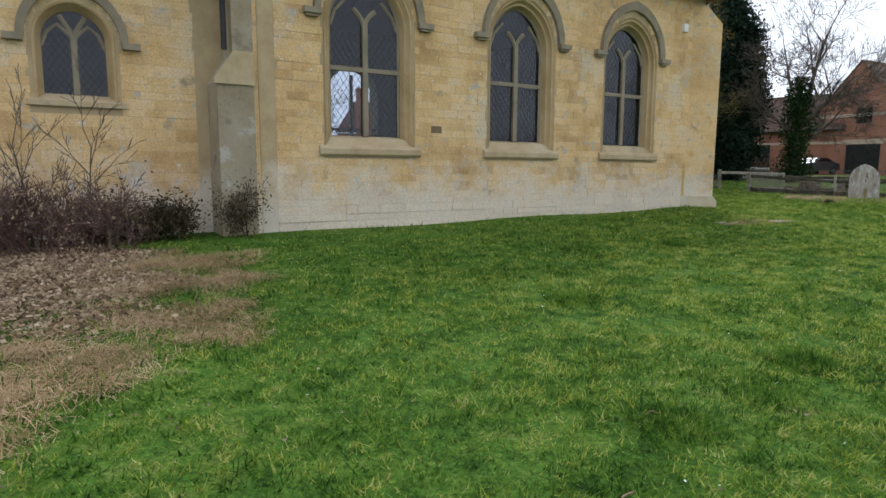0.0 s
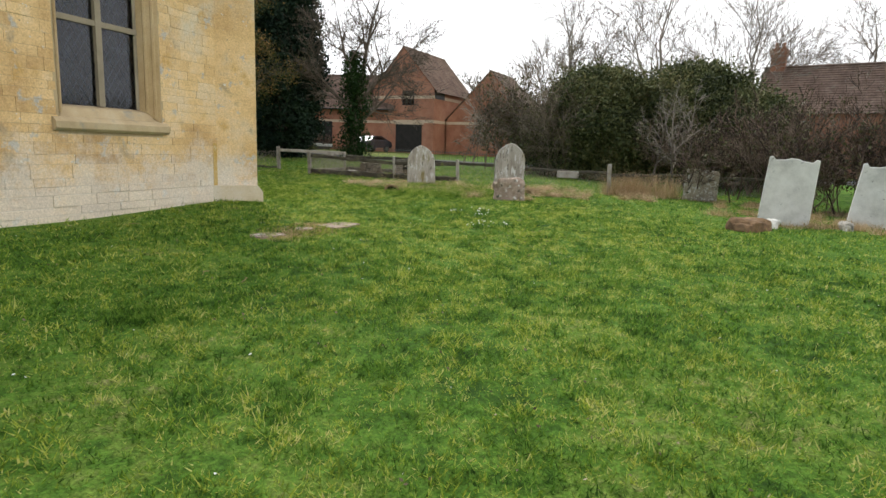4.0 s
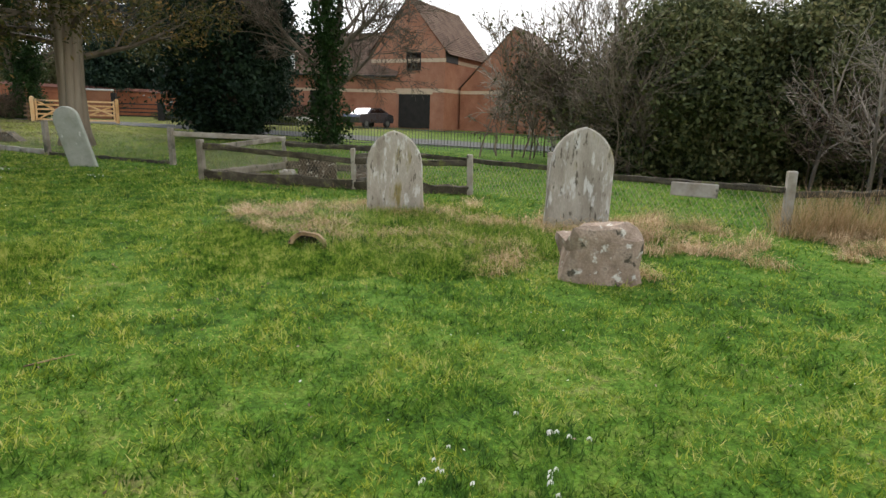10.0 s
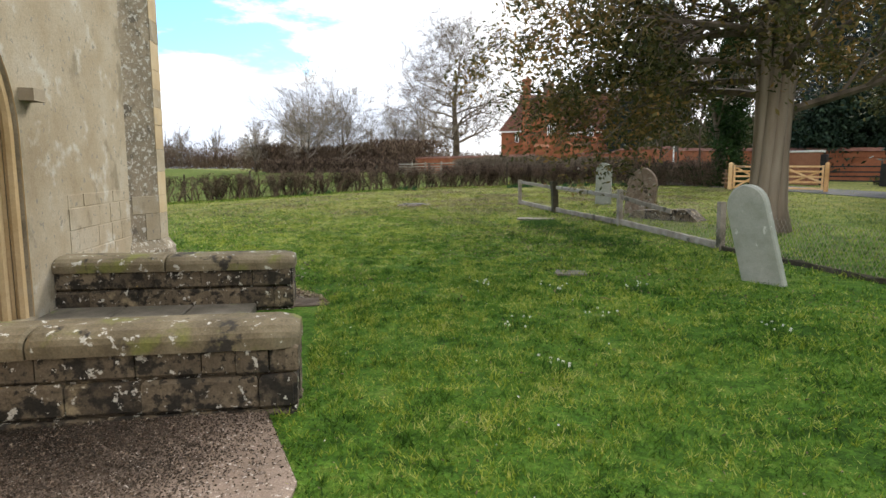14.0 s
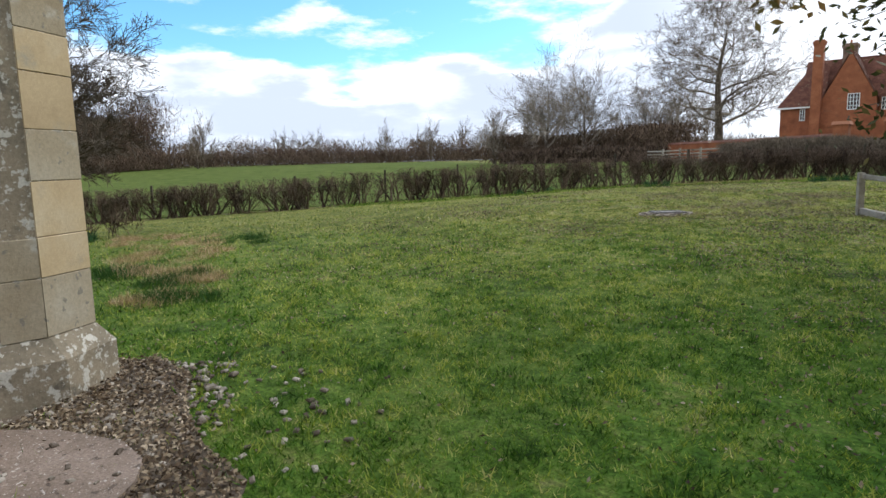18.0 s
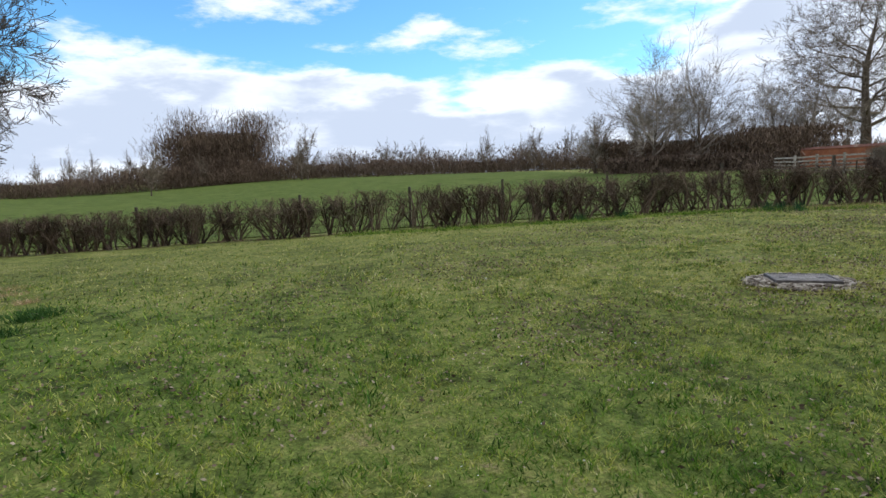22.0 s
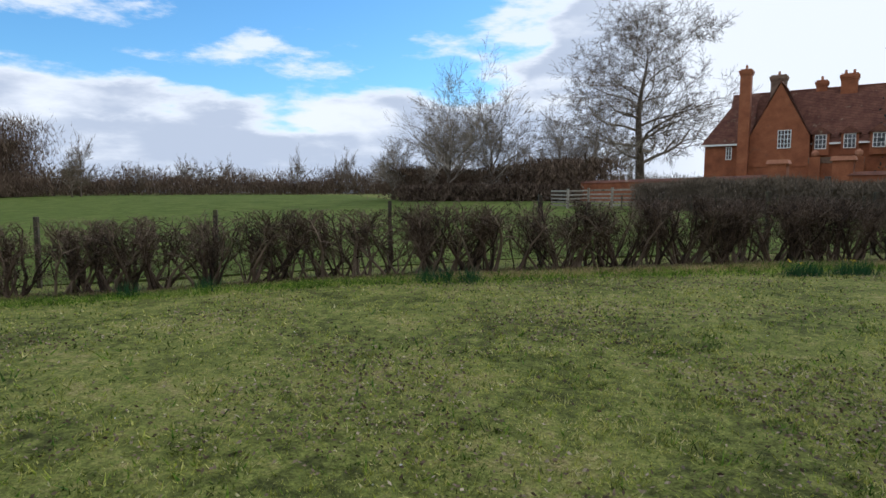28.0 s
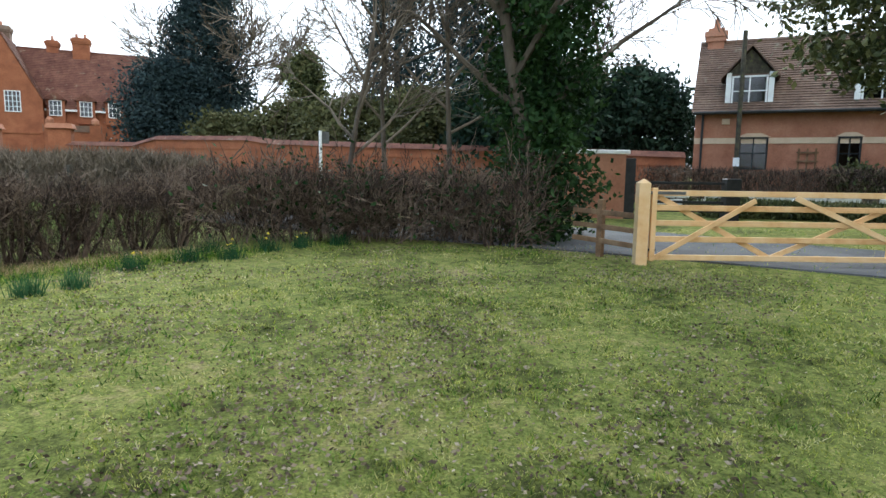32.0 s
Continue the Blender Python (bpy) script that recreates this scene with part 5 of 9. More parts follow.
for sg in (-1, 1):
    part("keyhole", Geo().tube([(sg * 0.21, 0, 0.06), (sg * 0.21, 0, 0.068)], 0.036, 12), M_BLACK, cov)
sur = Geo()
rng = np.random.default_rng(11)
rim = [(0.62 * math.cos(a) * (1 + 0.08 * math.sin(3 * a)), 0.47 * math.sin(a) * (1 + 0.07 * math.cos(4 * a))) for a in np.linspace(0, 2 * math.pi, 28, endpoint=False)]
sur.add([(x, y, -0.03) for x, y in rim] + [(x * 0.93, y * 0.93, 0.03) for x, y in rim] + [(x * 0.5, y * 0.5, 0.05) for x, y in rim],
        [(k * 28 + i, k * 28 + (i + 1) % 28, (k + 1) * 28 + (i + 1) % 28, (k + 1) * 28 + i) for k in range(2) for i in range(28)] + [tuple(range(56, 84))])
part("surround", sur, M_GRAVEL, cov, "rough stony concrete surround with moss")
peb = Geo()
for k in range(420):
    a, r = rng.uniform(0, 2 * math.pi), rng.uniform(0.72, 1.12)
    px, py = 0.60 * r * math.cos(a), 0.46 * r * math.sin(a)
    if abs(px) < CW / 2 + 0.02 and abs(py) < CD / 2 + 0.02:
        continue
    s = rng.uniform(0.012, 0.035)
    zz = 0.03 if r < 0.95 else 0.0
    peb.soft(-s, s, -s * 0.7, s * 0.7, -s * 0.5, s * 0.5, s * 0.3, pose(px, py, zz + s * 0.25, rng.uniform(-20, 20), rng.uniform(-20, 20), rng.uniform(0, 180)))
tagged(part("pebbles", peb, M_GRAVEL, cov), kind="stuff")

# gravel and leaf litter between the porch wall and the lichened buttress
gr = Geo()
for k in range(3000):
    lx, ly = rng.uniform(0.05, 2.6), rng.uniform(7.3, 10.6)
    if lx > 2.55 - 0.36 * (ly - 6.95) + 0.15 * math.sin(ly * 5.3) and rng.uniform() < 0.9:
        continue
    if lx < 1.6 and ly < 9.2 and rng.uniform() < 0.9:
        continue
    p = ch(lx, ly)
    s = rng.uniform(0.006, 0.026) * (1.0 if rng.uniform() < 0.9 else 1.5)
    gr.soft(-s, s, -s * 0.7, s * 0.7, -s * 0.5, s * 0.5, s * 0.3, pose(p.x, p.y, gz(p.x, p.y) + (0.046 if lx < 1.6 and ly < 9.2 else 0.012) + s * 0.2, rng.uniform(-25, 25), rng.uniform(-25, 25), rng.uniform(0, 180)))
tagged(obj("gravel", gr, M_GRAVEL), "loose gravel and chippings at the foot of the buttress", "gravel", kind="stuff")
BED = [tuple(ch(*p)[:2]) for p in ((0.0, 6.9), (2.9, 6.9), (2.8, 7.35), (2.5, 7.8), (2.35, 8.3), (2.3, 8.7), (2.15, 9.1), (1.7, 9.4), (1.35, 9.75), (0.95, 10.35), (0.4, 10.7), (-0.3, 10.4), (0.0, 9.6))]
sheet("pavement", BED, material("bare_stony_earth", [(0.055, 0.04, 0.027), (0.11, 0.085, 0.06), (0.19, 0.155, 0.12)], 5, 8, 0.95, 0.9, 40), 0.012, "bare stony earth beside the porch wall", "earth", step=0.6)
SLAB = [tuple(ch(*p)[:2]) for p in ((0.0, 7.30), (1.82, 7.30), (1.76, 7.9), (1.70, 8.5), (1.62, 8.95), (1.50, 9.15), (1.25, 9.30), (0.75, 9.36), (0.42, 9.30), (0.0, 9.25))]
sheet("pavement", SLAB, M_CONCRETE, 0.045, "worn concrete slab between the porch wall and the buttress", "paving", step=0.6)


# ---- fences ----
def post(parent, p, h, s, mat, lean=0.0, cap=True, label=""):
    g = Geo().soft(-s / 2, s / 2, -s / 2, s / 2, -0.3, h, 0.012)
    q = part("post", g, mat, parent, label)
    q.matrix_basis = pose(p[0], p[1], gz(*p[:2]), lean, -lean, p[2] if len(p) > 2 else 0)
    return q


def rail(name, parent, a, b, za, zb, w, h, mat, label=""):
    """A board from a to b, za and zb above the ground at its ends."""
    pa, pb = Vector((a[0], a[1], gz(*a) + za)), Vector((b[0], b[1], gz(*b) + zb))
    d = pb - pa
    rz = math.atan2(d.y, d.x)
    ry = -math.asin(d.z / d.length)
    n = max(3, int(d.length / 0.22))
    rng = np.random.default_rng(int(abs(a[0] * 91 + a[1] * 37 + za * 811 + zb * 53) * 10))
    wear = 0.10 * min(w, h) if mat is not M_DARKWOOD else 0.30 * min(w, h)
    vs, fs = [], []
    for i in range(n + 1):
        bow = 0.25 * wear * math.sin(i * 0.9)
        for sy, sz in ((-1, -0.7), (-0.7, -1), (0.7, -1), (1, -0.7), (1, 0.7), (0.7, 1), (-0.7, 1), (-1, 0.7)):
            vs.append((d.length * i / n, sy * w / 2 + rng.normal() * wear * 0.5, sz * h / 2 + rng.normal() * wear * 0.5 + bow))
    for i in range(n):
        fs += [(8 * i + k, 8 * i + (k + 1) % 8, 8 * i + 8 + (k + 1) % 8, 8 * i + 8 + k) for k in range(8)]
    g = Geo().add(vs, fs + [tuple(range(8)), tuple(range(8 * n + 7, 8 * n - 1, -1))])
    q = part(name, g, mat, parent, label)
    q.matrix_basis = Matrix.Translation(pa) @ Euler((0, ry, rz)).to_matrix().to_4x4()
    return q


def netting(parent, a, b, z0, z1, cell=0.06, r=0.003, mat=None):
    """Diamond wire netting from a to b."""
    pa, pb = Vector((a[0], a[1], gz(*a))), Vector((b[0], b[1], gz(*b)))
    d = pb - pa
    ln = d.length
    g = Geo()
    hh = z1 - z0
    for dg in (-1, 1):
        x = -hh
        while x < ln + hh:
            x0, x1 = (x, x + hh * 0.6) if dg > 0 else (x + hh * 0.6, x)
            q0, q1 = (x0, z0), (x1, z1)
            t0, t1 = 0.0, 1.0
            dx = x1 - x0
            lo, hi = sorted(((0 - x0) / dx, (ln - x0) / dx))
            t0, t1 = max(0, lo), min(1, hi)
            if t1 - t0 > 0.02:
                A = pa + d * ((x0 + dx * t0) / ln) + Vector((0, 0, z0 + hh * t0))
                B = pa + d * ((x0 + dx * t1) / ln) + Vector((0, 0, z0 + hh * t1))
                g.tube([A, B], r, 3, cap=False)
            x += cell
    q = part("netting", g, mat or M_WIRE, parent, "rusty wire netting")
    return q


FENCE = [(4.9, 41.0), (6.7, 38.3), (8.9, 35.2), (11.0, 31.9), (13.25, 28.75)]
f1 = thing("fence", Matrix(), "old post and rail churchyard fence of grey weathered timber", "fence")
for i, p in enumerate(FENCE):
    post(f1, (*p, -56), 0.88 if i != 1 else 0.95, 0.11 if i != 1 else 0.17, M_DARKWOOD if i in (1,) else M_OLDWOOD, 3 if i == 1 else 1)
rail("rail", f1, FENCE[0], FENCE[1], 0.80, 0.74, 0.045, 0.10, M_OLDWOOD)
rail("rail", f1, FENCE[1], FENCE[2], 0.76, 0.70, 0.045, 0.10, M_OLDWOOD)
rail("rail", f1, FENCE[2], (10.1, 33.3), 0.70, 0.56, 0.045, 0.10, M_OLDWOOD, "loose end of the weathered top rail")
for i in range(3):
    rail("kerb_board", f1, FENCE[i], FENCE[i + 1], 0.10, 0.08, 0.06, 0.13, M_OLDWOOD, "pale split kerb board lying along the ground")
rail("kerb_board", f1, FENCE[3], FENCE[4], 0.05, 0.04, 0.06, 0.09, M_DARKWOOD, "rotten dark kerb board")
netting(f1, FENCE[2], FENCE[3], 0.05, 0.45, 0.08)
netting(f1, FENCE[3], FENCE[4], 0.05, 0.7, 0.08)
ENC_A, ENC_B, ENC_D = (13.02, 25.6), (15.55, 27.5), (15.3, 23.6)
ENC_C = (ENC_B[0] + ENC_D[0] - ENC_A[0], ENC_B[1] + ENC_D[1] - ENC_A[1])
enc = thing("grave_enclosure", Matrix(), "low timber grave enclosure with wire netting and kerb boards", "fence")
for p in (ENC_A, ENC_B, ENC_C, ENC_D):
    post(enc, (*p, -53), 0.80, 0.11 if p is ENC_A else 0.075, M_OLDWOOD, 1.5)
rail("rail", enc, ENC_A, ENC_B, 0.62, 0.74, 0.05, 0.10, M_OLDWOOD)
rail("rail", enc, ENC_A, ENC_D, 0.68, 0.55, 0.06, 0.11, M_DARKWOOD, "sagging black rail")
rail("rail", enc, ENC_B, ENC_C, 0.62, 0.6, 0.05, 0.10, M_DARKWOOD)
rail("rail", enc, ENC_D, ENC_C, 0.62, 0.6, 0.05, 0.10, M_DARKWOOD)
rail("kerb_board", enc, ENC_A, ENC_D, 0.10, 0.10, 0.10, 0.20, M_DARKWOOD)
rail("kerb_board", enc, ENC_A, ENC_B, 0.10, 0.10, 0.10, 0.16, M_OLDWOOD, "pale kerb board")
rail("kerb_board", enc, ENC_D, ENC_C, 0.10, 0.10, 0.10, 0.16, M_DARKWOOD)
rail("kerb_board", enc, ENC_B, ENC_C, 0.10, 0.10, 0.10, 0.16, M_DARKWOOD)
ENC_E = (ENC_D[0] + 1.7, ENC_D[1] - 1.5)
post(enc, (*ENC_E, -53), 0.78, 0.10, M_OLDWOOD, 2)
rail("rail", enc, ENC_D, ENC_E, 0.55, 0.60, 0.06, 0.11, M_DARKWOOD, "sagging black rail")
rail("kerb_board", enc, ENC_D, ENC_E, 0.08, 0.08, 0.10, 0.18, M_DARKWOOD)
netting(enc, ENC_A, ENC_D, 0.02, 0.62)
netting(enc, ENC_A, ENC_B, 0.02, 0.62)
netting(enc, ENC_D, ENC_C, 0.02, 0.62)
headstone(15.25, 25.1, -33, 0.80, 0.50, 0.14, M_PORCH, "low square mossy headstone inside the enclosure", "broken")
headstone(16.15, 24.2, -33, 0.85, 0.52, 0.14, M_PORCH, "second low mossy headstone inside the enclosure", "broken")
rough_stone("stone_fragment", at_ground(14.95, 25.95, 0, 0.06), (0.24, 0.17, 0.15), M_GRAVE, "small grey stone inside the enclosure", "stone", 21)
F2 = [(13.25, 28.75), ENC_B, (16.9, 24.4), (17.6, 20.6), (18.95, 17.1), (21.6, 15.9), (25.5, 13.6)]
f2 = thing("fence", Matrix(), "sagging dark rail fence with wire along the churchyard edge", "fence")
for i, p in enumerate(F2[2:5]):
    post(f2, (*p, -50), 0.95, 0.12, M_OLDWOOD, 1)
rail("rail", f2, F2[0], F2[1], 0.74, 0.74, 0.05, 0.12, M_OLDWOOD)
for i in range(1, len(F2) - 1):
    rail("rail", f2, F2[i], F2[i + 1], 0.60, 0.66, 0.05, 0.09, M_DARKWOOD)
    netting(f2, F2[i], F2[i + 1], 0.05, 0.62, 0.09)
part("board", Geo().soft(-0.35, 0.35, -0.02, 0.02, 0, 0.22, 0.01), M_OLDWOOD, f2).matrix_basis = pose(18.4, 18.3, gz(18.4, 18.3) + 0.42, 0, 0, -68)
# a grassed coffin-shaped ledger beyond the fence
led = obj("ledger_tomb", Geo().prism([(-0.95, 0), (-0.75, 0.22), (0.6, 0.30), (0.95, 0)], -0.35, 0.35), M_PORCH)
led.matrix_basis = at_ground(9.9, 37.2, -20)
tagged(led, "low mossy coffin-shaped tomb beyond the fence", "tomb")

# iron railing along the lane
RL = [(16.6, 43.0), (18.6, 39.8), (21.2, 36.6), (24.0, 33.6), (27.0, 30.4), (30.5, 26.6), (34.5, 22.0)]
ir = thing("iron_railing", Matrix(), "grey upright iron railing along the lane", "railing")
for i in range(len(RL) - 1):
    a, b = Vector((*RL[i], gz(*RL[i]))), Vector((*RL[i + 1], gz(*RL[i + 1])))
    n = int((b - a).length / 0.13)
    g = Geo()
    for k in range(n):
        p = a.lerp(b, k / n)
        g.tube([p, p + Vector((0, 0, 0.82))], 0.011, 4)
    tagged(part("bars", g, M_RAIL, ir), kind="stuff")
    for z in (0.12, 0.72):
        part("rail", Geo().tube([a + Vector((0, 0, z)), b + Vector((0, 0, z))], 0.018, 4), M_RAIL, ir)

# ---- the new five-bar gate ----
def five_bar_gate(m, length, mat, label, posts=True, bars=5, h=1.12):
    e = thing("field_gate", m, label, "gate", "field gates")
    g0 = 0.10
    for k in range(bars):
        z = g0 + (h - g0) * (k / (bars - 1)) ** 0.9
        part("bar", Geo().soft(0.08, length - 0.05, -0.02, 0.02, z - 0.045, z + 0.045, 0.006), mat, e)
    part("stile", Geo().soft(0.02, 0.10, -0.035, 0.035, g0 - 0.06, h + 0.08, 0.008), mat, e)
    part("stile", Geo().soft(length - 0.10, length - 0.02, -0.035, 0.035, g0 - 0.06, h + 0.06, 0.008), mat, e)

    def brace(x0, z0, x1, z1, y):
        d = math.hypot(x1 - x0, z1 - z0)
        part("brace", Geo().soft(0, d, y - 0.012, y + 0.012, -0.042, 0.042, 0.005, pose(x0, 0, z0, 0, -math.degrees(math.atan2(z1 - z0, x1 - x0)), 0)), mat, e)

    brace(0.12, h - 0.05, length * 0.5, g0, 0.035)
    brace(0.12, g0, length * 0.42, h - 0.1, -0.035)
    brace(length * 0.5, g0, length - 0.1, h - 0.2, 0.035)
    brace(length * 0.58, h - 0.05, length - 0.1, g0 + 0.3, -0.035)
    part("hinge", Geo().soft(-0.12, 0.55, -0.028, 0.028, h - 0.025, h + 0.025, 0.004), M_RAIL, e, "galvanised strap hinge")
    part("hinge", Geo().soft(-0.12, 0.12, -0.028, 0.028, g0 + 0.1, g0 + 0.14, 0.004), M_BLACK, e)
    if posts:
        for px, s in ((-0.12, 0.18), (length + 0.1, 0.16)):
            part("gate_post", Geo().soft(px - s / 2, px + s / 2, -s / 2, s / 2, -0.4, h + 0.16, 0.012).add([(px - s / 2, -s / 2, h + 0.15), (px + s / 2, -s / 2, h + 0.15), (px + s / 2, s / 2, h + 0.15), (px - s / 2, s / 2, h + 0.15), (px, 0, h + 0.22)], [(0, 1, 4), (1, 2, 4), (2, 3, 4), (3, 0, 4)]), mat, e, "square new timber gate post")
    return e


five_bar_gate(at_ground(12.45, 53.85, -21, 0.02), 3.95, M_NEWWOOD, "new pale softwood five-bar gate with square posts")
sf = thing("fence", Matrix(), "short brown timber fence beside the gate post", "fence")
post(sf, (12.18, 54.72, 20), 0.98, 0.10, M_TIMBER_BROWN)
for z in (0.28, 0.52, 0.76):
    rail("rail", sf, (12.3, 54.0), (12.02, 55.3), z, z, 0.03, 0.085, M_TIMBER_BROWN, "weathered brown rail")
dg_ = thing("garden_gate", at_ground(17.5, 60.8, -25), "black five-bar garden gate and post across the lane", "gate")
for z in (0.25, 0.5, 0.75, 1.05):
    part("bar", Geo().soft(-4.2, 3.0, -0.02, 0.02, z - 0.04, z + 0.04, 0.006), M_BLACK, dg_)
for px in (-4.2, 0.0, 3.0):
    part("gate_post", Geo().soft(px - 0.2, px + 0.2, -0.2, 0.2, -0.3, 1.75 if px == 0 else 1.2, 0.02), M_BLACK, dg_)
part("cap", Geo().soft(-2.6, 0.0, -0.3, 0.3, 1.85, 1.97, 0.02), M_WHITE, dg_)
part("pier", Geo().box(-2.5, -0.1, -0.25, 0.25, -0.3, 1.85), M_BRICK_B, dg_)
sg_ = thing("sign_post", at_ground(9.35, 64.8, 0), "white signpost with a small pale board", "sign post")
part("pole", Geo().tube([(0, 0, -0.2), (0, 0, 2.35)], 0.05, 8), M_WHITE, sg_)
part("board", Geo().soft(0.04, 0.26, -0.025, 0.025, 1.98, 2.33, 0.01), M_RAIL, sg_, "small grey sign board")

# low stone wall with a rough hedge on it before the coach house, and a pale cover in the garden
lw = thing("stone_wall", Matrix(), "low pale rubble garden wall before the coach house", "wall")
rng = np.random.default_rng(61)
wa, wb = Vector((23.4, 66.3, 0)), Vector((31.4, 57.9, 0))
for k in range(22):
    for row in range(2):
        p, q = wa.lerp(wb, (k + 0.5 * row) / 22), wa.lerp(wb, (k + 0.94 + 0.5 * row) / 22)
        z0 = gz(p.x, p.y) - 0.05 + 0.3 * row
        dv = (q - p)
        g = Geo().soft(0, dv.length, -0.16 + rng.normal() * 0.02, 0.16, 0.01, 0.29 + rng.normal() * 0.012, 0.03)
        part("stone", g, M_PORCH if rng.uniform() < 0.35 else M_GRAVE_W, lw).matrix_basis = Matrix.Translation((p.x, p.y, z0)) @ Euler((0, 0, math.atan2(dv.y, dv.x))).to_matrix().to_4x4()
cv = thing("garden_cover", at_ground(25.6, 61.6, 20), "low white pyramid-shaped cover in the garden", "cover")
part("skirt", Geo().soft(-0.5, 0.5, -0.5, 0.5, 0, 0.12, 0.02), M_WHITE, cv)
part("top", Geo().add([(-0.5, -0.5, 0.12), (0.5, -0.5, 0.12), (0.5, 0.5, 0.12), (-0.5, 0.5, 0.12), (0, 0, 0.55)], [(0, 1, 4), (1, 2, 4), (2, 3, 4), (3, 0, 4), (3, 2, 1, 0)]), M_WHITE, cv)

# cracks filled with dark moss across the concrete apron
def crack(pts, w, label):
    g = Geo()
    vs = []
    for i, (x, y) in enumerate(pts):
        a, b = pts[max(0, i - 1)], pts[min(len(pts) - 1, i + 1)]
        d = Vector((b[0] - a[0], b[1] - a[1])).normalized()
        k = w * (0.5 + 0.9 * abs(math.sin(i * 2.3)))
        z = gz(x, y) + 0.0215
        vs += [(x - d.y * k, y + d.x * k, z), (x + d.y * k, y - d.x * k, z), (x, y, z + 0.002)]
    fs = []
    for i in range(len(pts) - 1):
        o = 3 * i
        fs += [(o, o + 2, o + 5, o + 3), (o + 2, o + 1, o + 4, o + 5)]
    tagged(obj("crack", g.add(vs, fs), M_CRACK), label, "crack", "cracks in the concrete")


def wander(pts, n, amp, seed):
    rng = np.random.default_rng(seed)
    out = []
    for (x0, y0), (x1, y1) in zip(pts, pts[1:]):
        for k in range(n):
            f = k / n
            out.append((x0 + (x1 - x0) * f + rng.normal() * amp, y0 + (y1 - y0) * f + rng.normal() * amp))
    return out + [pts[-1]]


crack(wander([(8.94, 21.70), (8.82, 21.60), (8.81, 21.36), (8.79, 21.11), (8.74, 20.90), (8.84, 20.40)], 6, 0.015, 1), 0.007, "dark moss-filled crack across the concrete")
crack(wander([(8.09, 21.22), (8.10, 21.03), (8.44, 20.80), (8.74, 20.90)], 6, 0.015, 2), 0.006, "short dark crack in the concrete")

# ---- houses ----
def tiled_slope(a, b, c, d, n=26, lift=0.05):
    """Rows of overlapping tiles on the quad a (lower left), b (lower right), c (upper right), d (upper left)."""
    a, b, c, d = (Vector(q) for q in (a, b, c, d))
    nrm = (b - a).cross(d - a).normalized()
    if nrm.z < 0:
        nrm = -nrm
    vs, fs = [], []
    for i in range(n + 1):
        p0, p1 = a.lerp(d, i / n), b.lerp(c, i / n)
        vs += [p0 + nrm * lift, p1 + nrm * lift, p1 + nrm * (lift + 0.04), p0 + nrm * (lift + 0.04)]
    for i in range(n):
        o = 4 * i
        fs += [(o, o + 1, o + 2, o + 3), (o + 3, o + 2, o + 5, o + 4)]
    return Geo().add(vs, fs)


def house_window(parent, x, z, w, h, y=0.0, bars=(2, 3), mat=None, name="window"):
    """A framed window with glazing bars on a wall facing local -y."""
    win = new(name)
    win.parent = parent
    win.matrix_basis = pose(x, y, z)
    mt = mat or M_WHITE
    fr = Geo().box(-w / 2, -w / 2 + 0.07, -0.03, 0.06, 0, h).box(w / 2 - 0.07, w / 2, -0.03, 0.06, 0, h).box(-w / 2, w / 2, -0.03, 0.06, h - 0.07, h).box(-w / 2, w / 2, -0.05, 0.06, 0, 0.08)
    for i in range(1, bars[0]):
        q = -w / 2 + w * i / bars[0]
        fr.box(q - 0.025, q + 0.025, -0.02, 0.05, 0.05, h - 0.05)
    for i in range(1, bars[1]):
        q = h * i / bars[1]
        fr.box(-w / 2 + 0.05, w / 2 - 0.05, -0.015, 0.05, q - 0.02, q + 0.02)
    part("frame", fr, mt, win)
    part("pane", Geo().add([(-w / 2, 0.02, 0), (w / 2, 0.02, 0), (w / 2, 0.02, h), (-w / 2, 0.02, h)], [(0, 1, 2, 3)]), M_PANE, win)
    # solid near-black box in place of the shaded room behind the pane
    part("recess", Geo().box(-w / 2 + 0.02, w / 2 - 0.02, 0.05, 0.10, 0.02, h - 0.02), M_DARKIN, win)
    return win


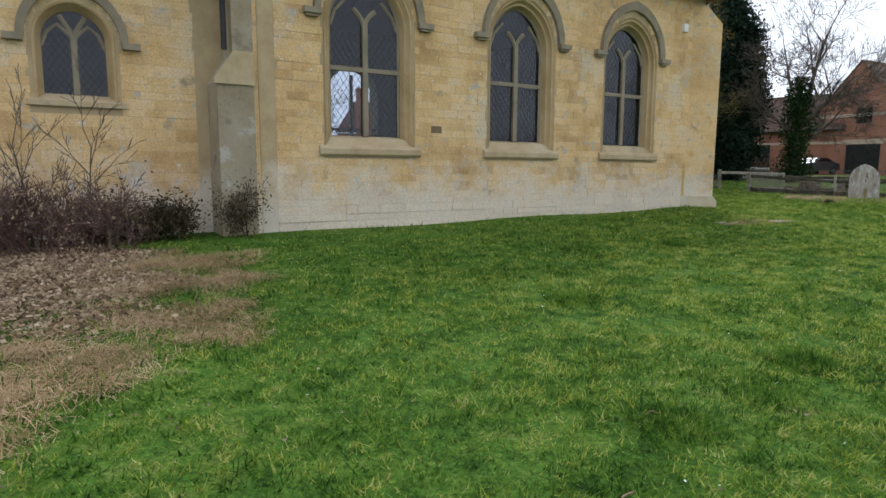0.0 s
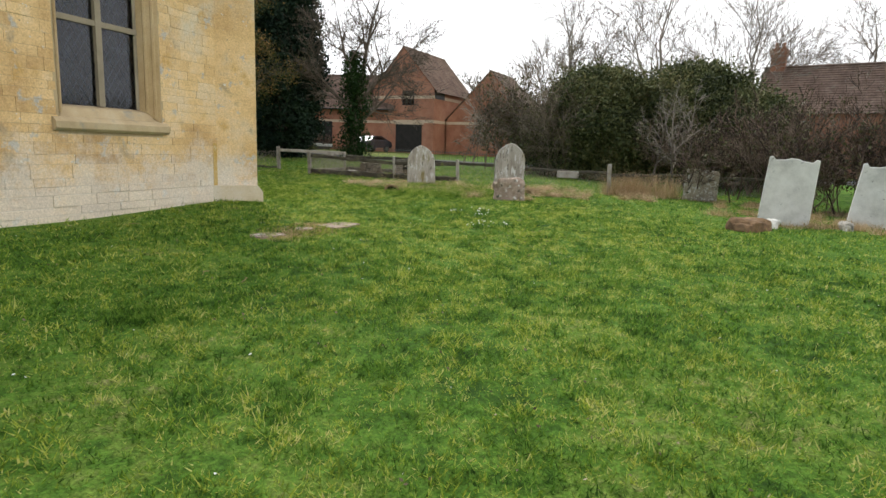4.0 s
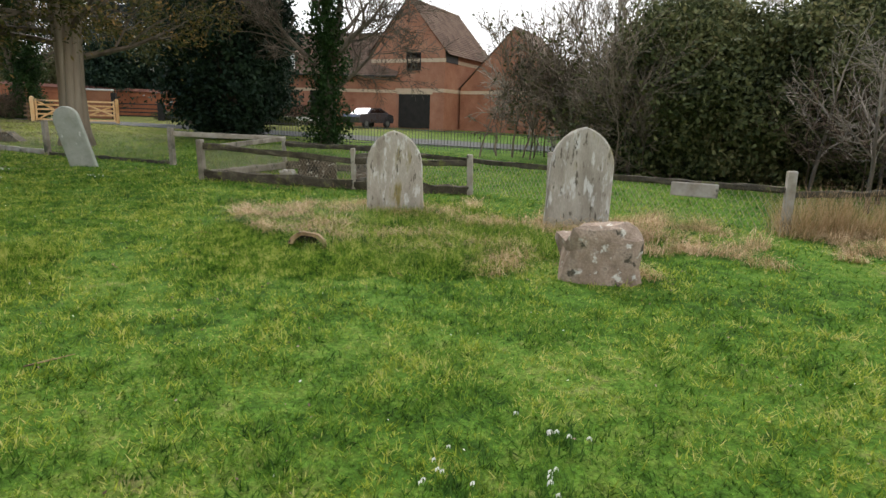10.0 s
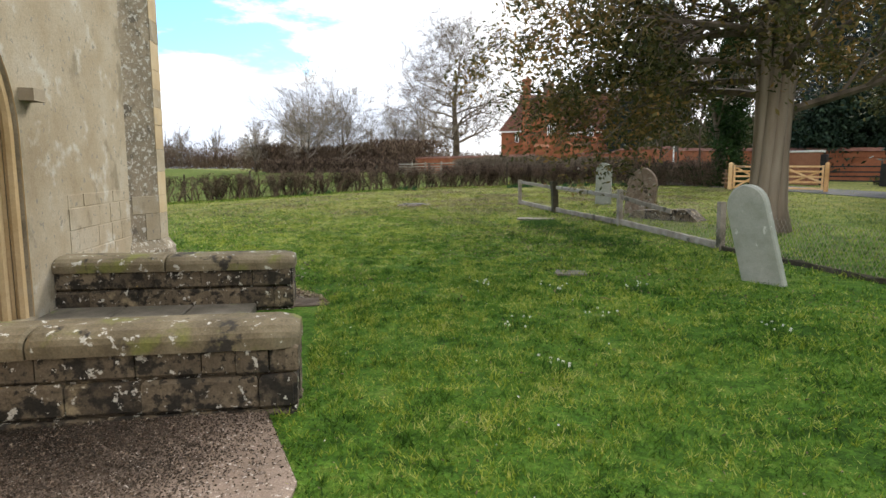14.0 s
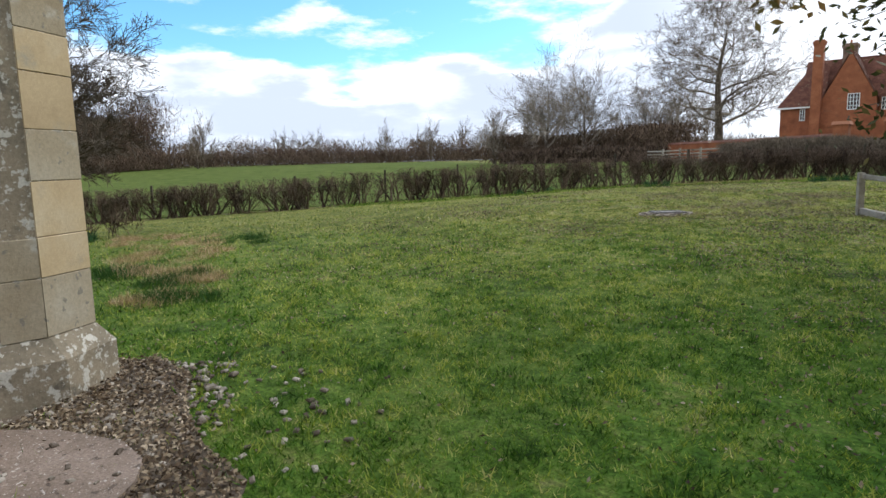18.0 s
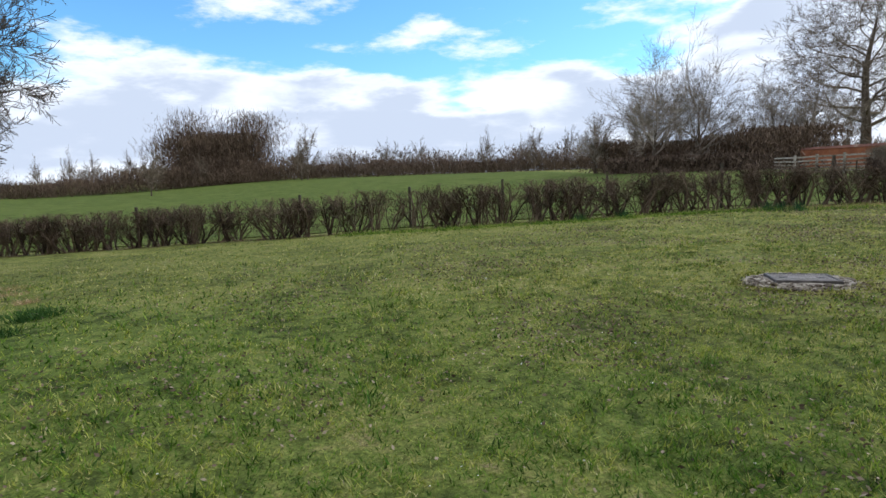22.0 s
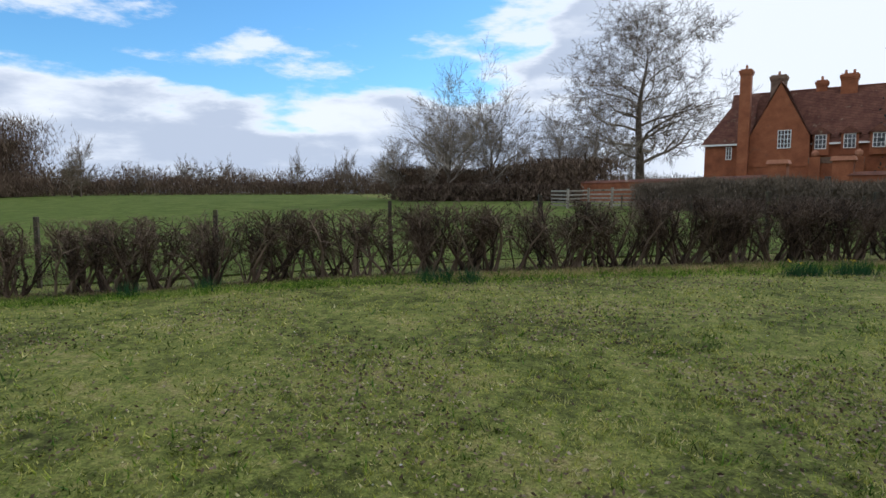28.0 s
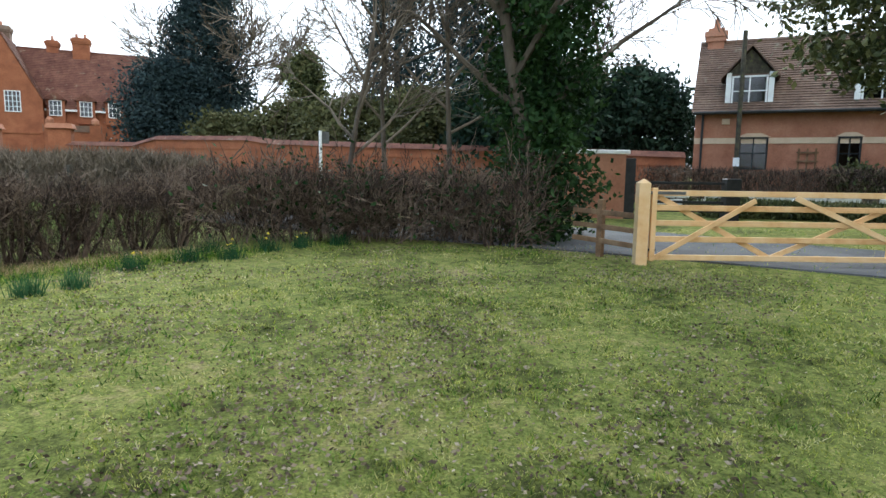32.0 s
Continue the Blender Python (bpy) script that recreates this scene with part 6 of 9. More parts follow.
def gabled(parent, x0, x1, y0, y1, eave, apex, wall, tile, axis="x", over=0.35, rows=26):
    """Four walls and a pitched roof; the ridge runs along the axis."""
    if axis == "x":
        my = (y0 + y1) / 2
        part("wall", Geo().prism([(y0, -0.5), (y1, -0.5), (y1, eave), (my, apex), (y0, eave)], x0, x1, axis="x"), wall, parent)
        k = (apex - eave) / (my - y0)
        lo = eave - over * k
        part("roof", tiled_slope((x0 - 0.15, y0 - over, lo), (x1 + 0.15, y0 - over, lo), (x1 + 0.15, my, apex), (x0 - 0.15, my, apex), rows), tile, parent)
        part("roof", tiled_slope((x1 + 0.15, y1 + over, lo), (x0 - 0.15, y1 + over, lo), (x0 - 0.15, my, apex), (x1 + 0.15, my, apex), rows), tile, parent)
        part("ridge", Geo().tube([(x0 - 0.15, my, apex + 0.06), (x1 + 0.15, my, apex + 0.06)], 0.12, 6), tile, parent)
    else:
        mx = (x0 + x1) / 2
        part("wall", Geo().prism([(x0, -0.5), (x1, -0.5), (x1, eave), (mx, apex), (x0, eave)], y0, y1, axis="y"), wall, parent)
        k = (apex - eave) / (mx - x0)
        lo = eave - over * k
        part("roof", tiled_slope((x0 - over, y1 + 0.1, lo), (x0 - over, y0 - 0.12, lo), (mx, y0 - 0.12, apex), (mx, y1 + 0.1, apex), rows), tile, parent)
        part("roof", tiled_slope((x1 + over, y0 - 0.12, lo), (x1 + over, y1 + 0.1, lo), (mx, y1 + 0.1, apex), (mx, y0 - 0.12, apex), rows), tile, parent)
        part("ridge", Geo().tube([(mx, y0 - 0.12, apex + 0.06), (mx, y1 + 0.1, apex + 0.06)], 0.12, 6), tile, parent)


def chimney(parent, x, y, z0, z1, w, d, pots=2, mat=None):
    g = Geo().box(x - w / 2, x + w / 2, y - d / 2, y + d / 2, z0, z1 - 0.7)
    g.box(x - w / 2 - 0.08, x + w / 2 + 0.08, y - d / 2 - 0.08, y + d / 2 + 0.08, z1 - 0.7, z1 - 0.5)
    g.box(x - w / 2 - 0.14, x + w / 2 + 0.14, y - d / 2 - 0.14, y + d / 2 + 0.14, z1 - 0.5, z1 - 0.25)
    g.box(x - w / 2, x + w / 2, y - d / 2, y + d / 2, z1 - 0.25, z1 - 0.1)
    c = part("chimney", g, mat or M_BRICK, parent)
    for i in range(pots):
        px = x - w / 2 + w * (i + 0.5) / pots
        part("chimney_pot", Geo().tube([(px, y, z1 - 0.12), (px, y, z1 + 0.35)], [0.15, 0.11], 8), M_BRICK_B, c)


# the red brick hall across the fields
hall = thing("manor_house", at_ground(-17.2, 113.0, 3), "large orange-red brick manor house with tall chimneys and white windows", "house")
gabled(hall, 2.0, 20.5, 1.2, 9.5, 6.3, 11.9, M_BRICK, M_TILE_R, "x", rows=34)
gabled(hall, 4.5, 10.2, 0.0, 6.0, 6.6, 12.2, M_BRICK, M_TILE_R, "y", rows=34)
part("wall", Geo().box(0.0, 4.5, 0.6, 9.0, -0.5, 6.3), M_BRICK, hall)
part("roof", tiled_slope((-0.3, 0.3, 6.1), (4.7, 0.3, 6.1), (4.7, 4.6, 11.9), (2.9, 4.6, 11.9), 30), M_TILE_R, hall)
part("roof", tiled_slope((-0.3, 9.2, 6.1), (-0.3, 0.3, 6.1), (2.9, 4.6, 11.9), (2.9, 5.2, 11.9), 30), M_TILE_R, hall)
part("eaves_board", Geo().box(-0.3, 4.6, 0.22, 0.30, 5.9, 6.1), M_WHITE, hall)
part("eaves_board", Geo().box(10.2, 20.5, 0.78, 0.86, 5.72, 5.9), M_WHITE, hall)
chimney(hall, 4.1, -0.35, -0.4, 13.9, 1.05, 1.0, 1)
chimney(hall, 6.5, 5.2, 10.0, 13.9, 1.5, 1.2, 1, M_TILE)
chimney(hall, 10.6, 5.6, 10.5, 13.0, 1.0, 1.0, 1)
chimney(hall, 13.1, 5.4, 10.0, 13.4, 1.5, 1.3, 2)
house_window(hall, 7.9, 5.4, 1.25, 1.9, -0.03, (4, 4))
house_window(hall, 2.5, 4.4, 0.6, 1.4, 0.56, (2, 3))
for wx in (11.1, 13.6, 16.0):                # dormer windows breaking the eaves
    dm = new("dormer")
    dm.parent = hall
    dm.matrix_basis = pose(wx, 0.7, 5.2)
    part("wall", Geo().box(-0.75, 0.75, 0.06, 2.0, -0.6, 1.6), M_BRICK, dm)
    part("roof", Geo().prism([(-0.95, 1.55), (0.95, 1.55), (0, 2.3)], -0.15, 2.4), M_TILE_R, dm)
    house_window(dm, 0, 0.05, 1.05, 1.45, -0.0, (3, 3))
house_window(hall, 1.2, 1.4, 0.8, 0.9, 0.56, (2, 2))
house_window(hall, 6.3, 1.3, 0.9, 1.1, -0.03, (2, 2))
part("string_course", Geo().box(4.9, 9.9, -0.1, -0.004, 3.5, 3.75), M_BRICK, hall)
part("porch", Geo().box(10.3, 15.0, -1.6, 1.15, -0.4, 3.7), M_BRICK, hall)
part("balustrade", Geo().box(10.3, 15.0, -1.65, -1.5, 3.7, 4.3), M_TILE, hall)
house_window(hall, 12.7, 0.1, 1.8, 2.3, -1.64, (4, 2), M_RAIL)
for wx in (10.9, 14.5):
    part("pier", Geo().box(wx - 0.45, wx + 0.45, -2.2, -1.61, -0.4, 4.3), M_BRICK, hall)
    part("ball_finial", Geo().tube([(wx, -1.9, 4.3), (wx, -1.9, 4.5), (wx, -1.9, 4.75), (wx, -1.9, 5.0)], [0.2, 0.34, 0.34, 0.1], 10), M_BRICK_B, hall)

# garden wall with stepped tiled coping
def garden_wall(pts, label):
    w = thing("garden_wall", Matrix(), label, "wall")
    for (x0, y0, h0), (x1, y1, h1) in zip(pts, pts[1:]):
        a, b = Vector((x0, y0, gz(x0, y0))), Vector((x1, y1, gz(x1, y1)))
        d = b - a
        s = Vector((-d.y, d.x, 0)).normalized() * 0.2
        up0, up1 = Vector((0, 0, h0)), Vector((0, 0, h1))
        dn = Vector((0, 0, -0.5))
        part("wall", Geo().add([a - s + dn, b - s + dn, b + s + dn, a + s + dn, a - s + up0, b - s + up1, b + s + up1, a + s + up0], [(0, 1, 5, 4), (2, 3, 7, 6), (1, 2, 6, 5), (3, 0, 4, 7), (4, 5, 6, 7)]), M_BRICK, w)
        s2 = s * 1.6
        r = Vector((0, 0, 0.25))
        part("coping", Geo().add([a - s2 + up0, b - s2 + up1, b + s2 + up1, a + s2 + up0, a + up0 + r, b + up1 + r], [(0, 1, 5, 4), (2, 3, 4, 5), (0, 4, 3), (1, 2, 5), (0, 3, 2, 1)]), M_TILE_R, w)
        n = Vector((-d.y, d.x, 0)).normalized()
        part("band", Geo().add([a - s * 1.25 + up0 * 0.8, b - s * 1.25 + up1 * 0.8, b - s * 1.25 + up1 * 0.87, a - s * 1.25 + up0 * 0.87, a - s + up0 * 0.8, b - s + up1 * 0.8, b - s + up1 * 0.87, a - s + up0 * 0.87], [(0, 1, 2, 3), (0, 1, 5, 4), (3, 2, 6, 7)]), M_BRICK, w)
    return w


garden_wall([(-27.5, 104.0, 2.0), (-15, 97.5, 2.0), (-6.2, 92.5, 2.0)], "orange brick garden wall with tiled coping before the hall")
garden_wall([(-1.5, 90.0, 2.0), (2.6, 87.2, 2.0), (3.9, 86.0, 2.4), (8.6, 81.0, 2.4), (9.8, 79.6, 2.2), (14, 75.0, 2.1), (19, 70.8, 2.0), (25.6, 67.2, 1.9)], "orange brick garden wall with stepped coping along the lane")
gp = thing("gate_piers", Matrix(), "pair of brick gate piers with an iron gate", "gateway")
for px, py in ((-6.0, 92.4), (-1.7, 90.2)):
    part("pier", Geo().box(px - 0.6, px + 0.6, py - 0.6, py + 0.6, gz(px, py) - 0.4, gz(px, py) + 3.0), M_BRICK, gp)
    part("cap", Geo().box(px - 0.75, px + 0.75, py - 0.75, py + 0.75, gz(px, py) + 3.0, gz(px, py) + 3.3, taper=0.1), M_BRICK_B, gp)

# barn conversion with two gables across the lane
barn = thing("brick_house", at_ground(35.8, 57.4, -64), "rose-brown brick house with cream bands and two steep gables", "house")
gabled(barn, 0.0, 6.6, 0.0, 9.0, 5.9, 9.7, M_BRICK_B, M_TILE, "y", rows=24)
for z in (2.75, 5.0):
    part("string_course", Geo().box(0.0, 6.6, -0.03, -0.003, z, z + 0.28), M_STRING, barn)
    part("string_course", Geo().box(6.603, 6.63, 0.0, 9.0, z, z + 0.28), M_STRING, barn)
house_window(barn, 3.9, 4.4, 1.25, 1.35, -0.04, (3, 2), M_BLACK)
# flat near-black panel painted as the shade inside the garage
part("garage_opening", Geo().box(2.6, 5.4, -0.05, 0.1, 0.0, 2.6), M_DARKIN, barn)
part("lintel", Geo().box(2.4, 5.6, -0.06, -0.004, 2.6, 2.78), M_STRING, barn)
gabled(barn, 6.8, 15.5, 2.5, 9.0, 3.2, 7.6, M_BRICK_B, M_TILE, "y", rows=20)
part("string_course", Geo().box(6.8, 15.5, 2.46, 2.497, 2.75, 3.0), M_STRING, barn)
part("upper_boarding", Geo().box(6.604, 6.66, 0.1, 2.2, 5.0, 5.9), M_BLACK, barn)

# coach house beyond the gate
coach = thing("coach_house", at_ground(25.9, 67.0, -47), "rose brick coach house with tiled roof, dormers and cream band", "house")
gabled(coach, 0.0, 16.0, 0.0, 6.5, 4.1, 7.2, M_BRICK_B, M_TILE, "x", rows=30)
part("string_course", Geo().box(0.0, 16.0, -0.03, -0.003, 2.5, 2.74), M_STRING, coach)
for wx, ww in ((2.3, 1.1), (5.7, 0.8)):
    house_window(coach, wx, 1.42, ww, 1.35, -0.04, (2, 2), M_BLACK)
    part("arch_lintel", Geo().prism([(wx - ww / 2 - 0.1, 2.77), (wx - ww / 4, 2.93), (wx + ww / 4, 2.93), (wx + ww / 2 + 0.1, 2.77)], -0.045, -0.004), M_STRING, coach)
part("door", Geo().box(8.8, 9.9, -0.05, 0.05, 0.0, 2.55), M_DARKIN, coach)
for dx in (2.0, 6.6):
    dm = new("dormer")
    dm.parent = coach
    dm.matrix_basis = pose(dx, 0.06, 3.92)
    part("cheeks", Geo().box(-0.85, 0.85, 0.0, 2.2, 0.0, 1.5), M_TILE, dm)
    house_window(dm, 0, 0.12, 1.35, 1.25, -0.05, (2, 2))
    part("surround", Geo().box(-0.9, -0.7, -0.08, -0.004, 0.0, 1.5).box(0.7, 0.9, -0.08, -0.004, 0.0, 1.5).box(-0.9, 0.9, -0.08, -0.004, -0.1, 0.1), M_WHITE, dm)
    part("gablet", Geo().prism([(-0.85, 1.45), (0.85, 1.45), (0, 2.45)], -0.02, 2.6), M_DARKWOOD, dm, "dark boarded gable")
    for sg in (-1, 1):
        part("roof", Geo().add([(sg * 1.1, -0.25, 1.32), (0, -0.25, 2.62), (0, 2.9, 2.62), (sg * 1.1, 2.9, 1.32), (sg * 1.1, -0.25, 1.24), (0, -0.25, 2.54), (0, 2.9, 2.54), (sg * 1.1, 2.9, 1.24)], [(0, 1, 2, 3), (4, 5, 6, 7), (0, 1, 5, 4), (1, 2, 6, 5), (2, 3, 7, 6), (3, 0, 4, 7)]), M_TILE, dm)
part("lamp_post", Geo().tube([(1.7, -0.5, -0.3), (1.7, -0.5, 7.0)], 0.09, 8), M_DARKWOOD, coach, "dark wooden pole")
part("notice", Geo().soft(1.58, 1.82, -0.62, -0.60, 1.55, 1.9, 0.005), M_WHITE, coach, "small white notice on the pole")
part("trellis", Geo().box(3.95, 4.02, -0.05, -0.004, 1.2, 2.3).box(4.25, 4.32, -0.05, -0.004, 1.2, 2.3).box(4.55, 4.62, -0.05, -0.004, 1.2, 2.3).box(3.9, 4.67, -0.07, -0.05, 1.4, 1.47).box(3.9, 4.67, -0.07, -0.05, 1.75, 1.82).box(3.9, 4.67, -0.07, -0.05, 2.1, 2.17), M_TIMBER_BROWN, coach, "brown wooden trellis")
part("alarm_box", Geo().soft(1.05, 1.35, -0.1, 0.0, 3.3, 3.55, 0.02), M_STRING, coach, "small yellow alarm box")
chimney(coach, 0.5, 3.2, 6.5, 8.0, 0.7, 0.6, 1, M_BRICK_B)
part("downpipe", Geo().tube([(0.3, -0.08, 0), (0.3, -0.08, 3.9)], 0.05, 6), M_BLACK, coach)
part("gutter", Geo().tube([(-0.1, -0.42, 3.76), (16.1, -0.42, 3.76)], 0.07, 6), M_BLACK, coach)
# house half hidden behind the hedge
far_h = thing("brick_house", at_ground(50.5, 27.5, -75), "brick house with brown roof half hidden behind bushes", "house")
gabled(far_h, 0.0, 12.0, 0.0, 7.0, 4.6, 8.0, M_BRICK_B, M_TILE, "x", rows=20)
house_window(far_h, 3.0, 2.6, 1.6, 1.2, -0.04, (3, 1))
chimney(far_h, 0.8, 3.5, 6.5, 9.6, 1.0, 0.8, 2, M_BRICK_B)


def car(m, label):
    """A parked hatchback."""
    e = thing("car", m, label, "car")
    prof = [(-2.0, 0.35), (-2.05, 0.75), (-1.9, 0.95), (-1.1, 1.02), (-0.5, 1.42), (0.7, 1.45), (1.55, 1.05), (2.0, 0.95), (2.08, 0.6), (2.0, 0.35)]
    bm = bmesh.new()
    rows_ = []
    for y, k in ((-0.85, 0.94), (-0.78, 1.0), (0.78, 1.0), (0.85, 0.94)):
        rows_.append([bm.verts.new((x * (0.99 if k < 1 else 1), y * (0.86 if z > 1.1 else 1), 0.35 + (z - 0.35) * k)) for x, z in prof])
    n = len(prof)
    for a, b in zip(rows_, rows_[1:]):
        for i in range(n):
            bm.faces.new((a[i], a[(i + 1) % n], b[(i + 1) % n], b[i]))
    bm.faces.new(rows_[0]), bm.faces.new(rows_[-1][::-1])
    bmesh.ops.recalc_face_normals(bm, faces=bm.faces)
    me = bpy.data.meshes.new("body")
    bm.to_mesh(me)
    bm.free()
    part("body", me, M_CAR, e)
    for sg in (-1, 1):
        part("side_window", Geo().prism([(-0.85, 1.02), (-0.42, 1.36), (0.62, 1.38), (1.2, 1.05)], sg * 0.80 - 0.02, sg * 0.80 + 0.02), M_PANE, e)
        for wx in (-1.25, 1.25):
            wl_ = part("wheel", Geo().tube([(wx, sg * 0.68, 0.31), (wx, sg * 0.87, 0.31)], 0.31, 16), M_TYRE, e)
            part("rim", Geo().tube([(wx, sg * 0.872, 0.31), (wx, sg * 0.885, 0.31)], 0.19, 10), M_RAIL, wl_)
        part("headlight", Geo().box(-2.06, -1.98, sg * 0.62 - 0.13, sg * 0.62 + 0.13, 0.70, 0.80), M_RAIL, e)
    return e


car(at_ground(33.5, 54.0, 20, 0.03), "dark grey parked car before the brick house")

# ---- trees and hedges ----
def bare_tree(name, m, height, radius, seed, label, depth=4, mat=None, twig=0.012, spread=0.6, kids=(4, 6), start=0.30, shrink=0.62, trunk=0.42, category="tree", group="bare trees"):
    """A leafless tree: tapered trunk, limbs and twigs."""
    rng = np.random.default_rng(seed)
    e = thing(name, m, label, category, group)
    t = Geo()
    h = height * trunk
    pts = [Vector((0, 0, -0.3))]
    d = Vector((0, 0, 1))
    for i in range(6):
        d = (d + Vector((rng.normal() * 0.05, rng.normal() * 0.05, 0))).normalized()
        pts.append(pts[-1] + d * (h + 0.3) / 6)
    rad = [radius * (1.35 if i == 0 else 1.0 - 0.09 * i) for i in range(7)]
    t.tube(pts, rad, 9, cap=False)
    part("trunk", t, M_BARK, e, smooth=True)
    c = Geo()
    n = int(rng.integers(5, 8))
    for k in range(n + 1):
        f = 0.45 + 0.55 * k / n
        j = min(int(f * 6), 5)
        base = pts[j].lerp(pts[j + 1], f * 6 - j)
        an = k * 2.4 + rng.uniform(-0.4, 0.4)
        tilt = rng.uniform(0.75, 1.15) - 0.45 * (k / n) if k < n else 0.1
        dv = Vector((math.cos(an) * math.sin(tilt), math.sin(an) * math.sin(tilt), math.cos(tilt)))
        branches(c, base, dv, height * rng.uniform(0.30, 0.40) * (1.25 if k == n else 1), radius * rng.uniform(0.38, 0.55), depth, rng, spread, kids, shrink, 0.0, 0.15, 5, twig, start, None, 0.10)
    part("crown", c, mat or M_TWIG, e)
    return e


def hawthorn_bush(seed, height=1.15, stems=9):
    """One trimmed leafless hedge plant: gnarled stems fanning out of one stool, and its twiggy clipped top."""
    rng = np.random.default_rng(seed)
    stem, twigs = Geo(), Geo()
    for k in range(stems):
        side = 1 if rng.uniform() < 0.5 else -1
        p = Vector((rng.normal() * 0.10, rng.normal() * 0.06, -0.08))
        dv = Vector((side * rng.uniform(0.05, 0.85), rng.normal() * 0.2, 1.0)).normalized()
        ln, r = height * rng.uniform(0.72, 1.02), rng.uniform(0.014, 0.036)
        pts = [p]
        for i in range(6):
            dv = (dv + Vector((rng.normal() * 0.24, rng.normal() * 0.13, 0.16))).normalized()
            pts.append(pts[-1] + dv * ln / 6)
        stem.tube(pts, [r * q for q in (1.15, 0.95, 0.85, 0.78, 0.62, 0.5, 0.35)], 5)
        for q in range(9):
            f = 0.18 + 0.82 * ((q + rng.uniform()) / 9) ** 0.62
            j = min(int(f * 6), 5)
            base = pts[j].lerp(pts[j + 1], f * 6 - j)
            a2, t2 = rng.uniform(0, 2 * math.pi), rng.uniform(0.3, 1.3)
            d2 = Vector((math.cos(a2) * math.sin(t2), math.sin(a2) * math.sin(t2) * 0.6, math.cos(t2)))
            branches(twigs, base, d2, height * rng.uniform(0.16, 0.32), r * 0.40, 2, rng, 0.8, (2, 3), 0.62, 0.0, 0.34, 3, 0.0030, 0.2, None, 0.1)
    top = height * 0.97
    for g in (stem, twigs):
        g.v = [(x, y, z if z < top else top + (z - top) * 0.18) for x, y, z in g.v]
    return stem, twigs


HEDGE = [(-25.5, 26.0), (-19.8, 32.2), (-15.3, 37.6), (-12.5, 41.0), (-10.4, 43.2), (-8.2, 45.3), (-5.8, 47.8), (-3.4, 50.0), (-1.4, 52.0), (0.2, 53.8), (2.0, 55.4), (3.8, 56.6), (5.6, 57.3)]
rng = np.random.default_rng(77)
seglen = [math.dist(a, b) for a, b in zip(HEDGE, HEDGE[1:])]
total = sum(seglen)
s, bi, plants = 0.0, 0, []
while s < total:
    q, i = s, 0
    while i < len(seglen) - 1 and q > seglen[i]:
        q -= seglen[i]
        i += 1
    f = q / seglen[i]
    x, y = HEDGE[i][0] + (HEDGE[i + 1][0] - HEDGE[i][0]) * f, HEDGE[i][1] + (HEDGE[i + 1][1] - HEDGE[i][1]) * f
    x, y = x + rng.normal() * 0.08, y + rng.normal() * 0.08
    at = at_ground(x, y, rng.uniform(-18, 18) + 45 + 180 * int(rng.integers(0, 2)))
    sc = (rng.uniform(0.8, 1.3), 1, rng.uniform(0.98, 1.08))
    if bi < 8:
        e = thing("hedge_plant", at, "trimmed leafless brown hawthorn hedge plant", "hedge plant", "hawthorn hedge")
        st, tw = hawthorn_bush(100 + bi, 1.19 + 0.04 * (bi % 3), stems=(8, 6, 10, 7, 12, 7, 9, 5)[bi])
        part("stem", st, M_HEDGETWIG, e)
        part("twiggery", tw, M_HEDGETWIG, e)
        plants.append(e)
    else:
        e = copy_thing(plants[int(rng.integers(0, 8))], at)
    e.scale = sc
    s += rng.uniform(0.30, 0.52) if rng.uniform() < 0.9 else rng.uniform(0.7, 0.95)
    bi += 1

# untrimmed end of the hedge, by the gate
def thicket(name, pts, height, seed, label, mat, twig=0.004, stems=3, depth=3, step=0.5, width=0.6, leaves=None, nleaf=0, lsize=0.05, category="hedge"):
    rng = np.random.default_rng(seed)
    e = thing(name, Matrix(), label, category)
    g = Geo()
    tips = []
    for (x0, y0), (x1, y1) in zip(pts, pts[1:]):
        n = max(1, int(math.dist((x0, y0), (x1, y1)) / step))
        for k in range(n):
            for q in range(stems):
                f = (k + rng.uniform()) / n
                x, y = x0 + (x1 - x0) * f + rng.normal() * width, y0 + (y1 - y0) * f + rng.normal() * width
                an, tilt = rng.uniform(0, 2 * math.pi), abs(rng.normal()) * 0.30
                dv = Vector((math.cos(an) * math.sin(tilt), math.sin(an) * math.sin(tilt), math.cos(tilt)))
                branches(g, Vector((x, y, gz(x, y) - 0.1)), dv, height * rng.uniform(0.35, 0.62), rng.uniform(0.6, 1.3) * 0.012 * height ** 0.7, depth, rng, 0.6, (2, 4), 0.66, 0.0, 0.16, 4, twig, 0.25, tips, 0.12)
    part("branchwork", g, mat, e)
    if leaves and nleaf:
        tp = np.array(tips)
        c = tp[rng.integers(0, len(tp), nleaf)] + rng.normal(size=(nleaf, 3)) * 0.10
        ob = new("leaves", soup("leaves", leaf_quads(c, lsize, rng), 1, leaves, 4))
        ob.parent = e
    return e


thicket("hedge", [(6.8, 57.7), (7.8, 58.2), (10.2, 57.4), (11.6, 56.4)], 1.7, 5, "untrimmed brown hedge with brambles by the gate", M_HEDGETWIG, 0.006, 9, 3, 0.3, 0.4, L_IVY, 2500, 0.05)


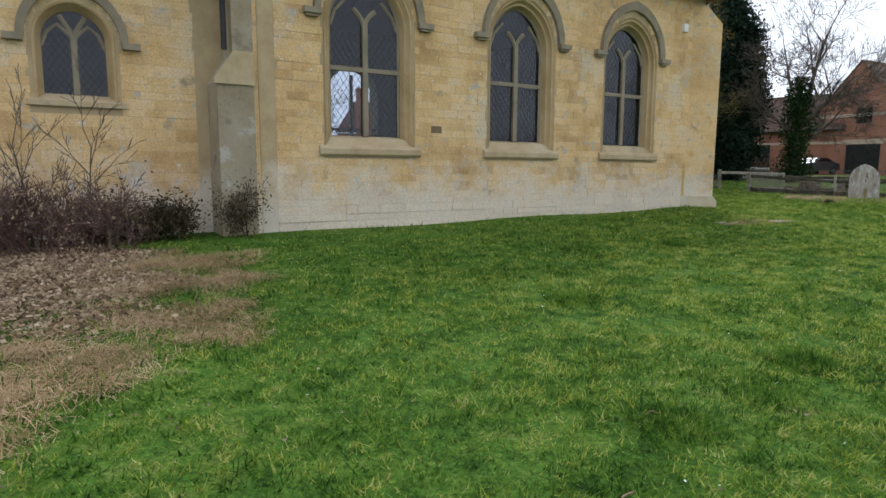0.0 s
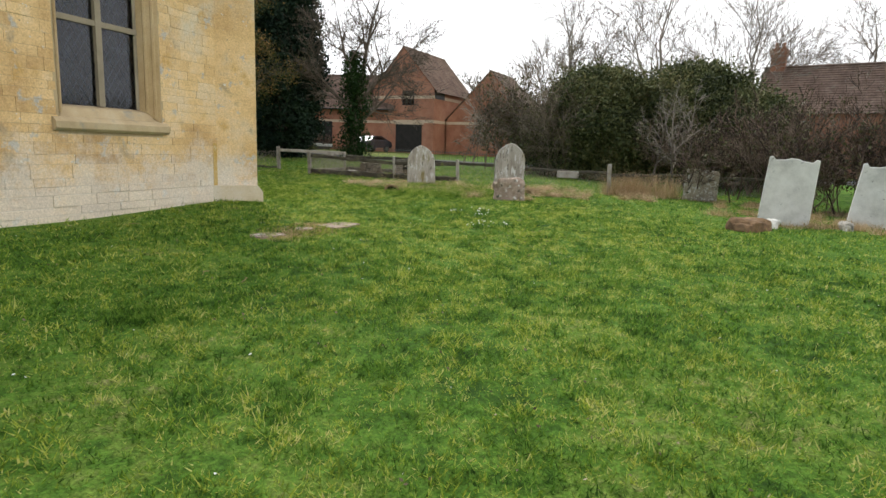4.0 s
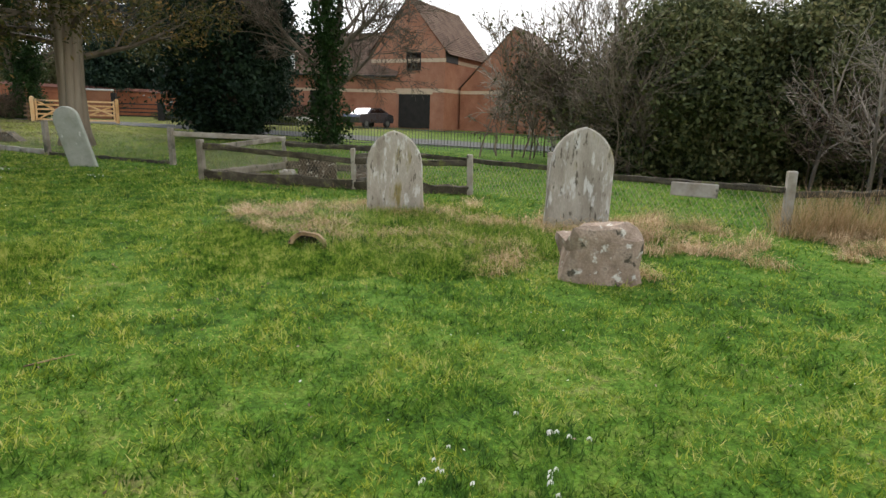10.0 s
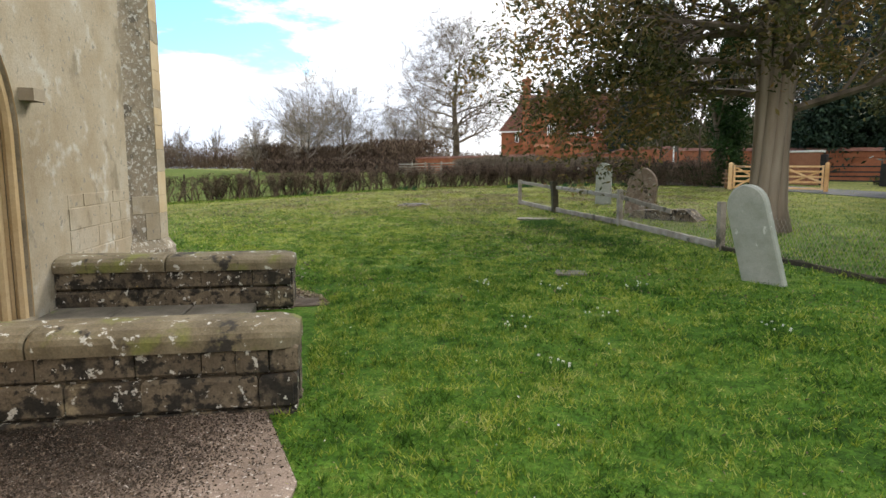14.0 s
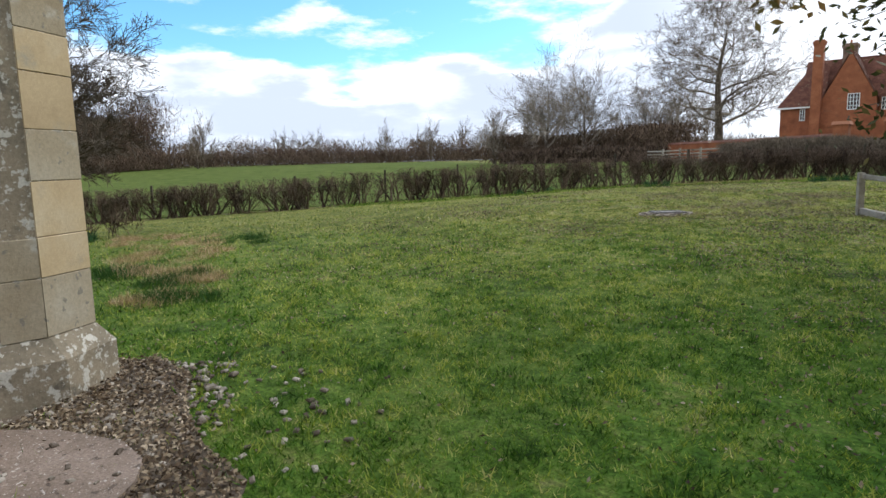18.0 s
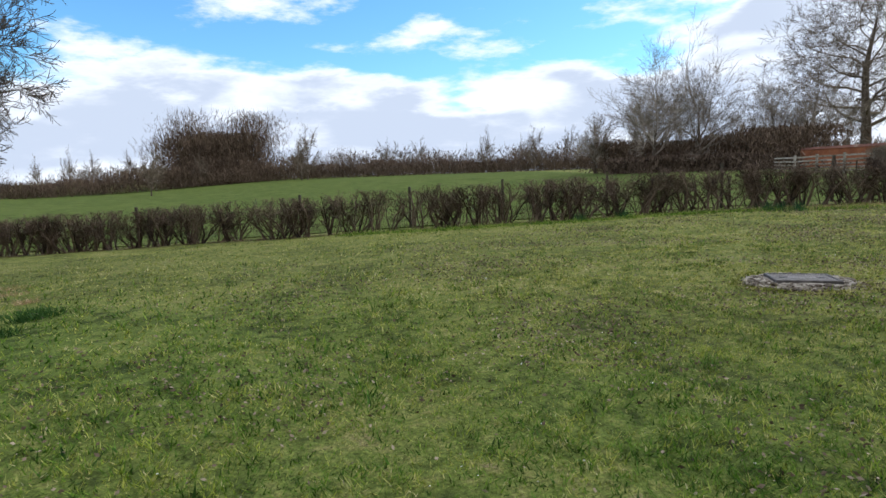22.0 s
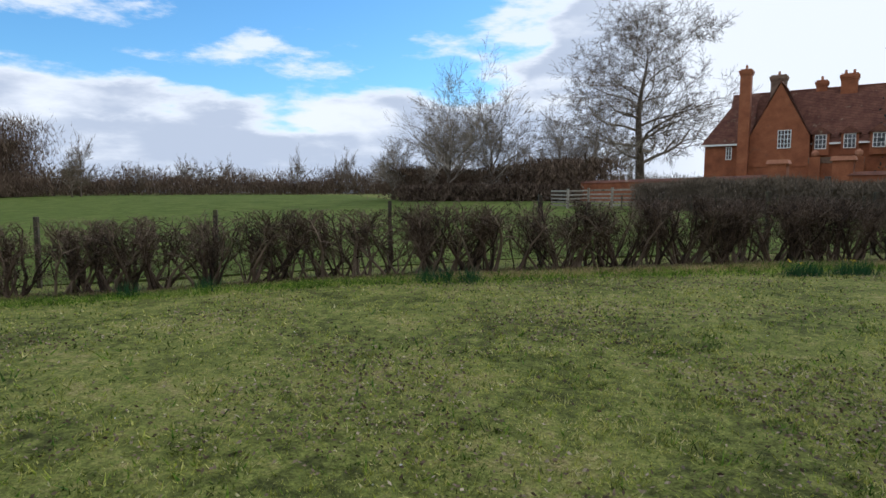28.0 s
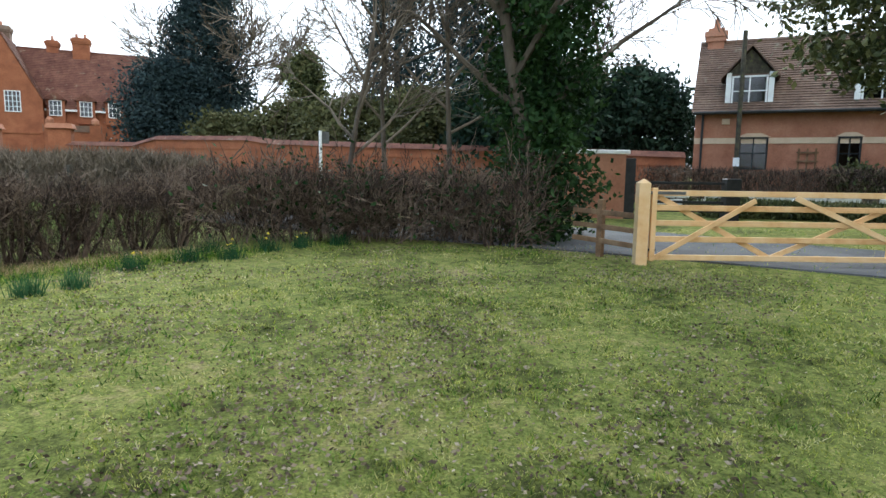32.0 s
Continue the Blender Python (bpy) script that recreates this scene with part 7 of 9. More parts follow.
def ivy_tree(m, height, radius, seed, label, ivy_h, ivy_r, nleaf, crown_depth=4, lsize=0.06, twig=0.008):
    e = bare_tree("tree", m, height, radius, seed, label, crown_depth, M_BARK, twig, 0.8, (3, 5), 0.25, 0.64, 0.5, group="ivy-clad trees")
    rng = np.random.default_rng(seed + 1)
    z = rng.uniform(0.0, ivy_h, nleaf)
    an = rng.uniform(0, 2 * np.pi, nleaf)
    bulge = 0.65 + 0.35 * np.sin(z * 1.9 + 2 * np.sin(an * 2 + z)) + 0.25 * rng.normal(size=nleaf)
    r = ivy_r * np.clip(bulge, 0.2, 1.6) * (1 - 0.45 * (z / ivy_h) ** 2)
    c = np.column_stack([r * np.cos(an), r * np.sin(an), z])
    ob = new("ivy", soup("ivy", leaf_quads(c, lsize, rng), 1, L_IVY, 4))
    ob.parent = e
    ob["label"] = "dark green ivy wrapped round the trunk"
    return e


def clumps(n_c, per, spread, gen, rng):
    """Leaf centres gathered in uneven clumps."""
    cs = gen(n_c)
    s = rng.uniform(0.5, 1.3, n_c)[:, None, None] * spread
    pts = cs[:, None, :] + rng.normal(size=(n_c, per, 3)) * s * np.array([1, 1, 0.6])
    return pts.reshape(-1, 3)


def evergreen(name, m, radii, z0, z1, seed, label, mat, n_c=400, per=60, spread=0.35, lsize=0.07, trunk=0.25, shape="dome", category="tree", group="evergreens"):
    """A dense evergreen: trunk, some limbs and a crown of many leaf clumps with an uneven edge."""
    rng = np.random.default_rng(seed)
    e = thing(name, m, label, category, group)
    h = z1 - z0
    t = Geo().tube([(0, 0, -0.3), (0.03, 0.02, z0 + h * 0.3), (0, 0.05, z0 + h * 0.8)], [trunk * 1.3, trunk, trunk * 0.3], 8)
    for k in range(14):
        an, z = k * 2.4, z0 + h * (0.05 + 0.7 * k / 14)
        rr = radii * 0.7 * (1 - 0.6 * k / 14)
        t.tube([(0, 0, z), (math.cos(an) * rr * 0.5, math.sin(an) * rr * 0.5, z + 0.2), (math.cos(an) * rr, math.sin(an) * rr, z + 0.3)], [trunk * 0.35, trunk * 0.2, 0.02], 5)
    part("trunk", t, M_BARK, e)

    def gen(n):
        u = rng.uniform(0, 1, n)
        an = rng.uniform(0, 2 * np.pi, n)
        lump = 1 + 0.22 * np.sin(3 * an + 5 * u) + 0.15 * np.sin(7 * an - 9 * u + seed)
        if shape == "cone":
            rr = radii * (1 - u) ** 0.75 * lump
        elif shape == "column":
            rr = radii * np.minimum(1, (u + 0.08) * 5) * (1 - u ** 3) ** 0.6 * lump
        else:
            rr = radii * np.sqrt(np.clip(1 - (2 * u - 0.75) ** 2 / 1.6, 0.05, 1)) * lump
        rr = rr * rng.uniform(0.45, 1.0, n) ** 0.4
        return np.column_stack([rr * np.cos(an), rr * np.sin(an), z0 + u * h])

    ob = new("crown", soup("crown", leaf_quads(clumps(n_c, per, spread, gen, rng), lsize, rng), 1, mat, 4))
    ob.parent = e
    return e


# the big yew behind the fence
yew = thing("yew_tree", at_ground(12.05, 35.2), "old yew with fluted trunk and drooping rusty dark foliage", "tree")
rng = np.random.default_rng(42)
tg = Geo()
for k in range(9):                                # fluted trunk of fused stems
    an = 2 * math.pi * k / 9
    r0 = 0.27
    tg.tube([(math.cos(an) * r0 * 1.45, math.sin(an) * r0 * 1.45, -0.2), (math.cos(an) * r0, math.sin(an) * r0, 0.5), (math.cos(an + 0.2) * r0 * 0.9, math.sin(an + 0.2) * r0 * 0.9, 1.6), (math.cos(an + 0.4) * r0 * 0.95, math.sin(an + 0.4) * r0 * 0.95, 3.0), (math.cos(an + 0.5) * r0 * 1.5, math.sin(an + 0.5) * r0 * 1.5, 4.6)],
            [0.20, 0.15, 0.135, 0.13, 0.08], 7)
part("trunk", tg, M_YEWBARK, yew, smooth=True)
lg = Geo()
ytips = []
for k in range(13):
    an = k * 2.4 + rng.uniform(-0.3, 0.3)
    z = 2.6 + 4.6 * k / 13
    tilt = rng.uniform(1.0, 1.35) - 0.035 * k
    dv = Vector((math.cos(an) * math.sin(tilt), math.sin(an) * math.sin(tilt), math.cos(tilt)))
    branches(lg, Vector((math.cos(an) * 0.15, math.sin(an) * 0.15, z)), dv, rng.uniform(2.5, 3.3), 0.10, 3, rng, 0.6, (3, 4), 0.62, 0.0, 0.14, 5, 0.008, 0.25, ytips, 0.1)
for k, (deg, z, ln) in enumerate(((172, 3.3, 3.4), (190, 4.2, 3.6), (205, 3.6, 3.0), (160, 4.9, 3.4), (182, 5.4, 3.8), (215, 5.0, 3.2), (228, 4.2, 2.8))):
    an = radians(deg)
    dv = Vector((math.cos(an) * 0.98, math.sin(an) * 0.98, 0.12))
    branches(lg, Vector((0, 0, z)), dv, ln, 0.10, 3, rng, 0.6, (3, 4), 0.62, 0.02, 0.14, 5, 0.008, 0.25, ytips, 0.0)
lg.tube([(0, 0, 2.8), (0.1, 0.05, 5.0), (0.0, 0.1, 8.0)], [0.26, 0.17, 0.06], 8)
part("branchwork", lg, M_BARK, yew)
tp = np.array(ytips)
tp = tp[rng.integers(0, len(tp), 3700)]
near = rng.uniform(0, 1, (600, 3))                # sprays hanging close to the trunk
tp[:600] = np.column_stack([np.cos(near[:, 0] * 6.283) * (0.3 + 1.3 * near[:, 1]), np.sin(near[:, 0] * 6.283) * (0.3 + 1.3 * near[:, 1]), 3.2 + 5.5 * near[:, 2] + 0.5 * near[:, 1]])
fc = tp[:, None, :] + rng.normal(size=(3700, 13, 3)) * np.array([0.19, 0.19, 0.15]) - np.abs(rng.normal(size=(3700, 13, 1))) * np.array([0, 0, 0.28])
ob = new("crown", soup("crown", leaf_quads(fc.reshape(-1, 3), 0.072, rng, 0.2, aspect=0.45), 1, L_YEW, 4))
ob.parent = yew

evergreen("yew_tree", at_ground(18.2, 39.6), 2.15, 0.2, 11.5, 8, "dense dark conifer reaching down to the grass", L_CYPRESS, 1100, 60, 0.33, 0.10, 0.35, "column")
evergreen("yew_tree", at_ground(23.5, 52.0), 2.6, 0.5, 11.0, 9, "dark conifer behind the lane", L_CYPRESS, 500, 50, 0.45, 0.13, 0.3, "column")
ivy_tree(at_ground(21.0, 36.0), 9.5, 0.26, 31, "bare tree with ivy-clad trunk by the railing", 6.0, 0.8, 9000, 4, 0.075, 0.010)
# bushes and bare trees along the lane side
evergreen("evergreen_bush", at_ground(26.6, 23.4), 2.5, 0.2, 4.7, 12, "large dark evergreen bush behind the fence", L_HOLLY, 1300, 75, 0.40, 0.068, 0.2, "dome", "bush")
evergreen("evergreen_bush", at_ground(29.2, 20.4), 2.8, 0.2, 5.0, 13, "large dark evergreen bush hung with ivy", L_HOLLY, 1500, 75, 0.42, 0.068, 0.2, "dome", "bush")
evergreen("evergreen_bush", at_ground(28.9, 17.9), 2.0, 0.2, 3.7, 14, "rounded dark evergreen bush", L_HOLLY, 900, 75, 0.36, 0.068, 0.2, "dome", "bush")
thicket("hedge", [(25.2, 30.2), (26.4, 27.4), (27.2, 25.5)], 4.6, 15, "tall bare brown thicket behind the railing", M_TWIG, 0.010, 5, 4, 0.8, 0.9, L_BUSH, 2500, 0.08)
thicket("hedge", [(24.6, 25.2), (25.4, 22.6)], 4.0, 18, "bare brown thicket before the evergreens", M_TWIG, 0.007, 5, 4, 0.8, 0.7, L_BUSH, 1500, 0.05)
thicket("hedge", [(26.2, 18.2), (25.6, 16.0), (23.8, 14.2)], 3.0, 19, "reddish bare thicket by the fence", M_HEDGETWIG, 0.006, 6, 4, 0.7, 0.7, L_BUSH, 2500, 0.045)
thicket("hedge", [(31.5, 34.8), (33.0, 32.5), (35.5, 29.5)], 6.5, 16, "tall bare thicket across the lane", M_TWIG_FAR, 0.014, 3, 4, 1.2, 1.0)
thicket("hedge", [(21.4, 14.6), (21.6, 13.0), (21.8, 9.5), (22.0, 5.0), (22.0, 0.5), (22.0, -5.0)], 2.8, 17, "overgrown bare hedge along the churchyard edge", M_HEDGETWIG, 0.006, 5, 4, 0.7, 0.75, L_BUSH, 9000, 0.05)
for k, (x, y, h) in enumerate(((24.3, 19.0, 3.2), (23.0, 17.4, 2.8), (25.2, 17.9, 3.0))):
    bare_tree("sapling", at_ground(x, y), h, 0.05, 50 + k, "pale bare sapling before dark evergreens", 2, M_TWIG_FAR, 0.006, 0.9, (4, 6), 0.2, 0.5, 0.75, "tree", "saplings")
for k, (x, y, h) in enumerate(((47, 33, 14), (54, 30, 13), (42, 38, 12.5), (60, 22, 13), (52, 12, 12))):
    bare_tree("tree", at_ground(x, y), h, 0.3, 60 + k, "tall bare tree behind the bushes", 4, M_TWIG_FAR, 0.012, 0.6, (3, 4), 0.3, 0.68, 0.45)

# the old hawthorn with ivy by the field hedge
ht = ivy_tree(at_ground(-10.9, 29.9), 5.8, 0.24, 71, "old spreading hawthorn with ivy round its trunk", 3.0, 0.50, 11000, 5, 0.05, 0.006)
thicket("hedge", [(-9.6, 29.6), (-8.6, 31.4)], 1.0, 72, "small leafless shrub with straw beside the hawthorn", M_HEDGETWIG, 0.004, 6, 3, 0.6, 0.3)

# field edge and far country
def far_hedge(pts, h, w, label, mat, n, size, seed, name="hedge", th=0.10, rough=0.0):
    """A dense far hedge: a fuzz of small twigs in an uneven bank."""
    rng = np.random.default_rng(seed)
    P = np.array(pts, float)
    seg = np.linalg.norm(np.diff(P, axis=0), axis=1)
    cum = np.concatenate([[0], np.cumsum(seg)])
    s = rng.uniform(0, cum[-1], n)
    x, y = np.interp(s, cum, P[:, 0]), np.interp(s, cum, P[:, 1])
    hh = h * (0.86 + 0.09 * np.sin(s * 0.21) + 0.05 * np.sin(s * 0.83 + 1))
    if rough:
        tops = rng.uniform(size=int(cum[-1] / 2.5) + 3) ** 2.2
        hh = h * (1 - rough) + h * rough * 1.7 * np.interp(s / 2.5, np.arange(len(tops)), tops)
    u = rng.uniform(0, 1, n)
    z = ground_z(x, y) + u * hh
    x, y = x + rng.normal(size=n) * w * 0.5, y + rng.normal(size=n) * w * 0.5
    c = np.column_stack([x, y, z])
    d = rng.normal(size=(n, 3)) * np.array([0.5, 0.5, 0.8])
    d[:, 2] = np.abs(d[:, 2]) + 0.3
    d /= np.linalg.norm(d, axis=1)[:, None]
    sd = np.cross(d, rng.normal(size=(n, 3)))
    sd /= np.linalg.norm(sd, axis=1)[:, None] + 1e-9
    ln = size * rng.uniform(0.6, 1.5, n)[:, None]
    q = np.stack([c - sd * ln * th, c + sd * ln * th, c + d * ln], 1).reshape(-1, 3)
    ob = new(name, soup(name, q, 1, mat, 3))
    return tagged(ob, label, "hedge", kind="stuff")


far_hedge([(-13.5, 84.6), (-5.0, 76.0), (6.0, 65.6)], 1.85, 0.8, "clipped dark field hedge before the garden wall", M_TWIG, 80000, 0.30, 81, th=0.045)
hf = thing("fence", Matrix(), "grey post and wire field fence before the clipped hedge", "fence", "field fences")
for k in range(12):
    f = k / 11
    x, y = -13.9 + 19.0 * f, 83.9 - 18.9 * f
    post(hf, (x - 0.5, y - 0.5, 45), 1.0, 0.08, M_DARKWOOD)
hu = thing("sheep_hurdles", Matrix(), "grey timber sheep hurdles at the corner of the field", "hurdle")
HU = [(-13.6, 84.3), (-16.0, 85.4), (-18.6, 86.8), (-19.6, 85.2), (-22.5, 87.8)]
for a, b in zip(HU, HU[1:]):
    post(hu, (*a, 0), 1.6, 0.16, M_OLDWOOD)
    for z in (0.25, 0.5, 0.78, 1.08, 1.4):
        rail("rail", hu, a, b, z, z, 0.05, 0.13, M_OLDWOOD)
ff = thing("fence", Matrix(), "dark post and rail field fence along the near hedge", "fence", "field fences")
for a_, b_ in zip(HEDGE[1:], HEDGE[2:]):
    post(ff, ((a_[0] + b_[0]) / 2 - 0.75, (a_[1] + b_[1]) / 2 + 0.7, 45), 1.35, 0.075, M_DARKWOOD)
far_hedge([(-52, 102), (-40, 104), (-27, 105)], 2.0, 1.5, "dark hedge along the far side of the pasture", M_HEDGETWIG, 26000, 0.5, 83)
far_hedge([(-210, 20), (-190, 90), (-160, 170), (-120, 230), (-70, 260)], 7.2, 6.0, "distant wooded hedgerow beyond the pasture", M_SCRUB, 80000, 1.3, 84, th=0.05, rough=0.55)
far_hedge([(-320, 60), (-300, 200), (-200, 330), (-60, 380), (60, 360)], 9.0, 9.0, "farther belt of bare woodland on the horizon", M_TWIG, 40000, 2.2, 85, th=0.06, rough=0.6)
far_hedge([(23.4, 67.0), (31.6, 58.4)], 1.55, 0.5, "rough grey-brown hedge behind the low stone wall", M_HEDGETWIG, 26000, 0.22, 90, th=0.05)
far_hedge([(20.4, 60.6), (23.0, 59.7), (25.6, 57.6), (28.0, 55.2)], 0.55, 0.6, "low dark clipped hedge along the far edge of the lane", L_HOLLY, 20000, 0.12, 91, th=0.25)
far_hedge([(-27, 106), (-38, 112), (-60, 110)], 5.0, 4.0, "brown scrub below the group of bare trees", M_SCRUB, 30000, 0.6, 86)
far_hedge([(2.6, 56.1), (5.4, 57.6)], 1.05, 0.6, "dense brown thorn tangle in the hedge", M_HEDGETWIG, 9000, 0.18, 87, th=0.022)
far_hedge([(5.4, 57.7), (7.8, 58.3), (10.4, 57.4), (11.3, 56.4)], 1.40, 0.8, "dense brown bramble tangle in the hedge by the gate", M_HEDGETWIG, 28000, 0.20, 187, th=0.022)
far_hedge(HEDGE, 0.50, 0.45, "dead stalks and bramble stems in the foot of the hawthorn hedge", M_HEDGETWIG, 13000, 0.20, 88, th=0.014)
far_hedge(HEDGE, 1.12, 0.30, "fine dead twigs filling the hawthorn hedge", M_HEDGETWIG, 4000, 0.15, 188, th=0.014)
far_hedge([(-206, 78), (-200, 92), (-196, 102)], 20.0, 9.0, "rounded brown willow wood beyond the pasture", M_SCRUB, 42000, 1.9, 89, th=0.035, rough=0.3)
proto = [bare_tree("tree", pose(-62 + 6 * k, 20 + 6 * k, gz(-62, 40)), 8.0 + k, 0.2, 90 + k, "bare hedgerow tree in the distance", 3, M_TWIG, 0.025, 0.6, (3, 5), 0.3, 0.68, 0.4, group="distant bare trees") for k in range(3)]
for k, p in enumerate(proto):
    p.matrix_basis = at_ground(-150 - 12 * k, 60 + 42 * k)
rng = np.random.default_rng(97)
for k in range(34):
    an = radians(25 + 85 * k / 33 + rng.uniform(-1.2, 1.2))
    dd = rng.uniform(180, 255)
    x, y = 2 - math.sin(an) * dd, 35 + math.cos(an) * dd
    sc = rng.uniform(0.75, 1.45)
    c = copy_thing(proto[int(rng.integers(0, 3))], at_ground(x, y, rng.uniform(0, 360)))
    c.scale = (sc * 0.65, sc * 0.65, sc)
rng = np.random.default_rng(98)
for k in range(7):                                 # slim poplars on the skyline
    x, y = -96 + 4.2 * k + rng.normal() * 1.5, 168 + 9 * k
    c = copy_thing(proto[k % 3], at_ground(x, y, rng.uniform(0, 360)))
    c.scale = (0.28, 0.28, 1.25 + 0.25 * (k % 2))


def plane_tree(m, height, half, seed, label):
    """A great spreading plane: sinuous trunk, long crooked limbs filling a rounded crown, fine hanging twigs."""
    rng = np.random.default_rng(seed)
    e = thing("plane_tree", m, label, "tree", "bare trees")
    pts = [Vector((0, 0, -0.3))]
    for i in range(12):
        f = (i + 1) / 12
        pts.append(Vector((0.5 * math.sin(f * 7 + 1) * f, 0.5 * math.cos(f * 6) * f, height * 0.80 * f)))
    rad = [0.95] + [0.72 * (1 - f / 12) ** 0.85 + 0.06 for f in range(1, 13)]
    part("trunk", Geo().tube(pts, rad, 9, cap=False), M_BARK, e, smooth=True)
    c = Geo()
    for k in range(24):
        f = 0.24 + 0.76 * (k / 23)
        j = min(int(f * 12), 11)
        base = pts[j].lerp(pts[j + 1], f * 12 - j)
        an = k * 2.4 + rng.uniform(-0.4, 0.4)
        tilt = 1.50 - 0.80 * f + rng.normal() * 0.12
        dv = Vector((math.cos(an) * math.sin(tilt), math.sin(an) * math.sin(tilt), math.cos(tilt)))
        reach = half * math.sqrt(max(0.12, 1 - ((f * 0.80 - 0.46) / 0.60) ** 2))
        branches(c, base, dv, reach * rng.uniform(0.55, 0.68), 0.30 * (1.12 - f), 4, rng, 0.85, (3, 5), 0.60, 0.01, 0.34, 5, 0.016, 0.30, None, 0.10)
    part("crown", c, M_TWIG, e)
    return e


plane_tree(at_ground(-31.3, 131), 26, 14.5, 101, "great bare plane tree beside the hall")
for k, (x, y, h) in enumerate(((-48, 106, 15.5), (-43, 109, 15), (-53, 112, 12.5), (-38, 118, 12), (-34, 121, 13), (-60, 108, 9))):
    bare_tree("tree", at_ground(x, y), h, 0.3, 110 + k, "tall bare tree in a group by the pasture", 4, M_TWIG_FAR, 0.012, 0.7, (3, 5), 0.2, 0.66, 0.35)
evergreen("evergreen_bush", at_ground(-35, 112), 2.6, 0.2, 4.5, 120, "dark evergreen bush among bare trees", L_CYPRESS, 220, 40, 0.5, 0.2, 0.2, "dome", "bush")

# hall garden trees
evergreen("cedar_tree", at_ground(6.9, 98.0), 3.6, 0.8, 19.0, 121, "tall blue-green conifer before the hall", L_BLUE, 900, 60, 0.55, 0.13, 0.4, "cone")
evergreen("cedar_tree", at_ground(4.6, 97.0), 3.0, 0.6, 8.5, 122, "lower spreading blue-green conifer before the hall", L_BLUE, 700, 60, 0.65, 0.13, 0.3, "dome")
bare_tree("tree", at_ground(8.5, 101), 17, 0.35, 123, "bare garden tree among conifers", 4, M_TWIG, 0.03, 0.6, (3, 5), 0.3, 0.64, 0.4)
for k, (x, y, r, h) in enumerate(((13.2, 90, 2.3, 8.5), (18.5, 86.0, 3.2, 17.5), (21.5, 82.0, 3.0, 16.0), (24.0, 79.0, 3.0, 14.0))):
    evergreen("pine_tree", at_ground(x, y), r, 1.0, h, 130 + k, "dark garden pine behind the brick wall", L_BLUE if k else L_HOLLY, 380, 45, 0.5, 0.13, 0.3, "cone")
for k, (x, y, r, h) in enumerate(((11.0, 86.5, 2.4, 4.5), (14.5, 82.0, 2.8, 5.0), (17.5, 78.0, 2.6, 5.2), (7.8, 88.5, 2.0, 4.0))):
    evergreen("evergreen_bush", at_ground(x, y), r, 0.3, h, 140 + k, "olive green garden shrub behind the wall", L_BUSH, 260, 45, 0.5, 0.14, 0.15, "dome", "bush")
ivy_tree(at_ground(12.3, 57.0), 10.0, 0.2, 151, "ivy-covered tree at the corner of the lane", 8.5, 1.05, 22000, 4, 0.07, 0.010)
for k, (x, y) in enumerate(((8.7, 58.6), (9.8, 59.4), (10.9, 58.4))):
    bare_tree("sapling", at_ground(x, y), 6.5 + k, 0.07, 155 + k, "slender bare sapling rising from the hedge", 3, M_TWIG, 0.007, 0.55, (3, 5), 0.25, 0.6, 0.6, "tree", "saplings")
for k, (x, y, r, h) in enumerate(((20.5, 73.5, 3.0, 6.4), (24.5, 76.5, 3.2, 7.0), (29, 75, 3.0, 6.6))):
    evergreen("yew_tree", at_ground(x, y), r, 0.3, h, 160 + k, "tall dark evergreen screen beside the coach house", L_CYPRESS, 420, 50, 0.6, 0.16, 0.3, "column")
evergreen("evergreen_bush", at_ground(29.2, 62.0), 0.9, 0.1, 1.6, 165, "clipped green bush before the coach house", L_HOLLY, 120, 40, 0.25, 0.08, 0.1, "dome", "bush")
# an evergreen bough hanging in from the lane, by the gate
evergreen("holly_tree", at_ground(20.9, 54.7), 2.5, 3.7, 9.0, 166, "dark evergreen tree overhanging the gate", L_HOLLY, 420, 50, 0.4, 0.09, 0.2, "dome")
# brambles below the chancel window
CB = [tuple(ch(x, -0.5)[:2]) for x in (-20.5, -18.4, -16.6, -15.4)]
thicket("bramble_bush", CB, 1.2, 170, "leafless purple-brown bramble bush against the church wall", material("purple_brown_stems", [(0.07, 0.035, 0.03), (0.14, 0.08, 0.07), (0.20, 0.14, 0.12)], 2, 4, 0.9, 0, per_island=0.2), 0.005, 13, 3, 0.4, 0.42, L_BROWN, 7000, 0.030, "bush")
thicket("bramble_bush", [tuple(ch(x, 0.15)[:2]) for x in (-15.6, -14.9, -14.0)], 0.75, 171, "low dark bramble at the foot of the church wall", M_HEDGETWIG, 0.004, 9, 3, 0.4, 0.16, L_BRAMBLE, 5000, 0.030, "bush")
thicket("climber", [tuple(ch(x, -0.16)[:2]) for x in (-13.5, -13.1)], 1.15, 172, "dark withered climber against the foot of the buttress", M_HEDGETWIG, 0.004, 6, 3, 0.3, 0.05, L_BRAMBLE, 1800, 0.025, "climber")
for k, lx in enumerate((-17.4, -16.4, -15.6)):
    p = ch(lx, -0.3)
    bare_tree("sapling", at_ground(p.x, p.y), 2.0, 0.018, 175 + k, "thin bare sapling against the church wall", 2, M_TWIG, 0.005, 0.5, (2, 3), 0.3, 0.5, 0.8, "tree", "saplings")

# ---- grass ----
LAWN = [(0, -2), (0, 0), (2, 3.6), (5, 8), (8.5, 11.6), (10.4, 14.8), (10.6, 18.4), (9.9, 21), (8.5, 24.6), (6, 28.8), (4.5, 33), (3, 37), (3.2, 41.5), (3.9, 44.1), (5.8, 46.1), (8.0, 49.0)]


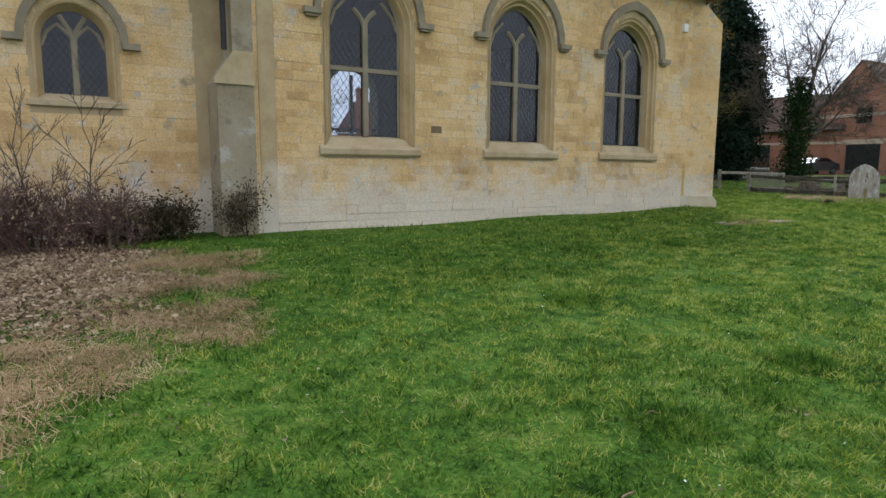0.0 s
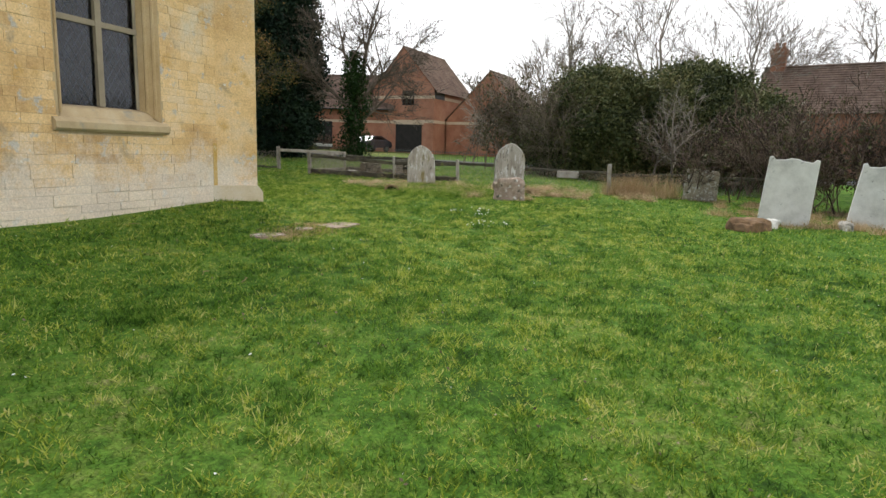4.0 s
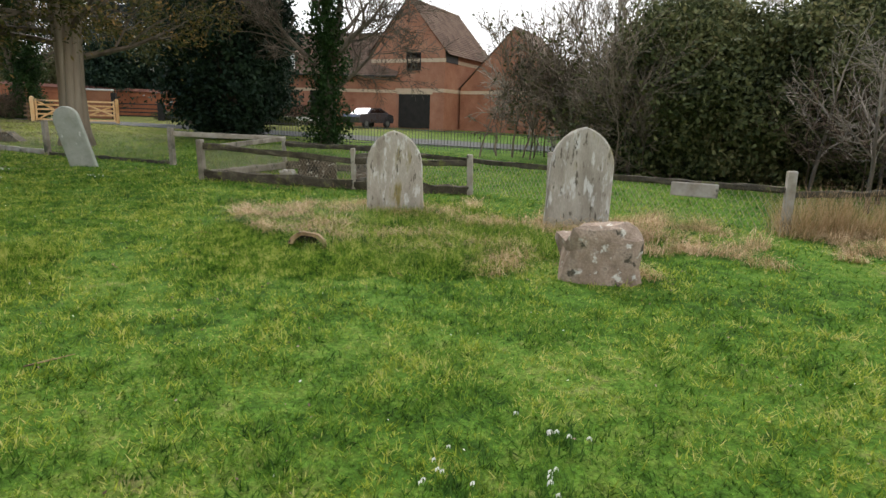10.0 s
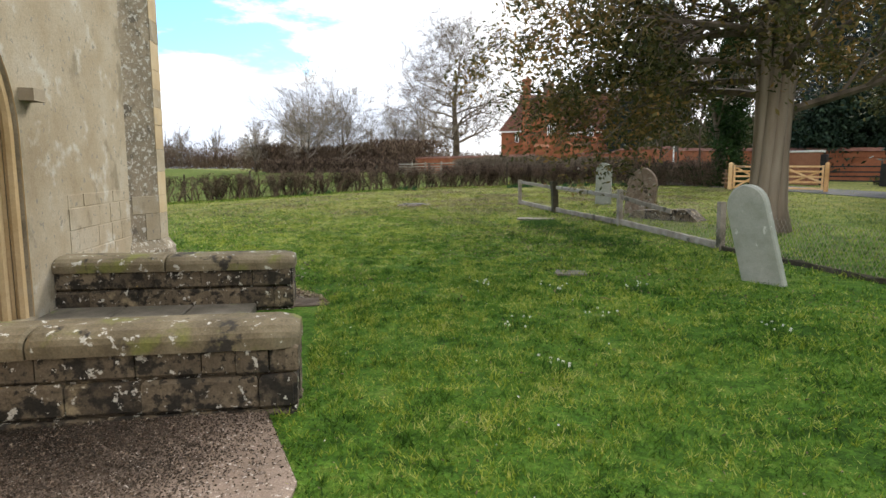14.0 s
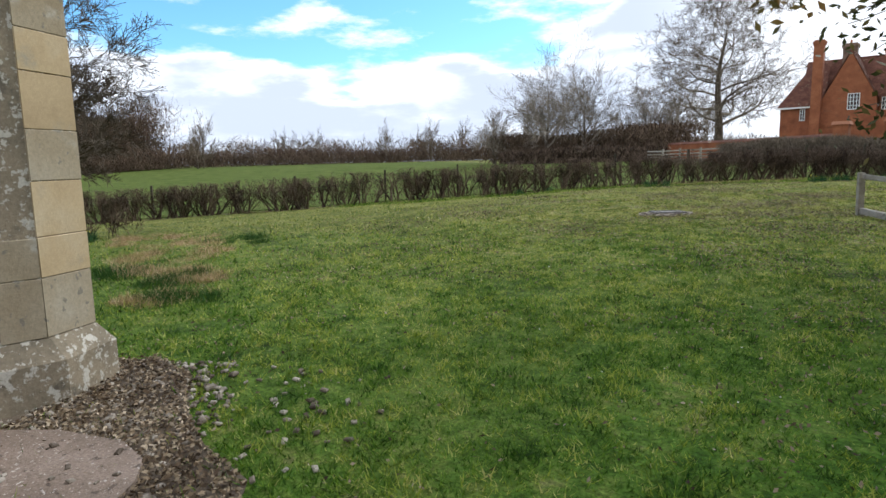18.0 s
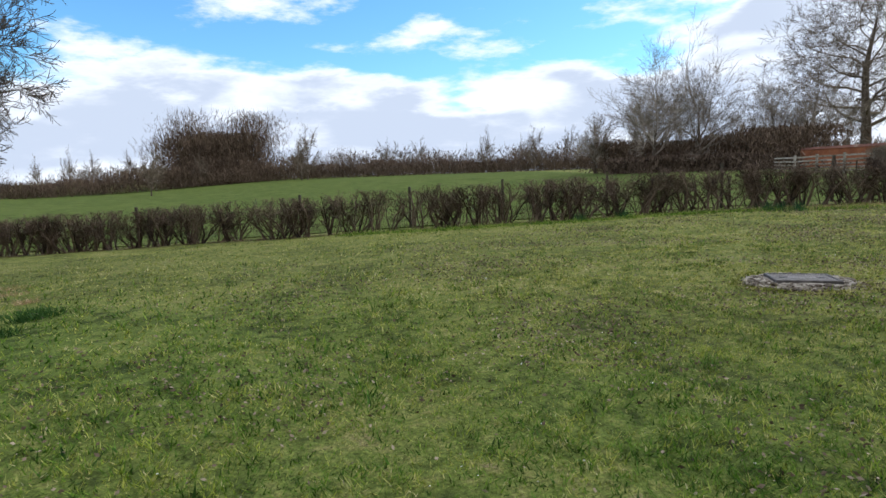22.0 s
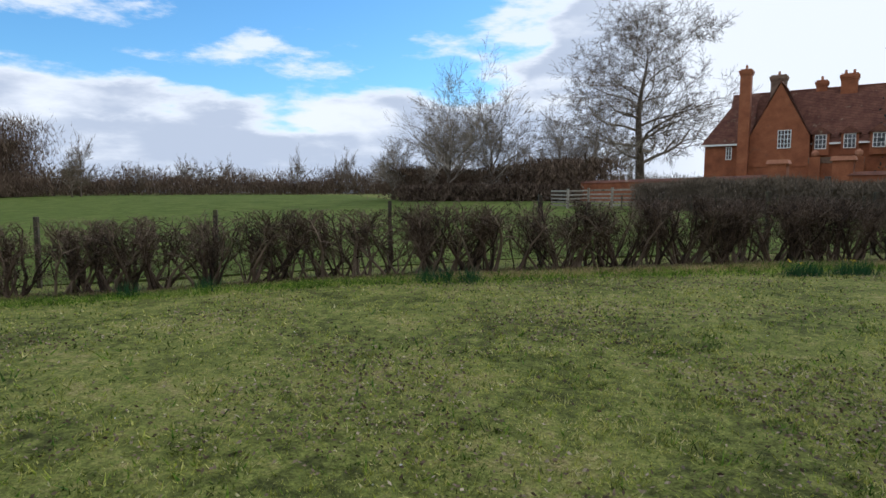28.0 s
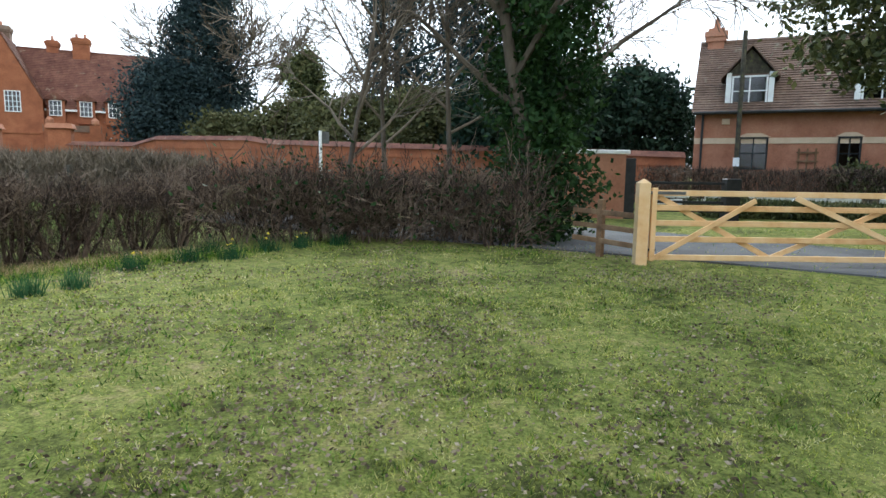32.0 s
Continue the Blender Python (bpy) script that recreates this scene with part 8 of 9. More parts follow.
def lawn_distance(x, y):
    d = np.full(len(x), 1e9)
    for (x0, y0), (x1, y1) in zip(LAWN, LAWN[1:]):
        dx, dy = x1 - x0, y1 - y0
        t = np.clip(((x - x0) * dx + (y - y0) * dy) / (dx * dx + dy * dy), 0, 1)
        d = np.minimum(d, np.hypot(x - x0 - t * dx, y - y0 - t * dy))
    return d


CHURCH_PLAN = [tuple(ch(*p)[:2]) for p in ((-26, 0.75), (-13.8, 0.75), (-13.8, -0.1), (0.35, -0.1), (0.35, 10.0), (-26, 10.0))]
PORCH_PLAN = [tuple(ch(*p)[:2]) for p in ((0, 3.78), (2.78, 3.78), (2.78, 7.3), (0, 7.3))]
COVER_PLAN = [tuple((at_ground(1.5, 39.5, 41) @ Vector((0.52 * math.cos(a), 0.39 * math.sin(a), 0)))[:2]) for a in np.linspace(0, 2 * math.pi, 14, endpoint=False)]
HEDGE_PLAN = [(p[0] + 0.25, p[1] - 0.2) for p in HEDGE] + [(11.5, 56), (14, 60), (-5, 80), (-60, 60), (-40, 20)]
BARE = [CHURCH_PLAN, PORCH_PLAN, COVER_PLAN, APRON, HEDGE_PLAN]


def scatter(n, box, rng, keep, avoid=BARE):
    x, y = rng.uniform(box[0], box[1], n), rng.uniform(box[2], box[3], n)
    ok = rng.uniform(size=n) < keep(x, y)
    x, y = x[ok], y[ok]
    bad = np.zeros(len(x), bool)
    for pl in avoid:
        bad |= inside(x, y, pl)
    return np.column_stack([x[~bad], y[~bad]])


def bare_bed(x, y):
    """How bare the turf is: the stony bed by the porch, and the litter by the chancel."""
    lx = (x - 7.65) * math.cos(radians(31)) + (y - 18.45) * math.sin(radians(31))
    ly = -(x - 7.65) * math.sin(radians(31)) + (y - 18.45) * math.cos(radians(31))
    litter = smoothstep(-0.5, 0.4, -lx - 15.3 + 0.3 * np.sin(ly * 3)) * smoothstep(-6.5, -3.5, ly + 0.25 * np.sin(lx * 3))
    return np.maximum(inside(x, y, BED) * 0.85, litter * 0.9)


rng = np.random.default_rng(1)
near_keep = lambda x, y: np.clip(1.15 - lawn_distance(x, y) / 5.5, 0.0, 1) * (1 - bare_bed(x, y))
mid_keep = lambda x, y: smoothstep(1.5, 4.0, lawn_distance(x, y)) * np.clip(1.2 - lawn_distance(x, y) / 17, 0, 1) * (1 - bare_bed(x, y))
thin = lambda x, y: smoothstep(28, 42, y + 0.5 * (4 - x)) * 0.9
a = scatter(3200000, (-7, 18, -3, 55), rng, near_keep)
b = scatter(700000, (-16, 24, -3, 58), rng, mid_keep)
for nm, pts, hh, ww in (("grass", a, 0.070, 0.0052), ("grass", b, 0.085, 0.011)):
    X_, Y_ = pts[:, 0], pts[:, 1]
    th_ = rng.uniform(size=len(pts)) < thin(X_, Y_)
    lump, tuft, wisp = patches(X_, Y_, 0.75, 1), patches(X_, Y_, 0.24, 2), patches(X_, Y_, 0.10, 3)
    clump = np.clip(0.30 + 0.16 * lump + 0.85 * tuft ** 1.6 + 0.85 * wisp ** 2, 0.2, 2.2)
    shade = 0.11 * patches(X_, Y_, 1.6, 4) + 0.37 * patches(X_, Y_, 0.24, 5) + 0.40 * patches(X_, Y_, 0.085, 6) + 0.10 * rng.uniform(size=len(pts))
    kind = np.where(shade > 0.615, 1, np.where(shade < 0.425, 2, 0))                                    # dark rank tufts, sunny yellow patches
    worn = 0.5 * patches(X_, Y_, 1.1, 7) + 0.5 * patches(X_, Y_, 0.3, 8)
    bald = np.where(th_, (0.85 + 0.1 * smoothstep(38, 47, Y_)) * (1 - smoothstep(0.22 + 0.09 * smoothstep(38, 47, Y_), 0.46 + 0.10 * smoothstep(38, 47, Y_), worn)), (1 - smoothstep(0.10, 0.28, tuft)) * 0.6)  # gaps that show the soil
    keep_ = rng.uniform(size=len(pts)) > bald
    for lean_north, shades in ((False, ((0, L_GRASS, 1.0), (1, L_RANK, 1.15), (2, L_SUNNY, 0.95))), (True, ((0, L_THIN, 0.62), (1, L_DARKTURF, 0.62), (2, L_MOSS, 0.55)))):
        for kd, mat, k in shades:
            sel = keep_ & (th_ == lean_north) & (kind == kd)
            p = pts[sel]
            v = blades(p, ground_z(p[:, 0], p[:, 1]) - 0.006, hh * k * clump[sel], ww, rng, 1.0)
            tagged(new(nm, soup(nm, v, 1, mat, 3)), "short mossy lawn grass" if lean_north else "lush rough lawn grass", "grass", kind="stuff")


def tufts(name, spots, n, height, width, mat, label, seed, lean=0.6, category="grass"):
    """Longer grass or litter gathered round given spots (x, y, radius)."""
    rng = np.random.default_rng(seed)
    per = max(1, n // len(spots))
    P, H = [], []
    for x, y, r in spots:
        q = np.clip(rng.normal(size=(per, 2)), -1.7, 1.7) * r * 0.55
        P.append(q + (x, y))
        H.append(np.full(per, height * rng.uniform(0.6, 1.15)))
    P, height = np.concatenate(P), np.concatenate(H)
    bad = np.zeros(len(P), bool)
    for pl in (CHURCH_PLAN, PORCH_PLAN, COVER_PLAN):
        bad |= inside(P[:, 0], P[:, 1], pl)
    P, height = P[~bad], height[~bad]
    v = blades(P, ground_z(P[:, 0], P[:, 1]) - 0.01, height, width, rng, lean)
    return tagged(new(name, soup(name, v, 1, mat, 3)), label, category, kind="stuff")


def tussocks(spots, n, seed, lo=0.14, hi=0.32):
    """Small tussocks strewn over wider patches."""
    rng = np.random.default_rng(seed)
    out = []
    for k in range(n):
        x, y, r = spots[k % len(spots)]
        q = np.clip(rng.normal(size=2), -1.6, 1.6) * r * 0.6
        out.append((x + q[0], y + q[1], rng.uniform(lo, hi)))
    return out


def drooping(name, spots, per, length, width, mat, label, seed, rise=0.62, category="grass"):
    """Tussocks (x, y, radius) of long dead blades that rise, arch over and lie down, each tussock combed its own way."""
    rng = np.random.default_rng(seed)
    out = []
    for x, y, r in spots:
        comb, big = rng.uniform(0, 2 * math.pi), rng.uniform(0.65, 1.2)
        q = np.clip(rng.normal(size=(per, 2)), -1.7, 1.7) * r * 0.5
        an = comb + rng.normal(size=per) * 0.9
        ln = length * big * rng.uniform(0.45, 1.2, per)
        up = rise * rng.uniform(0.35, 1.2, per)
        w = width * rng.uniform(0.6, 1.3, per)
        d = np.column_stack([np.cos(an), np.sin(an)])
        twist = rng.normal(size=per) * 0.35
        e = np.column_stack([-np.sin(an), np.cos(an)])
        base = q + (x, y)
        z0 = ground_z(base[:, 0], base[:, 1])
        rows = []
        for f in (0.0, 0.3, 0.62, 1.0):
            reach = (ln * f ** 1.35 * 0.85)[:, None]
            p = base + d * reach + e * reach * (twist * f)[:, None]
            z = z0 - 0.01 + ln * up * (1.9 * f - 1.55 * f * f) + 0.02 * f
            side = e * (w * (1 - 0.75 * f))[:, None]
            rows.append((np.column_stack([p - side, z]), np.column_stack([p + side, z])))
        for (a0, b0), (a1, b1) in zip(rows, rows[1:]):
            out.append(np.stack([a0, b0, b1, a1], 1).reshape(-1, 3))
    v = np.concatenate(out)
    return tagged(new(name, soup(name, v, 1, mat, 4)), label, category, kind="stuff")


drooping("long_grass", tussocks([(12.45, 21.2, 0.35), (12.8, 21.5, 0.45), (13.35, 21.8, 0.5), (13.9, 21.8, 0.6), (14.3, 21.4, 0.6), (14.9, 20.9, 0.8), (12.6, 20.3, 0.4), (12.8, 20.0, 0.4), (13.15, 19.85, 0.5), (13.5, 19.4, 0.6), (13.9, 18.6, 0.7), (14.5, 17.9, 0.6), (14.0, 17.5, 0.5), (13.3, 18.9, 0.5)], 62, 201, 0.10, 0.24), 120, 0.40, 0.0032, L_STRAW, "arching straw-coloured tussocks of dead grass round the headstones", 201)
drooping("long_grass", tussocks([(15.9, 18.6, 0.9), (15.2, 20.2, 0.9), (15.8, 17.6, 0.9), (17.0, 17.0, 1.0), (18.5, 16.2, 1.0), (19.4, 16.6, 0.8), (16.8, 19.5, 1.0), (17.6, 18.0, 0.8), (16.2, 18.2, 0.6)], 60, 202), 130, 0.44, 0.004, L_STRAW, "straw-coloured long grass lying over along the fence", 202)
tufts("dead_shrub", tussocks([(19.6, 16.6, 0.6), (19.2, 17.0, 0.4), (20.1, 16.1, 0.6), (19.9, 16.7, 0.5)], 22, 203), 2600, 0.72, 0.004, L_STRAW, "dead brown stalks by the fence post", 203, 0.4, "dead stalks")
tufts("long_grass", tussocks([(17.5, 12.2, 0.9), (18.6, 11.2, 0.9), (16.8, 10.6, 0.8), (19.2, 9.6, 0.9), (17.6, 9.6, 0.8), (20.0, 13.0, 1.0)], 40, 204), 12000, 0.20, 0.004, L_STRAW, "straw grass round the pale headstones", 204)
tufts("leaf_litter", [tuple(ch(x, y)[:2]) + (1.2,) for x, y in ((-20, -1.5), (-18, -1.8), (-16, -1.6), (-19, -3.4), (-17, -3.6), (-20.5, -4.6), (-18.6, -5.5), (-21, -7.2))], 110000, 0.075, 0.009, L_BROWN, "brown dead grass and leaf litter by the chancel", 205, 1.4, "leaf litter")
LAWN_EDGE = [(-2.6, 5.6, 0.8), (-2.9, 4.2, 0.7), (-3.2, 7.2, 0.9), (-3.6, 8.8, 0.8)]
tufts("long_grass", tussocks([(-2.6, 5.6, 0.9), (-2.9, 4.2, 0.8), (-2.6, 3.0, 0.7), (-3.2, 7.2, 1.0), (-3.6, 8.8, 1.0)], 60, 206), 14000, 0.09, 0.004, L_STRAW, "dead straw grass at the edge of the lawn", 206, 1.1)
tufts("dead_grass", [(6.95, 13.95, 0.5), (7.3, 14.05, 0.4), (6.6, 13.6, 0.35), (7.5, 14.5, 0.3)], 9000, 0.06, 0.004, L_STRAW, "dead grass round the sunken stones", 207, 1.2)
tufts("coarse_grass", [(2.0, 4.1, 0.32), (1.2, 3.6, 0.25), (2.5, 4.6, 0.2), (1.3, 6.5, 0.3), (0.6, 8.0, 0.4), (4.0, 10.6, 0.3)], 5200, 0.12, 0.005, L_RANK, "dark coarse tuft of grass in the lawn", 208, 0.8)
tufts("coarse_grass", [(13.6, 19.0, 1.0), (14.2, 19.8, 1.0), (13.0, 19.9, 0.8), (14.6, 18.5, 0.8), (13.3, 18.3, 0.8), (15.0, 20.6, 1.0)], 30000, 0.20, 0.0045, L_GRASS, "long green grass mixed into the straw patch", 220, 0.8)
tufts("dead_stalk", [(13.1, 20.7, 0.5), (14.0, 20.2, 0.8), (14.8, 19.2, 0.8), (14.9, 21.2, 0.6)], 140, 0.55, 0.003, L_STRAW, "thin dead seed stalks standing in the grass", 221, 0.3)
tufts("coarse_grass", [(8.75, 19.5, 0.45), (9.0, 19.95, 0.45), (9.35, 20.3, 0.4), (8.9, 19.0, 0.5), (9.3, 19.4, 0.6), (9.7, 20.4, 0.4)], 16000, 0.14, 0.0045, L_GRASS, "lush long grass leaning over the edge of the concrete", 222, 0.9)
tufts("coarse_grass", [(11.7, 19.9, 0.6), (11.75, 19.0, 0.6), (12.2, 18.5, 0.5), (11.4, 19.0, 0.7), (12.4, 20.6, 0.5), (12.0, 20.4, 0.5)], 18000, 0.13, 0.0045, L_GRASS, "lush long grass round the broken pot", 223, 0.9)
tufts("coarse_grass", [(8.0, 33.4, 0.6), (7.3, 34.6, 0.6), (8.9, 32.0, 0.7), (9.6, 30.6, 0.5), (6.9, 35.4, 0.5)], 7000, 0.13, 0.006, L_TUFT, "coarse green grass along the fence", 209, 0.8)
tufts("long_grass", tussocks([(-1.0, 29.5, 0.5), (-1.9, 29.2, 0.4), (-2.7, 30.3, 0.6), (-3.4, 29.9, 0.5), (-4.4, 30.8, 0.8), (-6.0, 31.2, 0.9), (-7.6, 31.4, 1.0), (0.2, 28.7, 0.4), (-0.4, 29.3, 0.3)], 60, 210), 12000, 0.15, 0.004, L_STRAW, "tussocks of pale dead grass behind the church", 210, 0.9)
tufts("coarse_grass", tussocks([(-0.6, 29.2, 0.5), (-1.8, 28.8, 0.6), (0.4, 28.9, 0.4), (-3.6, 31.8, 0.8)], 30, 211), 5000, 0.16, 0.006, L_TUFT, "coarse green grass behind the church", 211, 0.9)
hs = [(HEDGE[i][0] + (HEDGE[i + 1][0] - HEDGE[i][0]) * f + 0.35, HEDGE[i][1] + (HEDGE[i + 1][1] - HEDGE[i][1]) * f - 0.3, 0.45) for i in range(len(HEDGE) - 1) for f in np.arange(0, 1, 0.14)]
tufts("leaf_litter", [(x - 0.25, y + 0.2, 0.3) for x, y, r in hs], 22000, 0.07, 0.008, L_BROWN, "brown litter and dead stalks under the hedge", 212, 1.2, "leaf litter")
tufts("long_grass", [(x + 0.35, y - 0.3, 0.35) for x, y, r in hs[52:]], 9000, 0.13, 0.006, L_STRAW, "pale rough grass along the foot of the hedge", 213, 0.8)
tufts("coarse_grass", [(x + 0.6, y - 0.5, 0.4) for x, y, r in hs[24:]] + [(8.0, 57.0, 0.6), (9.6, 56.2, 0.6), (11.0, 55.2, 0.5)], 16000, 0.17, 0.006, L_GRASS, "green verge along the hedge", 214, 0.8)
tufts("leaf_litter", [(20.9, y, 0.7) for y in (15, 13, 11, 9, 7, 5, 3)], 12000, 0.14, 0.010, L_BROWN, "brown litter under the overgrown hedge", 215, 1.2, "leaf litter")


def flower_clump(name, x, y, seed, label, n, h, petal, leafmat, petals, group):
    """A clump of strap leaves with a few nodding flowers."""
    rng = np.random.default_rng(seed)
    e = thing(name, at_ground(x, y), label, "flowers", group)
    P = rng.normal(size=(n, 2)) * 0.09
    v = blades(P, np.full(n, -0.01), h, 0.006, rng, 0.35)
    ob = new("leaves", soup("leaves", v, 1, leafmat, 3))
    ob.parent = e
    for k in range(petals):
        g = Geo()
        px, py = rng.normal(size=2) * 0.09
        z = h * rng.uniform(0.8, 1.15)
        for q in range(3):
            an = q * 2.1 + rng.uniform(0, 1)
            g.add([(px, py, z), (px + math.cos(an) * petal * 0.6, py + math.sin(an) * petal * 0.6, z - petal * 0.4), (px + math.cos(an) * petal * 0.5, py + math.sin(an) * petal * 0.5, z - petal * 1.2), (px + math.cos(an + 0.8) * petal * 0.3, py + math.sin(an + 0.8) * petal * 0.3, z - petal * 0.5)], [(0, 1, 2, 3)])
        part("flower", g, L_YELLOW if petal > 0.03 else L_SNOW, e)
    return e


snow = [(10.9, 14.9), (11.2, 14.6), (11.6, 14.9), (11.0, 14.3), (10.3, 13.5), (10.0, 13.2), (10.6, 13.2), (9.5, 24.6), (9.7, 26.2), (8.9, 25.6), (9.0, 27.3), (9.9, 27.9), (8.0, 27.2), (11.3, 26.3)]
for k, (x, y) in enumerate(snow):
    flower_clump("snowdrops", x, y, 300 + k, "small clump of white snowdrops in the lawn", 60, 0.10, 0.022, L_TUFT, 7, "snowdrop clumps")
daff = [(-3.35, 48.35, 0), (-3.1, 48.55, 0), (-2.75, 48.75, 0), (1.35, 52.45, 1), (1.6, 52.65, 0), (2.0, 53.0, 1), (2.25, 53.2, 0), (4.1, 53.9, 0), (4.5, 54.2, 0), (3.4, 54.3, 0), (5.0, 55.3, 1), (5.7, 55.8, 0), (6.3, 55.9, 1), (6.9, 56.6, 1), (7.5, 56.9, 1), (6.0, 56.4, 0), (8.2, 57.1, 0), (-7.0, 45.2, 0), (-6.2, 46.1, 0), (-9.0, 30.6, 1), (-7.9, 30.2, 1)]
for k, (x, y, f) in enumerate(daff):
    flower_clump("daffodils", x, y, 330 + k, "clump of daffodil leaves with a few blooms by the hedge" if f else "clump of daffodil leaves in bud by the hedge", 150, 0.27, 0.035, L_DAFF, 3 if f else 0, "daffodil clumps")
# fallen twigs and stray bits on the grass
rng = np.random.default_rng(9)
for k in range(26):
    x, y = LAWN[k % 14][0] + rng.normal() * 2.2, LAWN[k % 14][1] + rng.normal() * 2.2 + 2
    if any(inside(np.array([x]), np.array([y]), pl)[0] for pl in BARE):
        continue
    an = rng.uniform(0, 6.28)
    ln = rng.uniform(0.08, 0.28)
    z = gz(x, y) + 0.03
    tw = obj("twig", Geo().tube([(x, y, z), (x + math.cos(an) * ln * 0.5, y + math.sin(an) * ln * 0.5, z + 0.015), (x + math.cos(an + 0.3) * ln, y + math.sin(an + 0.3) * ln, z)], [0.006, 0.005, 0.003], 5), M_CLAY)
    tagged(tw, "small pale fallen twig on the lawn", "twig", "fallen twigs")


tw = obj("twig", Geo().tube([(6.86, 21.66, gz(6.9, 21.7) + 0.05), (7.0, 21.62, gz(7.0, 21.6) + 0.06), (7.12, 21.55, gz(7.1, 21.5) + 0.05)], [0.022, 0.025, 0.014], 6), M_CLAY)
tagged(tw, "pale broken stick lying on the concrete apron", "twig", "fallen twigs")


# dead leaf flakes and pale specks lying in the thin turf
def flakes(name, box, n, size, mat, label, seed, keep, category):
    rng = np.random.default_rng(seed)
    P = scatter(n, box, rng, keep, [pl for pl in BARE if pl is not APRON])
    c = np.column_stack([P, ground_z(P[:, 0], P[:, 1]) + rng.uniform(0.015, 0.045, len(P))])
    tagged(new(name, soup(name, leaf_quads(c, size, rng, 0.6), 1, mat, 4)), label, category, kind="stuff")


patchy = lambda x, y: np.clip(1.2 - lawn_distance(x, y) / 9, 0, 1) * np.clip(0.35 + 0.8 * np.sin(x * 1.3 + 2 * np.sin(y * 0.7)) * np.sin(y * 1.1 - x * 0.5), 0.05, 1)
flakes("leaf_litter", (-6, 14, 26, 57), 420000, 0.0155, L_FLAKE, "brown dead leaf flakes scattered in the thin turf", 401, lambda x, y: patchy(x, y) * smoothstep(24, 44, y), "leaf litter")
flakes("leaf_litter", (-4, 16, -2, 28), 14000, 0.012, L_FLAKE, "few brown dead leaf flakes in the lawn", 402, patchy, "leaf litter")
flakes("petals", (-4, 14, 2, 50), 900, 0.010, L_SNOW, "tiny white petals and specks in the lawn", 403, lambda x, y: np.clip(1.2 - lawn_distance(x, y) / 7, 0, 1), "petals")
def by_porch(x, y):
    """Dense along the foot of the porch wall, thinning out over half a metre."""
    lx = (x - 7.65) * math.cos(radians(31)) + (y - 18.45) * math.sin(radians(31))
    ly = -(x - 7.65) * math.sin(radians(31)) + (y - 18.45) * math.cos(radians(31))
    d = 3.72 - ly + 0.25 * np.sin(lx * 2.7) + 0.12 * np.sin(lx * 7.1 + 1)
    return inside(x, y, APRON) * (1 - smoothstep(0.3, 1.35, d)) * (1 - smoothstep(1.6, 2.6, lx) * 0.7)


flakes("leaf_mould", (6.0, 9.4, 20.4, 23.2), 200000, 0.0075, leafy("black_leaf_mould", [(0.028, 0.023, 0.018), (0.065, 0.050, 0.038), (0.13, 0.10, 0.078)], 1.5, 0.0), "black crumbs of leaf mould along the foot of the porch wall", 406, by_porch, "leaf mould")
flakes("leaf_litter", (6.5, 9.7, 18.8, 23.6), 3500, 0.010, L_FLAKE, "leaf crumbs and grit on the concrete apron", 404, lambda x, y: inside(x, y, APRON) * 0.9 + 0.1, "leaf litter")
tufts("coarse_grass", [(APRON[i][0] + (APRON[i + 1][0] - APRON[i][0]) * f, APRON[i][1] + (APRON[i + 1][1] - APRON[i][1]) * f, 0.14) for i in (1, 2, 3, 4, 5, 6) for f in (0.1, 0.35, 0.6, 0.85)], 7000, 0.09, 0.005, L_GRASS, "grass creeping over the edge of the concrete", 405, 0.9)

tan_leaf = leafy("tan_leaf_scraps", [(0.05, 0.034, 0.022), (0.14, 0.098, 0.062), (0.30, 0.23, 0.15), (0.48, 0.40, 0.29)], 1.2, 0.15, pamt=0.25)
off_slab = lambda x, y: inside(x, y, BED) * (1 - 0.93 * inside(x, y, SLAB))
flakes("leaf_litter", (1.5, 7.0, 24.5, 28.5), 60000, 0.016, tan_leaf, "tan dead leaves and chippings by the porch wall", 408, off_slab, "leaf litter")
tufts("leaf_litter", [(ENC_A[0] + 0.4 + 0.5 * i + 0.35 * j, ENC_A[1] + 0.3 * i - 0.55 * j, 0.5) for i in range(4) for j in range(4)], 9000, 0.05, 0.010, L_BROWN, "brown leaf litter inside the grave enclosure", 230, 1.3, "leaf litter")

tufts("coarse_grass", [(1.5 + 0.66 * math.cos(a) * (1 + 0.12 * math.sin(5 * a)), 39.5 + 0.58 * math.sin(a) * (1 + 0.12 * math.cos(3 * a)), 0.16) for a in np.linspace(0, 6.1, 22)], 6000, 0.06, 0.005, L_THIN, "mossy grass creeping over the drain surround", 231, 1.0)


def by_chancel(x, y):
    return (bare_bed(x, y) - inside(x, y, BED) * 0.85) * 1.1


flakes("leaf_litter", (-16, 0, 2, 14), 260000, 0.030, leafy("tan_dead_leaves", [(0.12, 0.078, 0.05), (0.26, 0.18, 0.115), (0.42, 0.31, 0.20), (0.56, 0.45, 0.32)], 1.2, 0.15, pamt=0.35), "bank of tan dead leaves and grass by the chancel", 407, by_chancel, "leaf litter")

